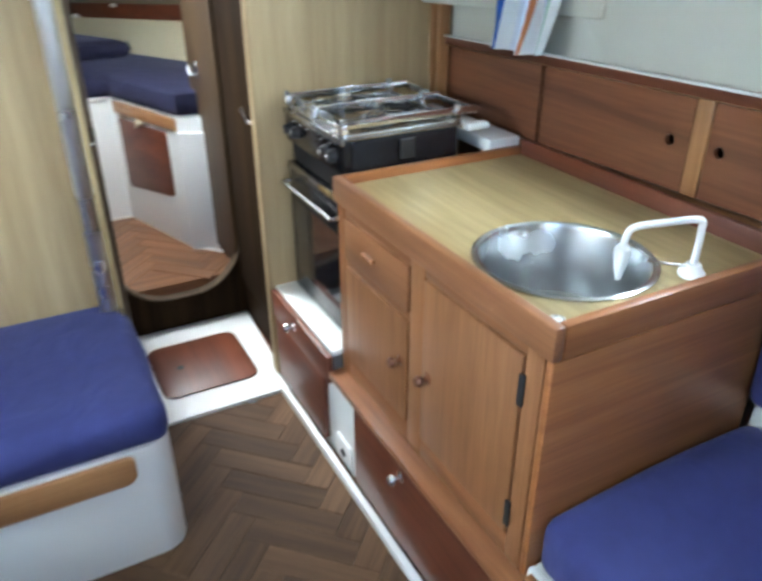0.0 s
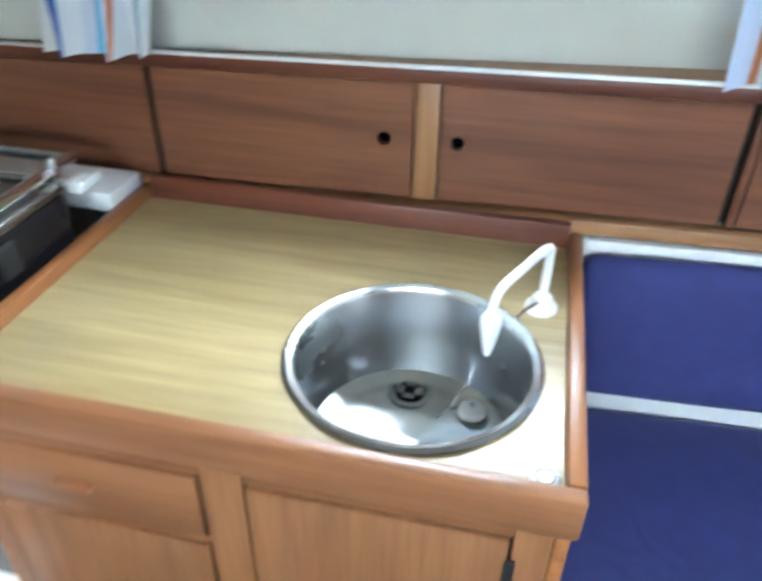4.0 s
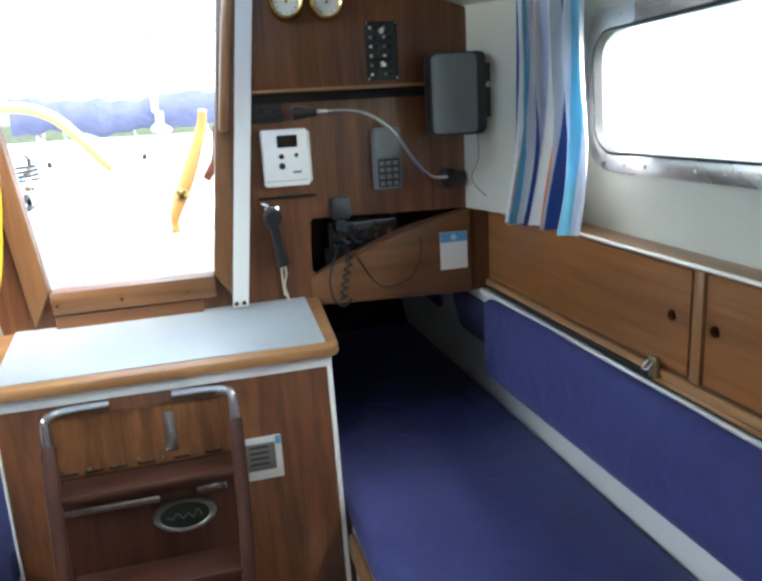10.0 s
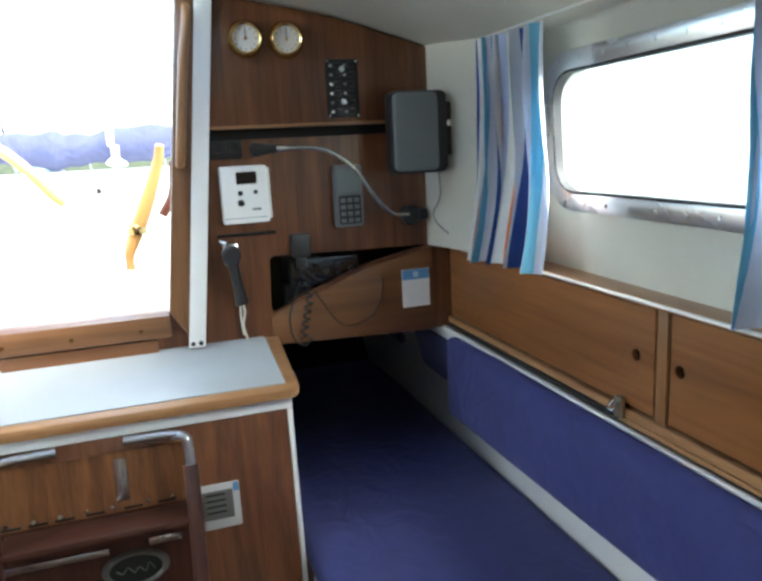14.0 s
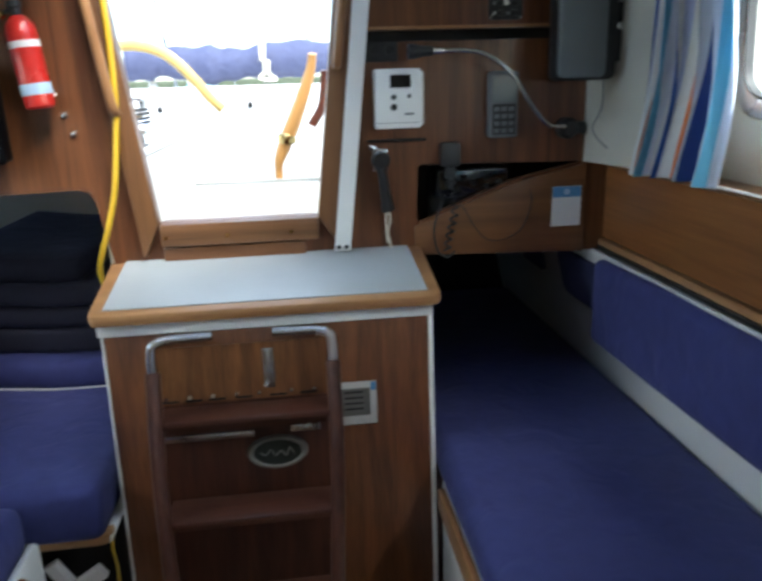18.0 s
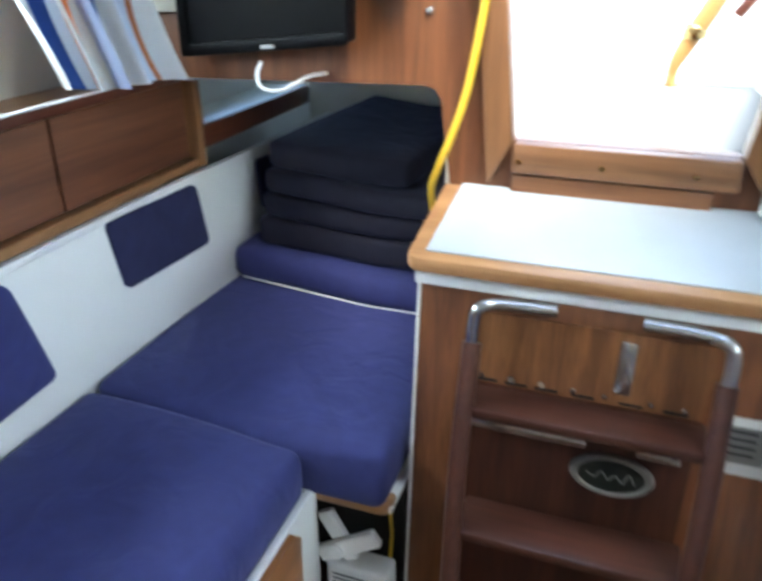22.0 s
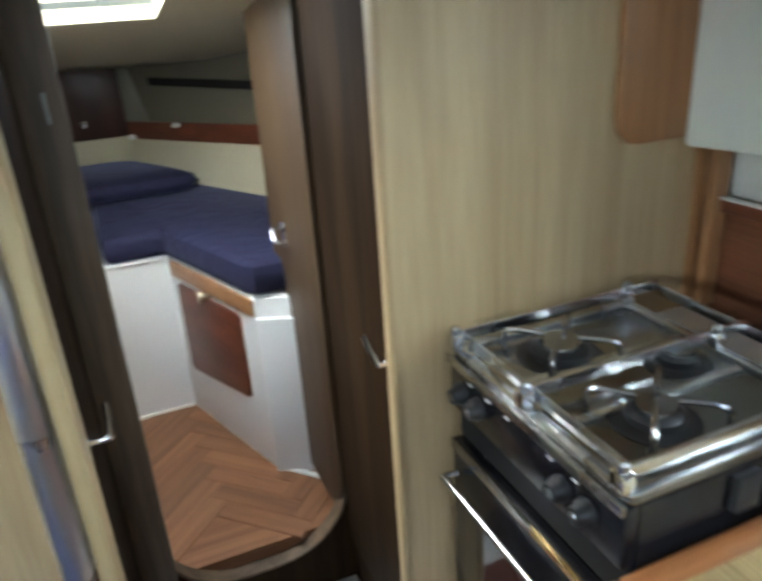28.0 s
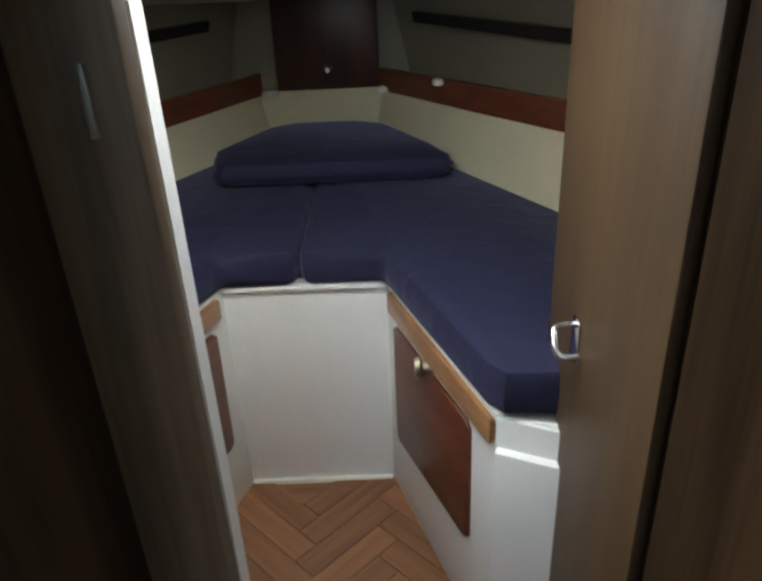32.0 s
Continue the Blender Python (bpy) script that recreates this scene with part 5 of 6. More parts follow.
facing("locker_panel", rs[0], rs[1], 0.4, 0.7, MAHOGANY, vb, 0.008, 0.0085, ring2d=[(0.075, 0.445), (0.09, 0.435), (ln - 0.07, 0.40), (ln - 0.055, 0.41), (ln - 0.055, 0.685), (ln - 0.07, 0.695), (0.09, 0.695), (0.075, 0.685)], label="mahogany locker panel")
tagged(facing("berth_trim", ls[0], ls[1], 0.70, 0.745, TRIM_Y, None, 0.010, 0.012, ring2d=rounded(0.03, 0.712, ln, 0.760, 0.008)), "teak strip along the berth edge", "trim")
facing("locker_panel", ls[0], ls[1], 0.4, 0.7, MAHOGANY, vb, 0.008, 0.0085, ring2d=[(0.06, 0.41), (0.075, 0.40), (ln - 0.09, 0.435), (ln - 0.075, 0.445), (ln - 0.075, 0.685), (ln - 0.09, 0.695), (0.07, 0.695), (0.055, 0.685)], label="mahogany locker panel")
vk = thing("turn_catch", (0.255, 3.535, 0.68), "tarnished turn catch on the forepeak panel", "catch")
lathe("knob", (0.262, 3.517, 0.703), "x", [(0.0, -0.02), (0.018, -0.02), (0.02, -0.012), (0.012, -0.004), (0.014, 0.02)], BRASS_DULL, vk, n=16)


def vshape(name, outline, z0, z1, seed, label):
    ob = plate(name, "z", z0, z1, outline, BLUE_SHADED, bevel=0.026)
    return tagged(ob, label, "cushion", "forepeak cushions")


# V-berth cushions take the darkened velour, with the shade in its colour
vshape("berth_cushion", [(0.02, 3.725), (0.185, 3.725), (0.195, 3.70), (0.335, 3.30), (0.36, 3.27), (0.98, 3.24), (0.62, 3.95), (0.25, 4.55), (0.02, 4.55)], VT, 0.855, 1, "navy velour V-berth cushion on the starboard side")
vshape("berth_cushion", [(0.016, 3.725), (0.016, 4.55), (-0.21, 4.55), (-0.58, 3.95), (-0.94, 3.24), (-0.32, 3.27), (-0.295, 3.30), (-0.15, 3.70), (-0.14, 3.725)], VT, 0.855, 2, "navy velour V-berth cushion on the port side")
bol = tagged(plate("bolster", "z", 0.857, 0.928, [(-0.20, 4.10), (0.36, 4.10), (0.375, 4.14), (0.33, 4.26), (0.22, 4.48), (0.12, 4.53), (-0.06, 4.53), (-0.15, 4.48), (-0.25, 4.26), (-0.225, 4.12)], BLUE_SHADED, bevel=0.04), "navy bolster cushion at the head of the V-berth", "cushion")

for s in (1, -1):
    ax = 0.02
    nm, up = ("starboard", 0.07) if s > 0 else ("port", 0.0)

    def flank(name, z0, z1, out0, out1, material, label, cat="wall", thick=0.02, reach=1.0, rise=(0.0, 0.0)):
        bm = bmesh.new()
        a0, b0 = Vector((ax + s * (0.985 + out0), 3.10, z0 + rise[0])), Vector((ax + s * (0.165 + out0), 4.60, z0))
        a1, b1 = Vector((ax + s * (0.985 + out1), 3.10, z1 + rise[1])), Vector((ax + s * (0.165 + out1), 4.60, z1))
        b0, b1 = a0.lerp(b0, reach), a1.lerp(b1, reach)
        nx = Vector((s * 0.88, 0.48, 0)) * thick
        q = [bm.verts.new(v) for v in (a0, b0, b1, a1)]
        w = [bm.verts.new(v + nx) for v in (a0, b0, b1, a1)]
        bm.faces.new(q)
        bm.faces.new(w[::-1])
        for k in range(4):
            bm.faces.new((q[k], q[(k + 1) % 4], w[(k + 1) % 4], w[k]))
        return setting(part(name, bm, material), label, cat)

    flank("forepeak_lining_" + nm, 0.74, 1.0, -0.03, 0.02, LINER_V, "cream lined hull side of the forepeak", rise=(0.0, up))
    flank("forepeak_fiddle_" + nm, 0.99, 1.055, 0.012, 0.012, MAHOGANY, "mahogany fiddle along the forepeak shelf", "trim", 0.015, rise=(up, up))
    flank("forepeak_hull_" + nm, 0.98, 1.5, 0.12, 0.0, HULL_SHADED, "pale hull side above the forepeak shelf, greyed for shade")
    flank("forepeak_batten_" + nm, 1.195, 1.222, 0.03, 0.025, DARK, "dark batten under the forepeak deck", "trim", 0.02, 0.9)
setting(box("forepeak_head", (-0.16, 4.595, 0.74), (0.21, 4.62, 1.0), LINER_V, bevel=0), "cream lining at the head of the berth", "wall")
setting(box("chain_locker_wall", (-0.3, 4.63, 0.74), (0.36, 4.65, 1.5), HULL_SHADED, bevel=0), "pale lining beside the chain locker, greyed for shade", "wall")
cl = thing("chain_locker_door", (0.045, 4.6, 0.98), "dark mahogany chain locker door at the bow", "locker door")
plate("door", "y", 4.60, 4.622, rounded(-0.11, 0.975, 0.20, 1.27, 0.01), timber("dark_mahogany", (0.035, 0.014, 0.01), (0.06, 0.024, 0.014), "z", 1.0, 0.4), cl, bevel=0.004)
knob("knob", (0.045, 4.60, 1.06), "y", -1, CHROME, cl, 0.012)
for xx in (-0.125, 0.215):
    bt = thing("door_bracket", (xx, 4.585, 0.985), "small white bracket beside the chain locker", "bracket")
    lathe("cap", (xx, 4.575, 0.99), "z", [(0.0, 0.0), (0.022, 0.0), (0.022, 0.01), (0.015, 0.016), (0.0, 0.016)], WHITE, bt, n=16)
li = thing("berth_light_switch", (0.35, 4.3, 1.05), "small white fitting on the forepeak shelf", "switch")
lathe("cap", (0.352, 4.305, 1.055), "z", [(0.0, 0.0), (0.016, 0.0), (0.016, 0.012), (0.0, 0.016)], WHITE, li, n=16)


def foredeck():
    bm = bmesh.new()
    xs, ys = [-1.2, -0.7, -0.19, 0.25, 0.7, 1.2], [VB + 0.013, 3.4, 3.75, 4.15, 5.15]
    for i in range(5):
        for j in range(4):
            # unseen opening left for the added fill lamp
            if i == 2 and j == 0:
                continue
            c = [(x * (1 - 0.42 * max(0.0, y - 3.4) / 1.3), y) for x, y in ((xs[i], ys[j]), (xs[i + 1], ys[j]), (xs[i + 1], ys[j + 1]), (xs[i], ys[j + 1]))]
            h = [1.50 - 0.18 * (min(y, 4.7) - 3.1) - 0.05 * abs(x) for x, y in c]
            lo = [bm.verts.new((x, y, z)) for (x, y), z in zip(c, h)]
            hi = [bm.verts.new((x, y, z + 0.03)) for (x, y), z in zip(c, h)]
            bm.faces.new(lo)
            bm.faces.new(hi)
            for k in range(4):
                bm.faces.new((lo[k], lo[(k + 1) % 4], hi[(k + 1) % 4], hi[k]))
    bmesh.ops.remove_doubles(bm, verts=bm.verts, dist=1e-5)
    return setting(part("ceiling_forepeak", bm, LINER_V), "cream lined underside of the foredeck with an assumed, unseen hatch opening", "ceiling")


foredeck()
BOW = (0.04, 5.5)
for nm, ends in (("hull_bow_starboard", (BOW, (1.34, 3.25))), ("hull_bow_port", ((-1.33, 3.25), BOW))):
    SALOON.add(setting(facing(nm, *ends, -0.3, 1.42, GRP, None, 0.0, 0.03, bevel=0.004), "white hull side running in to the bow", "hull"))
FOREPEAK = [o for o in bpy.data.objects if o not in SALOON and o.parent is None]

# ---------------------------------------------------------------- on the port side of the aft bulkhead
A0 = AFT + 0.0005
fas = thing("instrument_fascia", (-0.78, AFT + 0.015, 1.58), "reddish teak fascia board that carries the instruments", "fascia")
plate("board", "y", A0, AFT + 0.03, [(-0.43, 1.58), (-1.10, 1.58), (-1.17, 1.70)] + [(x, roof_z(x) - 0.004) for x in (-1.10, -0.8, -0.47)], TEAK_Z, fas, bevel=0.002)
box("edge_lip", (-1.098, AFT + 0.0302, 1.5805), (-0.432, AFT + 0.034, 1.589), TRIM_X, fas, "lighter edge lip", bevel=0.001)
# the fascia's shadow on the bulkhead, made as a near-black strip
setting(box("trim", (-1.10, A0, 1.552), (-0.43, AFT + 0.012, 1.5795), DARK, bevel=0), "dark strip painted as the shadow under the instrument fascia", "trim")


def gauge(x, z, label):
    g = thing("brass_gauge", (x, AFT + 0.03, z), label, "gauge", "brass instruments")
    y = AFT + 0.0305
    lathe("case", (x, y, z), "y", [(0.050, 0.0), (0.050, 0.006), (0.046, 0.012), (0.044, 0.022), (0.040, 0.026), (0.036, 0.022), (0.035, 0.014)], BRASS, g, n=32, cap=False)
    plate("dial", "y", y + 0.0105, y + 0.0125, ring(x, z, 0.0352, 32), PAPER, g, "white dial")
    for k in range(12):
        a = k * math.pi / 6
        lathe("mark", (x + 0.029 * math.cos(a), y + 0.0132, z + 0.029 * math.sin(a)), "y", [(0.0, 0.0006), (0.002, 0.0005)], BLACK, g, n=6)
    box("hand_needle", (x - 0.0012, y + 0.0145, z - 0.004), (x + 0.0012, y + 0.0155, z + 0.024), BLACK, g, bevel=0)
    lathe("boss", (x, y + 0.0135, z), "y", [(0.004, 0.0), (0.004, 0.004), (0.0, 0.005)], BRASS, g, n=10)


gauge(-0.556, 1.817, "round brass ship's barometer on the teak fascia")
gauge(-0.668, 1.814, "round brass ship's clock on the teak fascia")

sw = thing("electrical_board", (-0.84, AFT + 0.03, 1.61), "black switch panel with rows of rocker switches", "switch panel")
plate("panel", "y", AFT + 0.0305, AFT + 0.036, rounded(-0.870, 1.600, -0.774, 1.762, 0.006), BLACK, sw, bevel=0.0015)
for r in range(6):
    for c in range(2):
        x, z = -0.846 + 0.040 * c, 1.617 + 0.0255 * r
        b = box("switch", (x - 0.010, AFT + 0.0365, z - 0.008), (x + 0.010, AFT + 0.044, z + 0.008), BLACK, sw, bevel=0.003)
        box("label_strip", (x + 0.013, AFT + 0.0362, z - 0.004), (x + 0.021, AFT + 0.0367, z + 0.004), STEEL if (r * 2 + c) % 3 else GREY, sw, bevel=0)
for z, x in ((1.735, -0.822), (1.645, -0.822)):
    lathe("lamp", (x, AFT + 0.0362, z), "y", [(0.0, 0.005), (0.006, 0.004), (0.008, 0.0)], WHITE, sw, n=12)
for x in (-0.864, -0.780):
    for z in (1.606, 1.756):
        lathe("screw", (x, AFT + 0.0362, z), "y", [(0.0, 0.0015), (0.003, 0.001), (0.0035, 0.0)], STEEL, sw, n=8)

so = thing("twin_socket", (-0.475, AFT, 1.5), "dark twin socket under the instrument fascia", "socket")
plate("plate", "y", A0, AFT + 0.010, rounded(-0.525, 1.50, -0.432, 1.558, 0.006), BLACK, so, bevel=0.002)
for x in (-0.50, -0.457):
    lathe("outlet", (x, AFT + 0.0102, 1.529), "y", [(0.016, 0.0), (0.016, 0.004), (0.012, 0.004), (0.011, 0.0005), (0.0, 0.0005)], RUBBER, so, n=18)

mt = thing("meter_box", (-0.517, AFT, 1.305), "white plastic charge controller with a small display", "controller")
plate("case", "y", A0, AFT + 0.045, rounded(-0.583, 1.320, -0.453, 1.480, 0.007), WHITE, mt, bevel=0.004)
plate("side_flange", "y", A0, AFT + 0.02, rounded(-0.594, 1.328, -0.5835, 1.472, 0.003), WHITE, mt)
plate("flange_slot", "y", AFT + 0.0455, AFT + 0.0462, rounded(-0.577, 1.335, -0.457, 1.3365, 0.0005), GREY, mt)
plate("display", "y", AFT + 0.0455, AFT + 0.047, rounded(-0.553, 1.43, -0.496, 1.464, 0.003), GLOSS_BLACK, mt, "dark display")
for x, z, r in ((-0.505, 1.405, 0.0075), (-0.505, 1.378, 0.0095), (-0.548, 1.407, 0.006)):
    lathe("button", (x, AFT + 0.0452, z), "y", [(0.0, 0.004), (r * 0.8, 0.004), (r, 0.002), (r, 0.0)], BLACK, mt, n=14)
box("print_line", (-0.56, AFT + 0.0455, 1.356), (-0.535, AFT + 0.0458, 1.362), GREY, mt, bevel=0)
setting(box("trim", (-0.60, A0, 1.282), (-0.432, AFT + 0.022, 1.29), DARK, bevel=0.002), "dark ledge under the controller", "trim")

gl = thing("gooseneck_lamp", (-1.018, AFT, 1.3), "chromed gooseneck chart lamp with a black head", "lamp")
lathe("base", (-1.018, AFT + 0.045, 1.302), "y", [(0.03, -0.045), (0.03, -0.012), (0.02, 0.0), (0.0, 0.001)], BLACK, gl, n=18)
box("switch", (-1.075, A0, 1.285), (-1.0, AFT + 0.03, 1.32), BLACK, gl, bevel=0.006)
tube("neck", [(-1.0, AFT + 0.05, 1.308), (-0.94, AFT + 0.07, 1.318), (-0.885, AFT + 0.08, 1.375), (-0.83, AFT + 0.085, 1.455), (-0.755, AFT + 0.085, 1.508), (-0.69, AFT + 0.08, 1.521), (-0.62, AFT + 0.075, 1.522)], 0.0065, STEEL, gl, "steel gooseneck", sides=10, n=8)
lathe("collar", (-0.622, AFT + 0.075, 1.522), "x", [(0.0075, -0.02), (0.01, -0.01), (0.01, 0.012), (0.0, 0.012)], CHROME, gl, n=14)
lathe("head", (-0.612, AFT + 0.075, 1.522), "x", [(0.0, 0.0), (0.012, 0.002), (0.014, 0.03), (0.02, 0.055), (0.02, 0.07), (0.012, 0.072), (0.0, 0.064)], BLACK, gl, n=18)

dv = thing("echo_sounder", (-0.824, AFT, 1.283), "grey instrument with a keypad and display on the bulkhead", "instrument")
plate("case", "y", A0, AFT + 0.032, rounded(-0.866, 1.283, -0.781, 1.466, 0.01), GREY, dv, bevel=0.004)
plate("screen", "y", AFT + 0.0325, AFT + 0.0335, rounded(-0.858, 1.385, -0.79, 1.455, 0.004), plain("grey_screen", (0.22, 0.25, 0.25), 0.2), dv, "grey display")
plate("keypad", "y", AFT + 0.0325, AFT + 0.0335, rounded(-0.858, 1.292, -0.79, 1.377, 0.004), BLACK, dv)
for r in range(4):
    for c in range(3):
        box("key", (-0.852 + 0.021 * c, AFT + 0.0336, 1.297 + 0.02 * r), (-0.837 + 0.021 * c, AFT + 0.0365, 1.309 + 0.02 * r), GREY, dv, bevel=0.002)

hs = thing("radio_handset", (-0.47, AFT, 1.09), "black radio handset hanging on the bulkhead with a pale cord", "handset")
box("cradle", (-0.488, A0, 1.20), (-0.443, AFT + 0.02, 1.265), STEEL, hs, bevel=0.006)
tube("grip", [(-0.463, AFT + 0.035, 1.245), (-0.465, AFT + 0.045, 1.215), (-0.474, AFT + 0.04, 1.15), (-0.483, AFT + 0.03, 1.09)], lambda t: 0.023 - 0.007 * math.sin(math.pi * t), BLACK, hs, sides=14, flat=0.8)
lathe("earpiece", (-0.463, AFT + 0.05, 1.235), "y", [(0.026, -0.012), (0.027, 0.006), (0.02, 0.012), (0.0, 0.013)], BLACK, hs, n=18)
tube("hook", [(-0.44, AFT + 0.012, 1.262), (-0.435, AFT + 0.03, 1.275), (-0.455, AFT + 0.05, 1.268)], 0.005, CHROME, hs, sides=8)
tube("cord", [(-0.484, AFT + 0.03, 1.09), (-0.49, AFT + 0.022, 1.06), (-0.482, AFT + 0.018, 1.02), (-0.49, AFT + 0.014, 0.98), (-0.487, AFT + 0.012, 0.94), (-0.482, AFT + 0.02, 0.902)], 0.0035, ROPE, hs, "pale cord", sides=8)
tube("cord", [(-0.478, AFT + 0.03, 1.092), (-0.477, AFT + 0.02, 1.05), (-0.481, AFT + 0.015, 0.99)], 0.003, ROPE, hs, "pale cord", sides=8)

# the radio's recess, its inside coloured near black for the shade
rc = setting(thing("radio_recess", (-0.8, AFT, 1.04)), "dark cut-out in the bulkhead with a radio inside", "recess")
box("recess_back", (-1.09, AFT - 0.19, 1.0), (-0.56, AFT - 0.18, 1.24), DARK, rc, bevel=0)
box("recess_roof", (-1.09, AFT - 0.18, 1.235), (-0.56, AFT - 0.026, 1.242), DARK, rc, bevel=0)
box("recess_floor", (-1.09, AFT - 0.18, 1.0), (-0.56, AFT - 0.026, 1.01), DARK, rc, bevel=0)
box("recess_end", (-0.563, AFT - 0.18, 1.012), (-0.555, AFT - 0.026, 1.234), DARK, rc, bevel=0)
box("recess_end", (-1.095, AFT - 0.18, 1.012), (-1.088, AFT - 0.026, 1.234), DARK, rc, bevel=0)
vr = thing("radio_set", (-0.74, AFT - 0.09, 1.1), "black radio set in the bulkhead recess", "radio")
box("case", (-0.86, AFT - 0.16, 1.105), (-0.64, AFT - 0.03, 1.192), BLACK, vr, bevel=0.006)
box("bracket", (-0.87, AFT - 0.12, 1.012), (-0.63, AFT - 0.09, 1.104), BLACK, vr)
plate("front_plate", "y", AFT - 0.0295, AFT - 0.024, rounded(-0.855, 1.11, -0.645, 1.187, 0.008), GLOSS_BLACK, vr, bevel=0.002)
for x, z, r in ((-0.68, 1.15, 0.014), (-0.72, 1.17, 0.008), (-0.75, 1.15, 0.009), (-0.79, 1.165, 0.009), (-0.79, 1.14, 0.007), (-0.83, 1.15, 0.008)):
    lathe("control_knob", (x, AFT - 0.0242, z), "y", [(r, 0.0), (r, 0.008), (r * 0.8, 0.013), (0.0, 0.013)], BLACK, vr, n=14)
mic = thing("microphone_bracket", (-0.67, AFT, 1.2), "black microphone hanging on a bracket above the recess", "microphone")
plate("body", "y", A0, AFT + 0.03, rounded(-0.70, 1.205, -0.64, 1.275, 0.012), BLACK, mic, bevel=0.006)
box("clip", (-0.685, A0, 1.17), (-0.655, AFT + 0.02, 1.2045), BLACK, mic)
coil = [(-0.672 + 0.010 * math.cos(k * 1.1) - 0.012 * math.sin(k * 0.09), AFT + 0.022 + 0.009 * math.sin(k * 1.1), 1.17 - 0.0042 * k) for k in range(52)]
tube("coiled_lead", coil, 0.0035, BLACK, mic, sides=6, n=2)
tube("coiled_lead", [(-0.685, AFT + 0.02, 0.955), (-0.66, AFT + 0.022, 0.935), (-0.63, AFT + 0.02, 0.96), (-0.622, AFT + 0.018, 1.03), (-0.66, AFT - 0.01, 1.12)], 0.0035, BLACK, mic, sides=6)
tube("loose_wire", [(-0.70, AFT + 0.012, 1.10), (-0.78, AFT + 0.016, 0.985), (-0.88, AFT + 0.016, 1.0), (-0.92, AFT + 0.014, 1.09), (-0.9, AFT + 0.002, 1.16)], 0.0018, BLACK, mic, sides=6)
flap = [(-0.566, 0.946), (-1.09, 0.927), (-1.09, 1.197), (-0.86, 1.146), (-0.65, 1.066), (-0.566, 1.032)]
tagged(plate("recess_front", "y", A0, AFT + 0.010, flap, PORT_X, bevel=0.002), "lighter teak board under the radio recess", "board")
nt = thing("paper_notice", (-1.015, AFT, 1.006), "white paper notice with a blue heading pinned to the board", "notice")
plate("sheet", "y", AFT + 0.0105, AFT + 0.0115, rounded(-1.076, 1.010, -0.984, 1.131, 0.001), PAPER, nt)
plate("heading", "y", AFT + 0.0116, AFT + 0.0121, rounded(-1.075, 1.098, -0.985, 1.130, 0.001), PAPER_BLUE, nt, "blue printed heading")
plate("badge", "y", AFT + 0.0122, AFT + 0.0125, ring(-1.03, 1.114, 0.010, 14), PALE_BLUE, nt)
for k in range(7):
    box("print_line", (-1.066, AFT + 0.0116, 1.020 + 0.0108 * k), (-0.995 - 0.004 * (k % 3), AFT + 0.0119, 1.0205 + 0.0108 * k), PALE_BLUE, nt, bevel=0)

sp = thing("loudspeaker", (-1.05, -0.2, 1.43), "grey bookshelf loudspeaker on a black bracket", "loudspeaker")
plate("cabinet", "y", -0.182, -0.122, rounded(-1.092, 1.434, -0.922, 1.662, 0.02), BLACK, sp, bevel=0.008)
plate("grille", "y", -0.1215, -0.10, rounded(-1.055, 1.44, -0.924, 1.656, 0.018), plain("grey_grille_cloth", (0.21, 0.23, 0.235), 0.8, vary=0.06, grain=700, bump=0.4), sp, "grey cloth grille", bevel=0.006)
plate("bracket", "y", -0.175, -0.135, rounded(-1.112, 1.48, -1.0925, 1.63, 0.008), BLACK, sp, bevel=0.003)
lathe("bracket_screw", (-1.1, -0.134, 1.57), "y", [(0.0, 0.008), (0.009, 0.007), (0.011, 0.0)], STEEL, sp, n=12)
tube("lead", [(-1.08, -0.17, 1.44), (-1.085, -0.18, 1.36), (-1.07, -0.2, 1.30), (-1.10, -0.17, 1.25), (-1.13, -0.1, 1.223)], 0.0018, GREY, sp, sides=6)
setting(facing("cabin_corner_port", (-1.178, 0.2), (-1.078, -0.279), PTOP + 0.005, 1.80, LINER, None, 0.0, 0.03), "cream lined corner of the coachroof beside the bulkhead", "wall")
setting(facing("cabin_corner_starboard", (0.95, -0.279), (1.315, -0.13), 1.32, 1.80, LINER, None, 0.0, 0.03), "cream lined corner of the coachroof beside the bulkhead", "wall")

# ---------------------------------------------------------------- on the starboard side of the aft bulkhead
tv = thing("television", (0.70, -0.16, 1.2), "small black flat-screen television hung on the bulkhead", "television")


def tv_put(co):
    return Vector((co.x, co.y - 0.02 - 0.10 * (co.x - 0.5), co.z + 0.036 - 0.105 * (co.x - 0.5)))


plate("case", "y", -0.215, -0.17, rounded(0.512, 1.24, 0.946, 1.487, 0.01), MATT_BLACK, tv, bevel=0.006, warp=tv_put)
plate("bezel", "y", -0.1695, -0.158, rounded(0.51, 1.236, 0.948, 1.49, 0.012), MATT_BLACK, tv, holes=[rounded(0.530, 1.263, 0.923, 1.47, 0.003)], bevel=0.002, warp=tv_put)
plate("screen", "y", -0.1692, -0.1655, rounded(0.5305, 1.2635, 0.9225, 1.4695, 0.002), MATT_BLACK, tv, "dark matt screen", warp=tv_put)
plate("maker_mark", "y", -0.1578, -0.1572, rounded(0.69, 1.241, 0.725, 1.249, 0.002), ALLOY, tv, warp=tv_put)
plate("wall_bracket", "y", AFT + 0.0005, -0.2605, rounded(0.62, 1.33, 0.78, 1.43, 0.006), BLACK, tv)
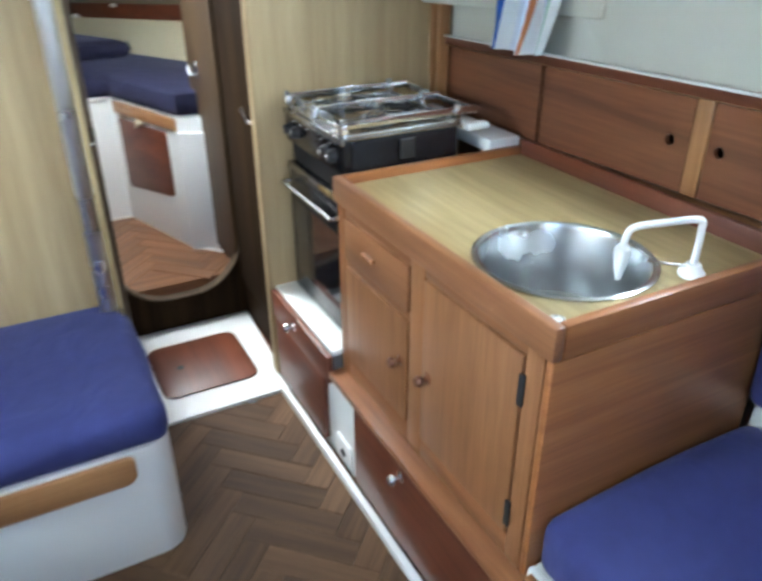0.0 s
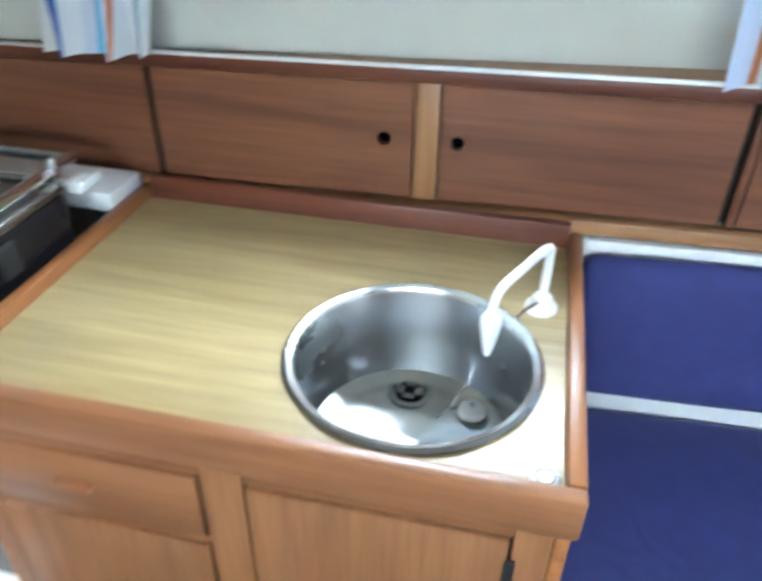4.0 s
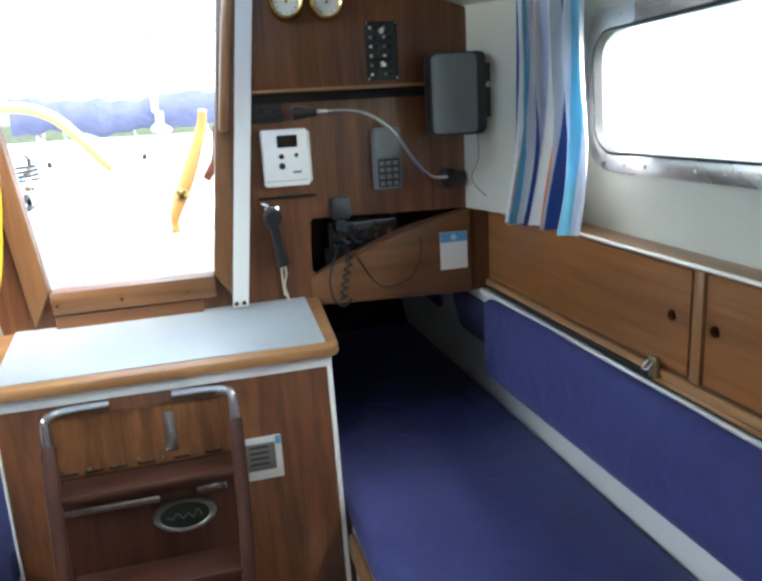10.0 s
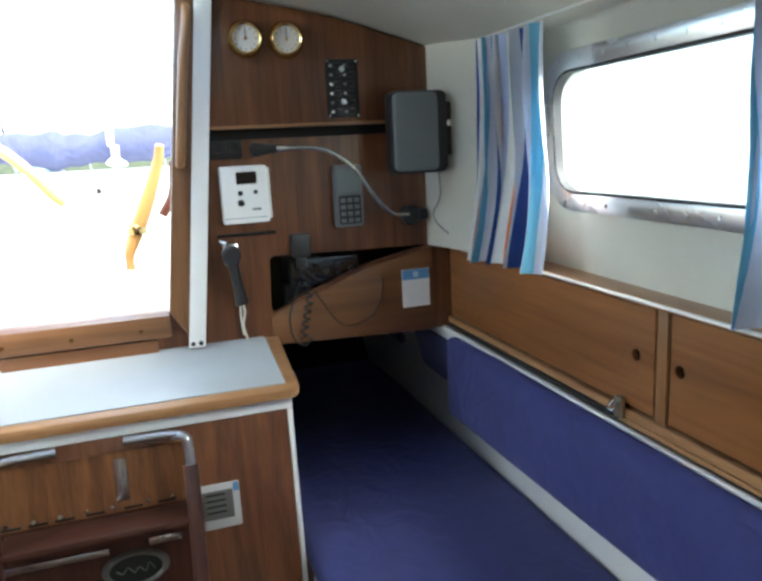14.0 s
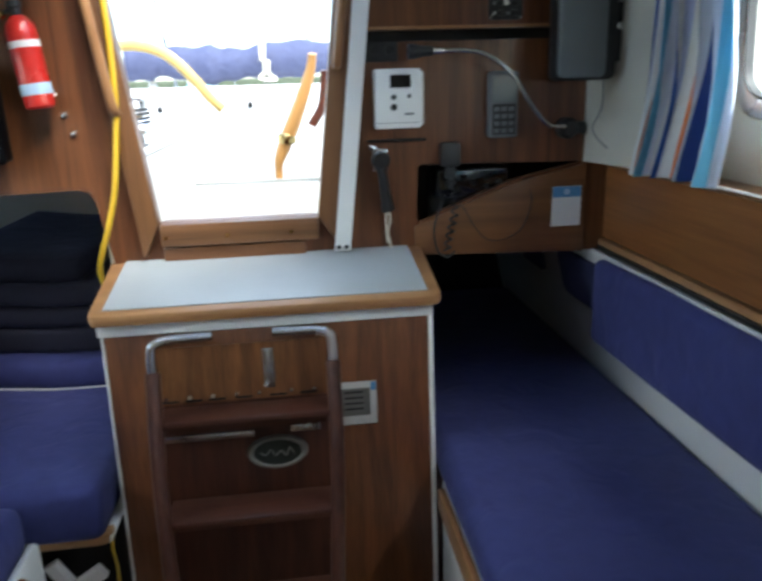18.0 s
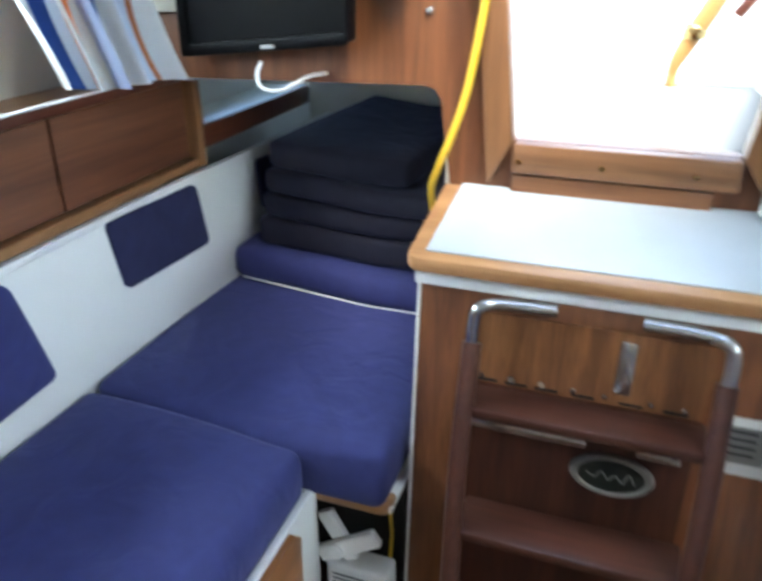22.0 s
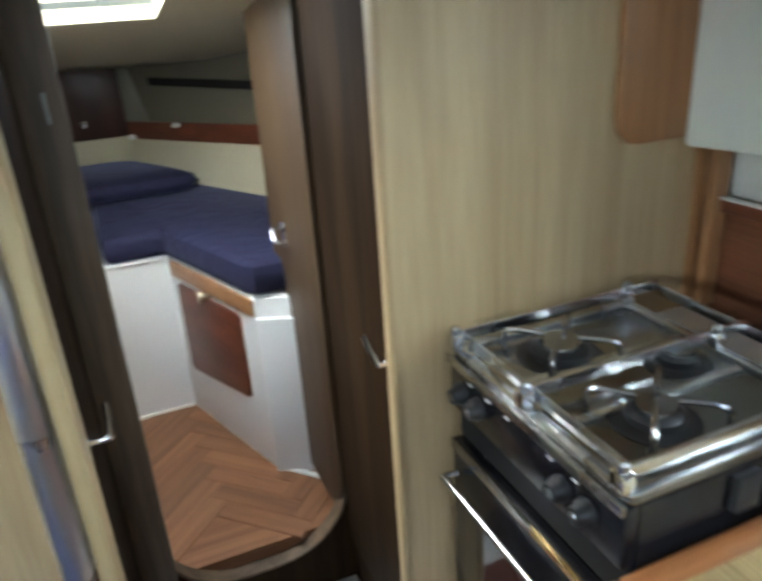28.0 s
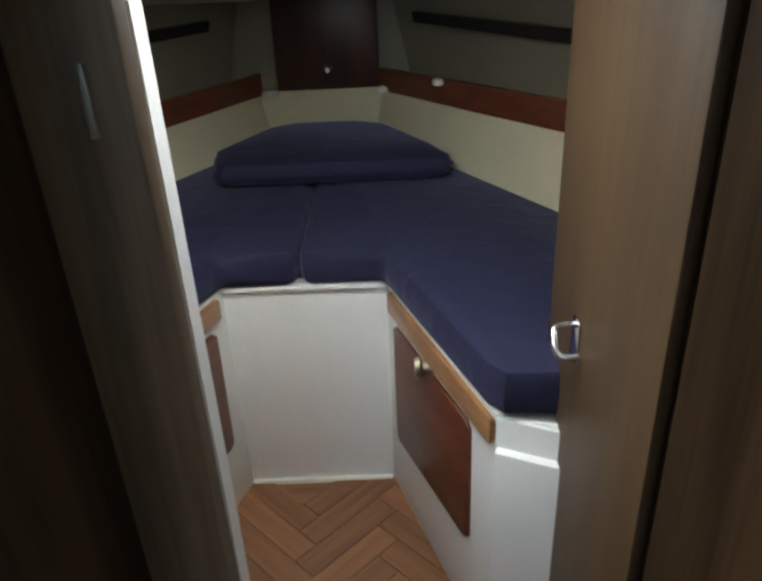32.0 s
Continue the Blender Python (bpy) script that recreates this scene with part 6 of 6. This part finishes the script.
tube("cable", [(0.715, -0.18, 1.23), (0.716, -0.16, 1.205), (0.70, -0.15, 1.18), (0.665, -0.17, 1.174), (0.63, -0.23, 1.195), (0.60, -0.272, 1.2)], 0.0045, WHITE, tv, "white aerial cable", sides=8)

fe = thing("fire_extinguisher", (0.45, -0.235, 1.39), "small red fire extinguisher on its bracket", "fire extinguisher")


def fe_put(bm_name, prof, mat, label="", n=28):
    ob = lathe(bm_name, (0.42, -0.232, 1.402), "z", prof, mat, fe, label, n=n)
    ob.rotation_euler = (0, radians(6), 0)
    return ob


fe_put("cylinder", [(0.0, 0.0), (0.030, 0.0), (0.037, 0.006), (0.038, 0.02), (0.038, 0.185), (0.034, 0.205), (0.022, 0.222), (0.015, 0.228), (0.0, 0.228)], RED)
fe_put("band", [(0.0385, 0.035), (0.0387, 0.036), (0.0387, 0.062), (0.0385, 0.063)], PALE_BLUE, "pale blue label band")
fe_put("band", [(0.0385, 0.15), (0.0388, 0.151), (0.0388, 0.166), (0.0385, 0.167)], WHITE, "pale strap")
fe_put("valve", [(0.014, 0.2285), (0.014, 0.245), (0.018, 0.248), (0.018, 0.262), (0.0, 0.264)], BLACK)
tube("strap_clip", [(0.395, AFT + 0.004, 1.44), (0.40, -0.225, 1.43), (0.425, -0.2, 1.425)], 0.004, WHITE, fe, sides=8)
lv = box("lever", (0.458, -0.245, 1.638), (0.535, -0.22, 1.646), BLACK, fe, bevel=0.003)
lathe("gauge", (0.478, -0.205, 1.632), "y", [(0.0, 0.008), (0.011, 0.008), (0.012, -0.012)], BRASS, fe, n=16)
for x, z in ((0.382, 1.385), (0.366, 1.335)):
    b = thing("bolt", (x, AFT, z), "domed steel bolt head in the bulkhead", "bolt", "bulkhead bolts")
    lathe("head", (x, A0, z), "y", [(0.0, 0.009), (0.006, 0.007), (0.009, 0.002), (0.010, 0.0)], STEEL, b, n=16)
yh = thing("yellow_hose", (0.25, AFT, 0.2), "yellow electric cable hanging beside the companionway", "cable")
tube("cable", [(0.232, -0.3, 2.02), (0.236, -0.245, 1.92), (0.236, -0.24, 1.75), (0.232, -0.24, 1.568), (0.236, -0.238, 1.42), (0.248, -0.238, 1.313), (0.27, -0.238, 1.18), (0.30, -0.238, 1.08), (0.325, -0.25, 1.02), (0.352, -0.29, 0.95), (0.356, -0.34, 0.86), (0.35, -0.36, 0.72)], 0.0082, YELLOW, yh, sides=12)
tube("lower_run", [(0.3355, 0.02, 0.30), (0.337, 0.03, 0.25), (0.336, 0.02, 0.18), (0.338, 0.025, 0.11), (0.345, 0.022, 0.06)], 0.0045, YELLOW, yh, sides=8)

fb = thing("fire_blanket", (-0.215, FORE - 0.03, 1.394), "red fire blanket case with a pale blue label", "fire blanket")
box("case", (-0.285, FORE - 0.045, 1.394), (-0.112, FORE - 0.0205, 1.62), RED, fb, bevel=0.006)
box("band", (-0.283, FORE - 0.0455, 1.447), (-0.114, FORE - 0.0448, 1.475), PAPER, fb, "pale printed band", bevel=0)
box("label_patch", (-0.185, FORE - 0.0462, 1.412), (-0.122, FORE - 0.0456, 1.432), PALE_BLUE, fb, "pale blue label", bevel=0)

# ---------------------------------------------------------------- in the niche under the quarter seat
ht = thing("fan_heater", (0.38, 0.05, 0.0), "white fan heater standing in the niche", "heater")
box("body", (0.318, 0.03, 0.012), (0.478, 0.10, 0.118), WHITE, ht, bevel=0.012, seg=3)
for k in range(5):
    box("grille_bar", (0.335, 0.1005, 0.03 + 0.014 * k), (0.46, 0.103, 0.036 + 0.014 * k), GREY, ht, bevel=0.001)
for x in (0.335, 0.435):
    lathe("foot", (x, 0.06, 0.0), "z", [(0.01, 0.0), (0.01, 0.012), (0.0, 0.012)], RUBBER, ht, n=10)
tube("lead", [(0.445, 0.105, 0.04), (0.455, 0.14, 0.004), (0.44, 0.19, 0.005), (0.40, 0.22, 0.005), (0.375, 0.18, 0.005), (0.40, 0.12, 0.005), (0.42, 0.105, 0.02)], 0.004, WHITE, ht, "white flex", sides=8)
wf = thing("white_fan", (0.41, 0.06, 0.1), "white plastic fan bracket lying on the heater", "fan")


def fan_arm(a, b, w):
    av, bv = Vector(a), Vector(b)
    d = (bv - av).normalized()
    up = Vector((0, 1, 0)).cross(d)
    bm = bmesh.new()
    ends = []
    for q in (av, bv):
        ends.append([bm.verts.new(q + up * u + Vector((0, t, 0))) for u, t in ((-w, -0.012), (w, -0.012), (w, 0.012), (-w, 0.012))])
    for k in range(4):
        bm.faces.new((ends[0][k], ends[0][(k + 1) % 4], ends[1][(k + 1) % 4], ends[1][k]))
    bm.faces.new(ends[0])
    bm.faces.new(ends[1])
    bmesh.ops.bevel(bm, geom=bm.edges[:], offset=0.004, segments=2, affect="EDGES")
    part("arm", bm, WHITE, wf)


fan_arm((0.487, 0.072, 0.25), (0.415, 0.072, 0.125), 0.020)
fan_arm((0.345, 0.098, 0.235), (0.49, 0.098, 0.14), 0.021)
lathe("hub", (0.445, 0.108, 0.175), "y", [(0.02, 0.0), (0.02, 0.012), (0.012, 0.018), (0.0, 0.018)], WHITE, wf, n=18)

# ---------------------------------------------------------------- curtains
def curtain(side, aft, fore, z0, z1, seed, folds, label, flare=0.0, phase=0.0, rake=0.0, repeat=0.32, over=0.0):
    """A gathered striped curtain hanging straight down between two ends, each (y, distance off the centreline)."""
    (y0, xa), (y1, xb) = aft, fore
    bm = bmesh.new()
    uv = bm.loops.layers.uv.new("cloth")
    nu, nv, rnd = folds * 9, 16, random.Random(seed)
    ph = [rnd.uniform(-0.5, 0.5) for _ in range(nu + 1)]
    sheets = []
    for off in (0.0, 0.0016):
        grid = []
        for j in range(nv + 1):
            v = j / nv
            row = []
            for i in range(nu + 1):
                u = i / nu
                z = z0 + (z1 - z0) * v
                y = rake * v + y0 + (y1 - y0) * (u + flare * (1 - v) ** 2 * (u - 0.5)) + 0.009 * math.sin(5 * v + seed + 3 * u)
                deep = 0.027 * (0.7 + 0.45 * (1 - v))
                wave = math.sin(2 * math.pi * folds * u + 0.8 * math.sin(5 * v + seed) + 0.9 * math.sin(9 * u + seed) + 0.5 * math.sin(17 * u + 2 * seed)) * (0.75 + 0.35 * math.sin(13 * u + seed))
                y += 0.30 * (abs(y1 - y0) / folds) * math.cos(2 * math.pi * folds * u + 0.9 * math.sin(4 * v + seed) + 1.3 * math.sin(9 * u + seed)) * (0.6 + 0.4 * math.sin(8 * u + 2.6 * seed))
                x = xa + (xb - xa) * u - deep * wave - off - over * max(0.0, 1 - 2.2 * v) ** 1.5
                row.append(bm.verts.new((side * x, y, z + 0.004 * math.sin(6 * u + seed) * (1 - v))))
            grid.append(row)
        sheets.append(grid)
        for j in range(nv):
            for i in range(nu):
                f = bm.faces.new((grid[j][i], grid[j][i + 1], grid[j + 1][i + 1], grid[j + 1][i]))
                for lp, (a, b) in zip(f.loops, ((i, j), (i + 1, j), (i + 1, j + 1), (i, j + 1))):
                    lp[uv].uv = (phase + 1.35 * max(y1 - y0, 0.22) * (a / nu) / repeat, b / nv)
    ob = part("curtain", bm, CURTAIN, angle=80)
    return tagged(ob, label, "curtain", "window curtains")


setting(facing("cabin_corner_forward", (1.15, 2.0), (0.985, 2.584), STOP + 0.088, 1.82, LINER, None, 0.0, 0.03, bevel=0.008), "cream lined panel of the coachroof beside the forward bulkhead", "wall")
setting(facing("cabin_skirting_forward", (1.18, 1.95), (1.10, 2.584), 1.07, STOP + 0.12, LINER, None, 0.0, 0.025, bevel=0.004), "cream strip under the lining beside the forward bulkhead", "wall")
setting(box("bulkhead_edge", (1.045, FORE - 0.036, 0.90), (1.0835, FORE - 0.0205, 1.20), TRIM_Z, bevel=0.003), "teak edge post of the forward bulkhead beside the lockers", "trim")
STRIPES = "gathered striped curtain in white, blue and orange"
curtain(1, (-0.205, 1.0), (0.01, 1.13), 1.174, 1.72, 1, 4, STRIPES, 0.0, 0.66, 0.13, 0.27, over=0.05)
curtain(1, (0.83, 1.115), (1.15, 1.115), 1.132, 1.72, 2, 5, STRIPES, 0.16, 0.66, 0.0, 0.365, over=0.075)
curtain(1, (2.07, 1.085), (2.235, 1.03), 1.118, 1.72, 3, 3, STRIPES, 0.1, 0.42, over=0.04)
curtain(-1, (0.04, 1.105), (0.335, 1.125), 1.204, 1.765, 4, 5, STRIPES, 0.12, 0.55, 0.0, 0.27, over=0.03)
curtain(-1, (0.92, 1.12), (1.24, 1.12), 1.208, 1.765, 6, 5, STRIPES, 0.08, 0.86)
for s, z, x in ((1, 1.725, 1.115), (-1, 1.77, 1.115)):
    rod = thing("curtain_wire", (s * x, 0.9, z), "thin white curtain wire along the cabin side", "curtain wire")
    tube("wire", [(s * x, 0.02, z), (s * x, 1.2, z), (s * (x - 0.085), 2.3, z)], 0.003, WHITE, rod, sides=6, n=2)

# ---------------------------------------------------------------- the cockpit and the harbour behind it
ck_m = setting(thing("cockpit", (0, -1.2, 0.5)), "white moulded cockpit well and seats", "cockpit")
box("well_floor", (-0.528, -2.0, 0.58), (0.298, AFT - 0.062, 0.61), GREY, ck_m)
box("seat_starboard", (0.3, -2.0, 1.223), (1.3, AFT - 0.03, 1.25), GRP, ck_m)
box("seat_port", (-1.3, -2.0, 1.223), (-0.53, AFT - 0.03, 1.25), GRP, ck_m)
box("well_side", (-0.55, -2.0, 0.97), (-0.53, AFT - 0.03, 1.222), GRP, ck_m)
box("well_side", (0.3, -2.0, 0.61), (0.318, -1.63, 1.222), GRP, ck_m)
box("aft_wall", (-1.3, -2.04, 0.58), (1.3, -2.001, 1.46), GRP, ck_m, bevel=0.01)
box("stern_deck", (-1.3, -2.6, 1.44), (1.3, -2.041, 1.465), GRP, ck_m, bevel=0.006)
box("coaming", (1.2, -2.0, 1.251), (1.3, AFT - 0.03, 1.47), GRP, ck_m, bevel=0.015)
box("coaming", (-1.3, -2.0, 1.251), (-1.2, AFT - 0.03, 1.47), GRP, ck_m, bevel=0.015)
for k in range(9):
    box("grating_slat", (-0.47 + 0.086 * k, -1.95, 0.612), (-0.41 + 0.086 * k, -0.6, 0.63), GRP_WARM, ck_m, bevel=0.003)
hc = thing("stern_hatch", (0, -1.99, 1.2), "white stern locker lid with dark catches", "locker lid")
plate("lid", "y", -1.9995, -1.985, rounded(-0.55, 0.98, 0.5, 1.38, 0.04), GRP, hc, bevel=0.006)
for x, z in ((0.43, 1.36), (-0.02, 1.37)):
    box("catch", (x - 0.012, -1.984, z - 0.014), (x + 0.012, -1.972, z + 0.014), BLACK, hc)
jc = thing("jamming_cleat", (0.3, -1.0, 1.25), "black jamming cleat with a rope on the cockpit seat", "cleat")
tube("horn", [(0.335, -0.86, 1.262), (0.325, -0.87, 1.285), (0.32, -0.9, 1.30), (0.325, -0.95, 1.27)], 0.010, BLACK, jc, sides=8)
box("base", (0.305, -0.97, 1.251), (0.345, -0.84, 1.262), BLACK, jc)
canv = thing("rolled_sail_cover", (0, -2.25, 1.47), "rolled blue canvas cover lashed across the stern", "canvas cover")
tube("roll", [(0.62, -2.2, 1.60), (0.45, -2.23, 1.60), (0.2, -2.25, 1.578), (0.0, -2.25, 1.582), (-0.3, -2.25, 1.60), (-0.7, -2.25, 1.61), (-0.95, -2.22, 1.62)], lambda t: 0.088 + 0.010 * math.sin(23 * t) + 0.007 * math.sin(57 * t + 1), CANVAS, canv, sides=16, n=10)
tube("tie", [(-0.105 + 0.02 * math.cos(a * 0.2), -2.25 + 0.1 * math.cos(a), 1.587 + 0.104 * math.sin(a)) for a in [k * 0.45 for k in range(29)]], 0.010, ROPE, canv, "pale rope lashing", sides=8, n=3)
tube("tie_end", [(-0.1, -2.15, 1.60), (-0.12, -2.12, 1.55), (-0.07, -2.1, 1.50), (-0.16, -2.1, 1.49), (-0.11, -2.12, 1.53)], 0.008, ROPE, canv, "pale rope lashing", sides=8)
for x in (-0.8, 0.5):
    box("support", (x - 0.02, -2.27, 1.466), (x + 0.02, -2.23, 1.52), STEEL, canv)
wi = thing("sheet_winch", (0.45, -1.85, 1.25), "chromed sheet winch with a turned rope", "winch")
lathe("drum", (0.50, -1.8, 1.251), "z", [(0.06, 0.0), (0.06, 0.03), (0.045, 0.06), (0.042, 0.12), (0.055, 0.15), (0.055, 0.165), (0.02, 0.17), (0.0, 0.17)], CHROME, wi, n=24)
tube("rope_turns", [(0.50 + 0.05 * math.cos(k * 0.7), -1.8 + 0.05 * math.sin(k * 0.7), 1.30 + 0.0022 * k) for k in range(32)], 0.006, RUBBER, wi, sides=8, n=2)
ti = thing("tiller", (-0.2, -1.6, 1.0), "varnished orange-brown wooden tiller over the cockpit", "tiller")
tube("shaft", [(-0.315, -0.98, 1.56), (-0.30, -1.0, 1.49), (-0.245, -1.02, 1.35), (-0.195, -1.04, 1.24), (-0.165, -1.045, 1.17), (-0.16, -1.05, 1.13), (-0.16, -1.05, 1.10)], lambda t: 0.016 + 0.012 * math.sin(math.pi * min(1, t * 1.2)) ** 2, ORANGE, ti, sides=12)
lathe("collar", (-0.2, -1.04, 1.235), "z", [(0.033, 0.0), (0.036, 0.01), (0.036, 0.03), (0.03, 0.04), (0.0, 0.04)], BRASS, ti, n=14)
tube("fork", [(-0.36, -1.0, 1.50), (-0.345, -1.02, 1.38), (-0.30, -1.03, 1.30)], 0.018, MAHOGANY, ti, sides=10)
yt = thing("yellow_tube", (0.15, -0.95, 1.4), "yellow plastic tube bent across the cockpit", "tube")
tube("tube", [(0.42, -1.0, 1.60), (0.30, -0.95, 1.60), (0.2, -0.92, 1.565), (0.118, -0.9, 1.488), (0.06, -0.9, 1.415), (0.02, -0.9, 1.375)], 0.019, WASHED_YELLOW, yt, sides=12)
tube("tail", [(0.42, -1.0, 1.60), (0.52, -1.1, 1.5), (0.56, -1.2, 1.262)], 0.019, WASHED_YELLOW, yt, sides=12)
bs = thing("backstay", (0.40, -2.4, 1.46), "steel wire backstay at the stern", "rigging wire")
tube("wire", [(0.40, -2.4, 1.466), (0.5, -2.1, 2.4), (0.75, -1.4, 4.6)], 0.008, STEEL, bs, sides=8, n=2)
gr = thing("stern_rail", (0, -2.5, 1.46), "white stern rail with upright stanchions", "rail")
for x in (-0.9, -0.35, 0.2, 0.75):
    lathe("stanchion", (x, -2.52, 1.466), "z", [(0.018, 0.0), (0.0125, 0.02), (0.0125, 0.56), (0.0, 0.56)], STEEL, gr, n=10)
tube("top_rail", [(-1.2, -2.5, 2.03), (0, -2.52, 2.03), (1.2, -2.5, 2.03)], 0.0125, STEEL, gr, sides=10, n=4)

water = setting(part("water", box_bm((-900, -900, -0.45), (900, 900, -0.4), 0), WATER), "calm grey-green harbour water reaching the horizon", "water")
GRASS = plain("bank_grass", (0.10, 0.12, 0.075), 0.9, vary=0.4, grain=8, bump=0.6)
setting(part("ground", box_bm((-12, -60, -0.4), (16, -24, 1.9), 0.2), GRASS), "low grassy bank across the harbour", "bank")
PALE_HULL = plain("white_topsides", (0.78, 0.79, 0.80), 0.25, vary=0.04)


def moored_yacht(x, y, length, cover, lights=3, label="white moored yacht with a bare mast and a folded sail cover"):
    yt0 = thing("moored_yacht", (x, y, -0.4), label, "yacht", "moored yachts")
    h = length / 2
    bm = bmesh.new()
    rows = []
    for k in range(9):
        u = k / 8
        w = 1.25 * math.sin(math.pi * (0.14 + 0.86 * (1 - u) * 0.6 + 0.0)) * (1 - u ** 3)
        w = max(w, 0.02)
        sheer = 0.95 + 0.35 * u * u
        yy = y - h + length * u
        rows.append([bm.verts.new(c) for c in ((x - w * 0.6, yy, -0.45), (x - w, yy, sheer - 0.4), (x + w, yy, sheer - 0.4), (x + w * 0.6, yy, -0.45))])
    for a, b in zip(rows, rows[1:]):
        for k in range(4):
            bm.faces.new((a[k], a[(k + 1) % 4], b[(k + 1) % 4], b[k]))
    bm.faces.new(rows[0])
    bm.faces.new(rows[-1])
    part("hull", bm, PALE_HULL, yt0)
    box("cabin", (x - 0.7, y - 0.2 * h, 0.5), (x + 0.7, y + 0.45 * h, 1.0), PALE_HULL, yt0, bevel=0.08)
    for k in range(lights):
        for s in (-1, 1):
            box("port_light", (x + s * 0.7, y - 0.12 * h + 0.16 * h * k, 0.66), (x + s * 0.712, y - 0.02 * h + 0.16 * h * k, 0.84), GLOSS_BLACK, yt0, bevel=0.003)
    lathe("mast", (x, y + 0.2 * h, 1.0), "z", [(0.07, 0.0), (0.06, 8.0), (0.0, 8.0)], ALLOY, yt0, n=10)
    tube("boom", [(x, y + 0.2 * h, 1.5), (x, y - 0.8 * h, 1.55)], 0.13, cover, yt0, "folded sail cover on the boom", sides=10, n=2)
    for s in (-1, 1):
        tube("shroud", [(x + s * 0.9, y + 0.15 * h, 0.7), (x, y + 0.2 * h, 8.8)], 0.012, STEEL, yt0, sides=6, n=2)
        tube("guard_wire", [(x + s * 1.0, y - h, 1.2), (x + s * 1.1, y, 1.25), (x + s * 0.4, y + 0.85 * h, 1.4)], 0.012, STEEL, yt0, sides=6)
    return yt0


COVER_PALE = plain("pale_blue_cover", (0.30, 0.48, 0.75), 0.7, vary=0.15, bump=0.3)
COVER_WHITE = plain("white_cover", (0.7, 0.72, 0.72), 0.7, vary=0.1, bump=0.3)
COVER_GREEN = plain("sea_green_cover", (0.25, 0.50, 0.48), 0.7, vary=0.15, bump=0.3)
moored_yacht(7.0, 0.4, 8.0, COVER_PALE, 0)
moored_yacht(-14.0, -3.0, 8.5, COVER_WHITE, 0)
moored_yacht(1.6, -13.0, 8.5, COVER_GREEN)
moored_yacht(-2.6, -15.0, 9.0, COVER_PALE)
moored_yacht(5.5, -16.0, 9.0, COVER_PALE)

# ---------------------------------------------------------------- herringbone strips, cabin sole and forepeak
def strip_mesh(name, length, width, material):
    me = bpy.data.meshes.new(name)
    bm = box_bm((-length / 2 + 0.0006, -width / 2 + 0.0006, -0.0118), (length / 2 - 0.0006, width / 2 - 0.0006, 0.0), 0)
    top = [e for e in bm.edges if all(v.co.z > -0.001 for v in e.verts)]
    bmesh.ops.bevel(bm, geom=top, offset=0.0012, segments=1, affect="EDGES")
    bm.to_mesh(me)
    bm.free()
    me.materials.append(material)
    return me


def herringbone(parent, me, length, width, z, origin, inside):
    c45 = math.sqrt(0.5)
    for k in range(-40, 41):
        for m in range(-8, 9):
            for upright in (0, 1):
                u0, v0 = k * width + m * length, k * width - m * length
                if upright:
                    u, v, turn = u0 + length + width / 2, v0 + width - length / 2, math.pi / 2
                else:
                    u, v, turn = u0 + length / 2, v0 + width / 2, 0.0
                x, y = origin[0] + c45 * (u - v), origin[1] + c45 * (u + v)
                if inside(x, y):
                    ob = new("plank", me)
                    ob.parent = parent
                    ob.matrix_parent_inverse = parent.matrix_world.inverted()
                    ob.matrix_world = Matrix.Translation((x, y, z)) @ Matrix.Rotation(turn + math.pi / 4, 4, "Z")


bpy.context.view_layer.update()
herringbone(floor, strip_mesh("plank", 0.30, 0.075, PARQUET), 0.30, 0.075, 0.0, (-0.05, 0.0), lambda x, y: -0.66 < x < 0.56 and 0.06 < y < 2.62)
herringbone(bpy.data.objects["floor_forepeak"], strip_mesh("plank", 0.25, 0.06, PARQUET_WARM), 0.25, 0.06, VF, (0.02, 3.2), lambda x, y: 3.07 < y < 3.74 and abs(x - 0.02) < 0.46)

# the whole forepeak stands as one block ahead of the passage
for ob in FOREPEAK:
    ob.matrix_basis = Matrix.Translation((0.2224, 3.1226, 0.7784)) @ Matrix.Scale(1.06, 4) @ Matrix.Translation((-0.2, -3.0, -0.8)) @ ob.matrix_basis
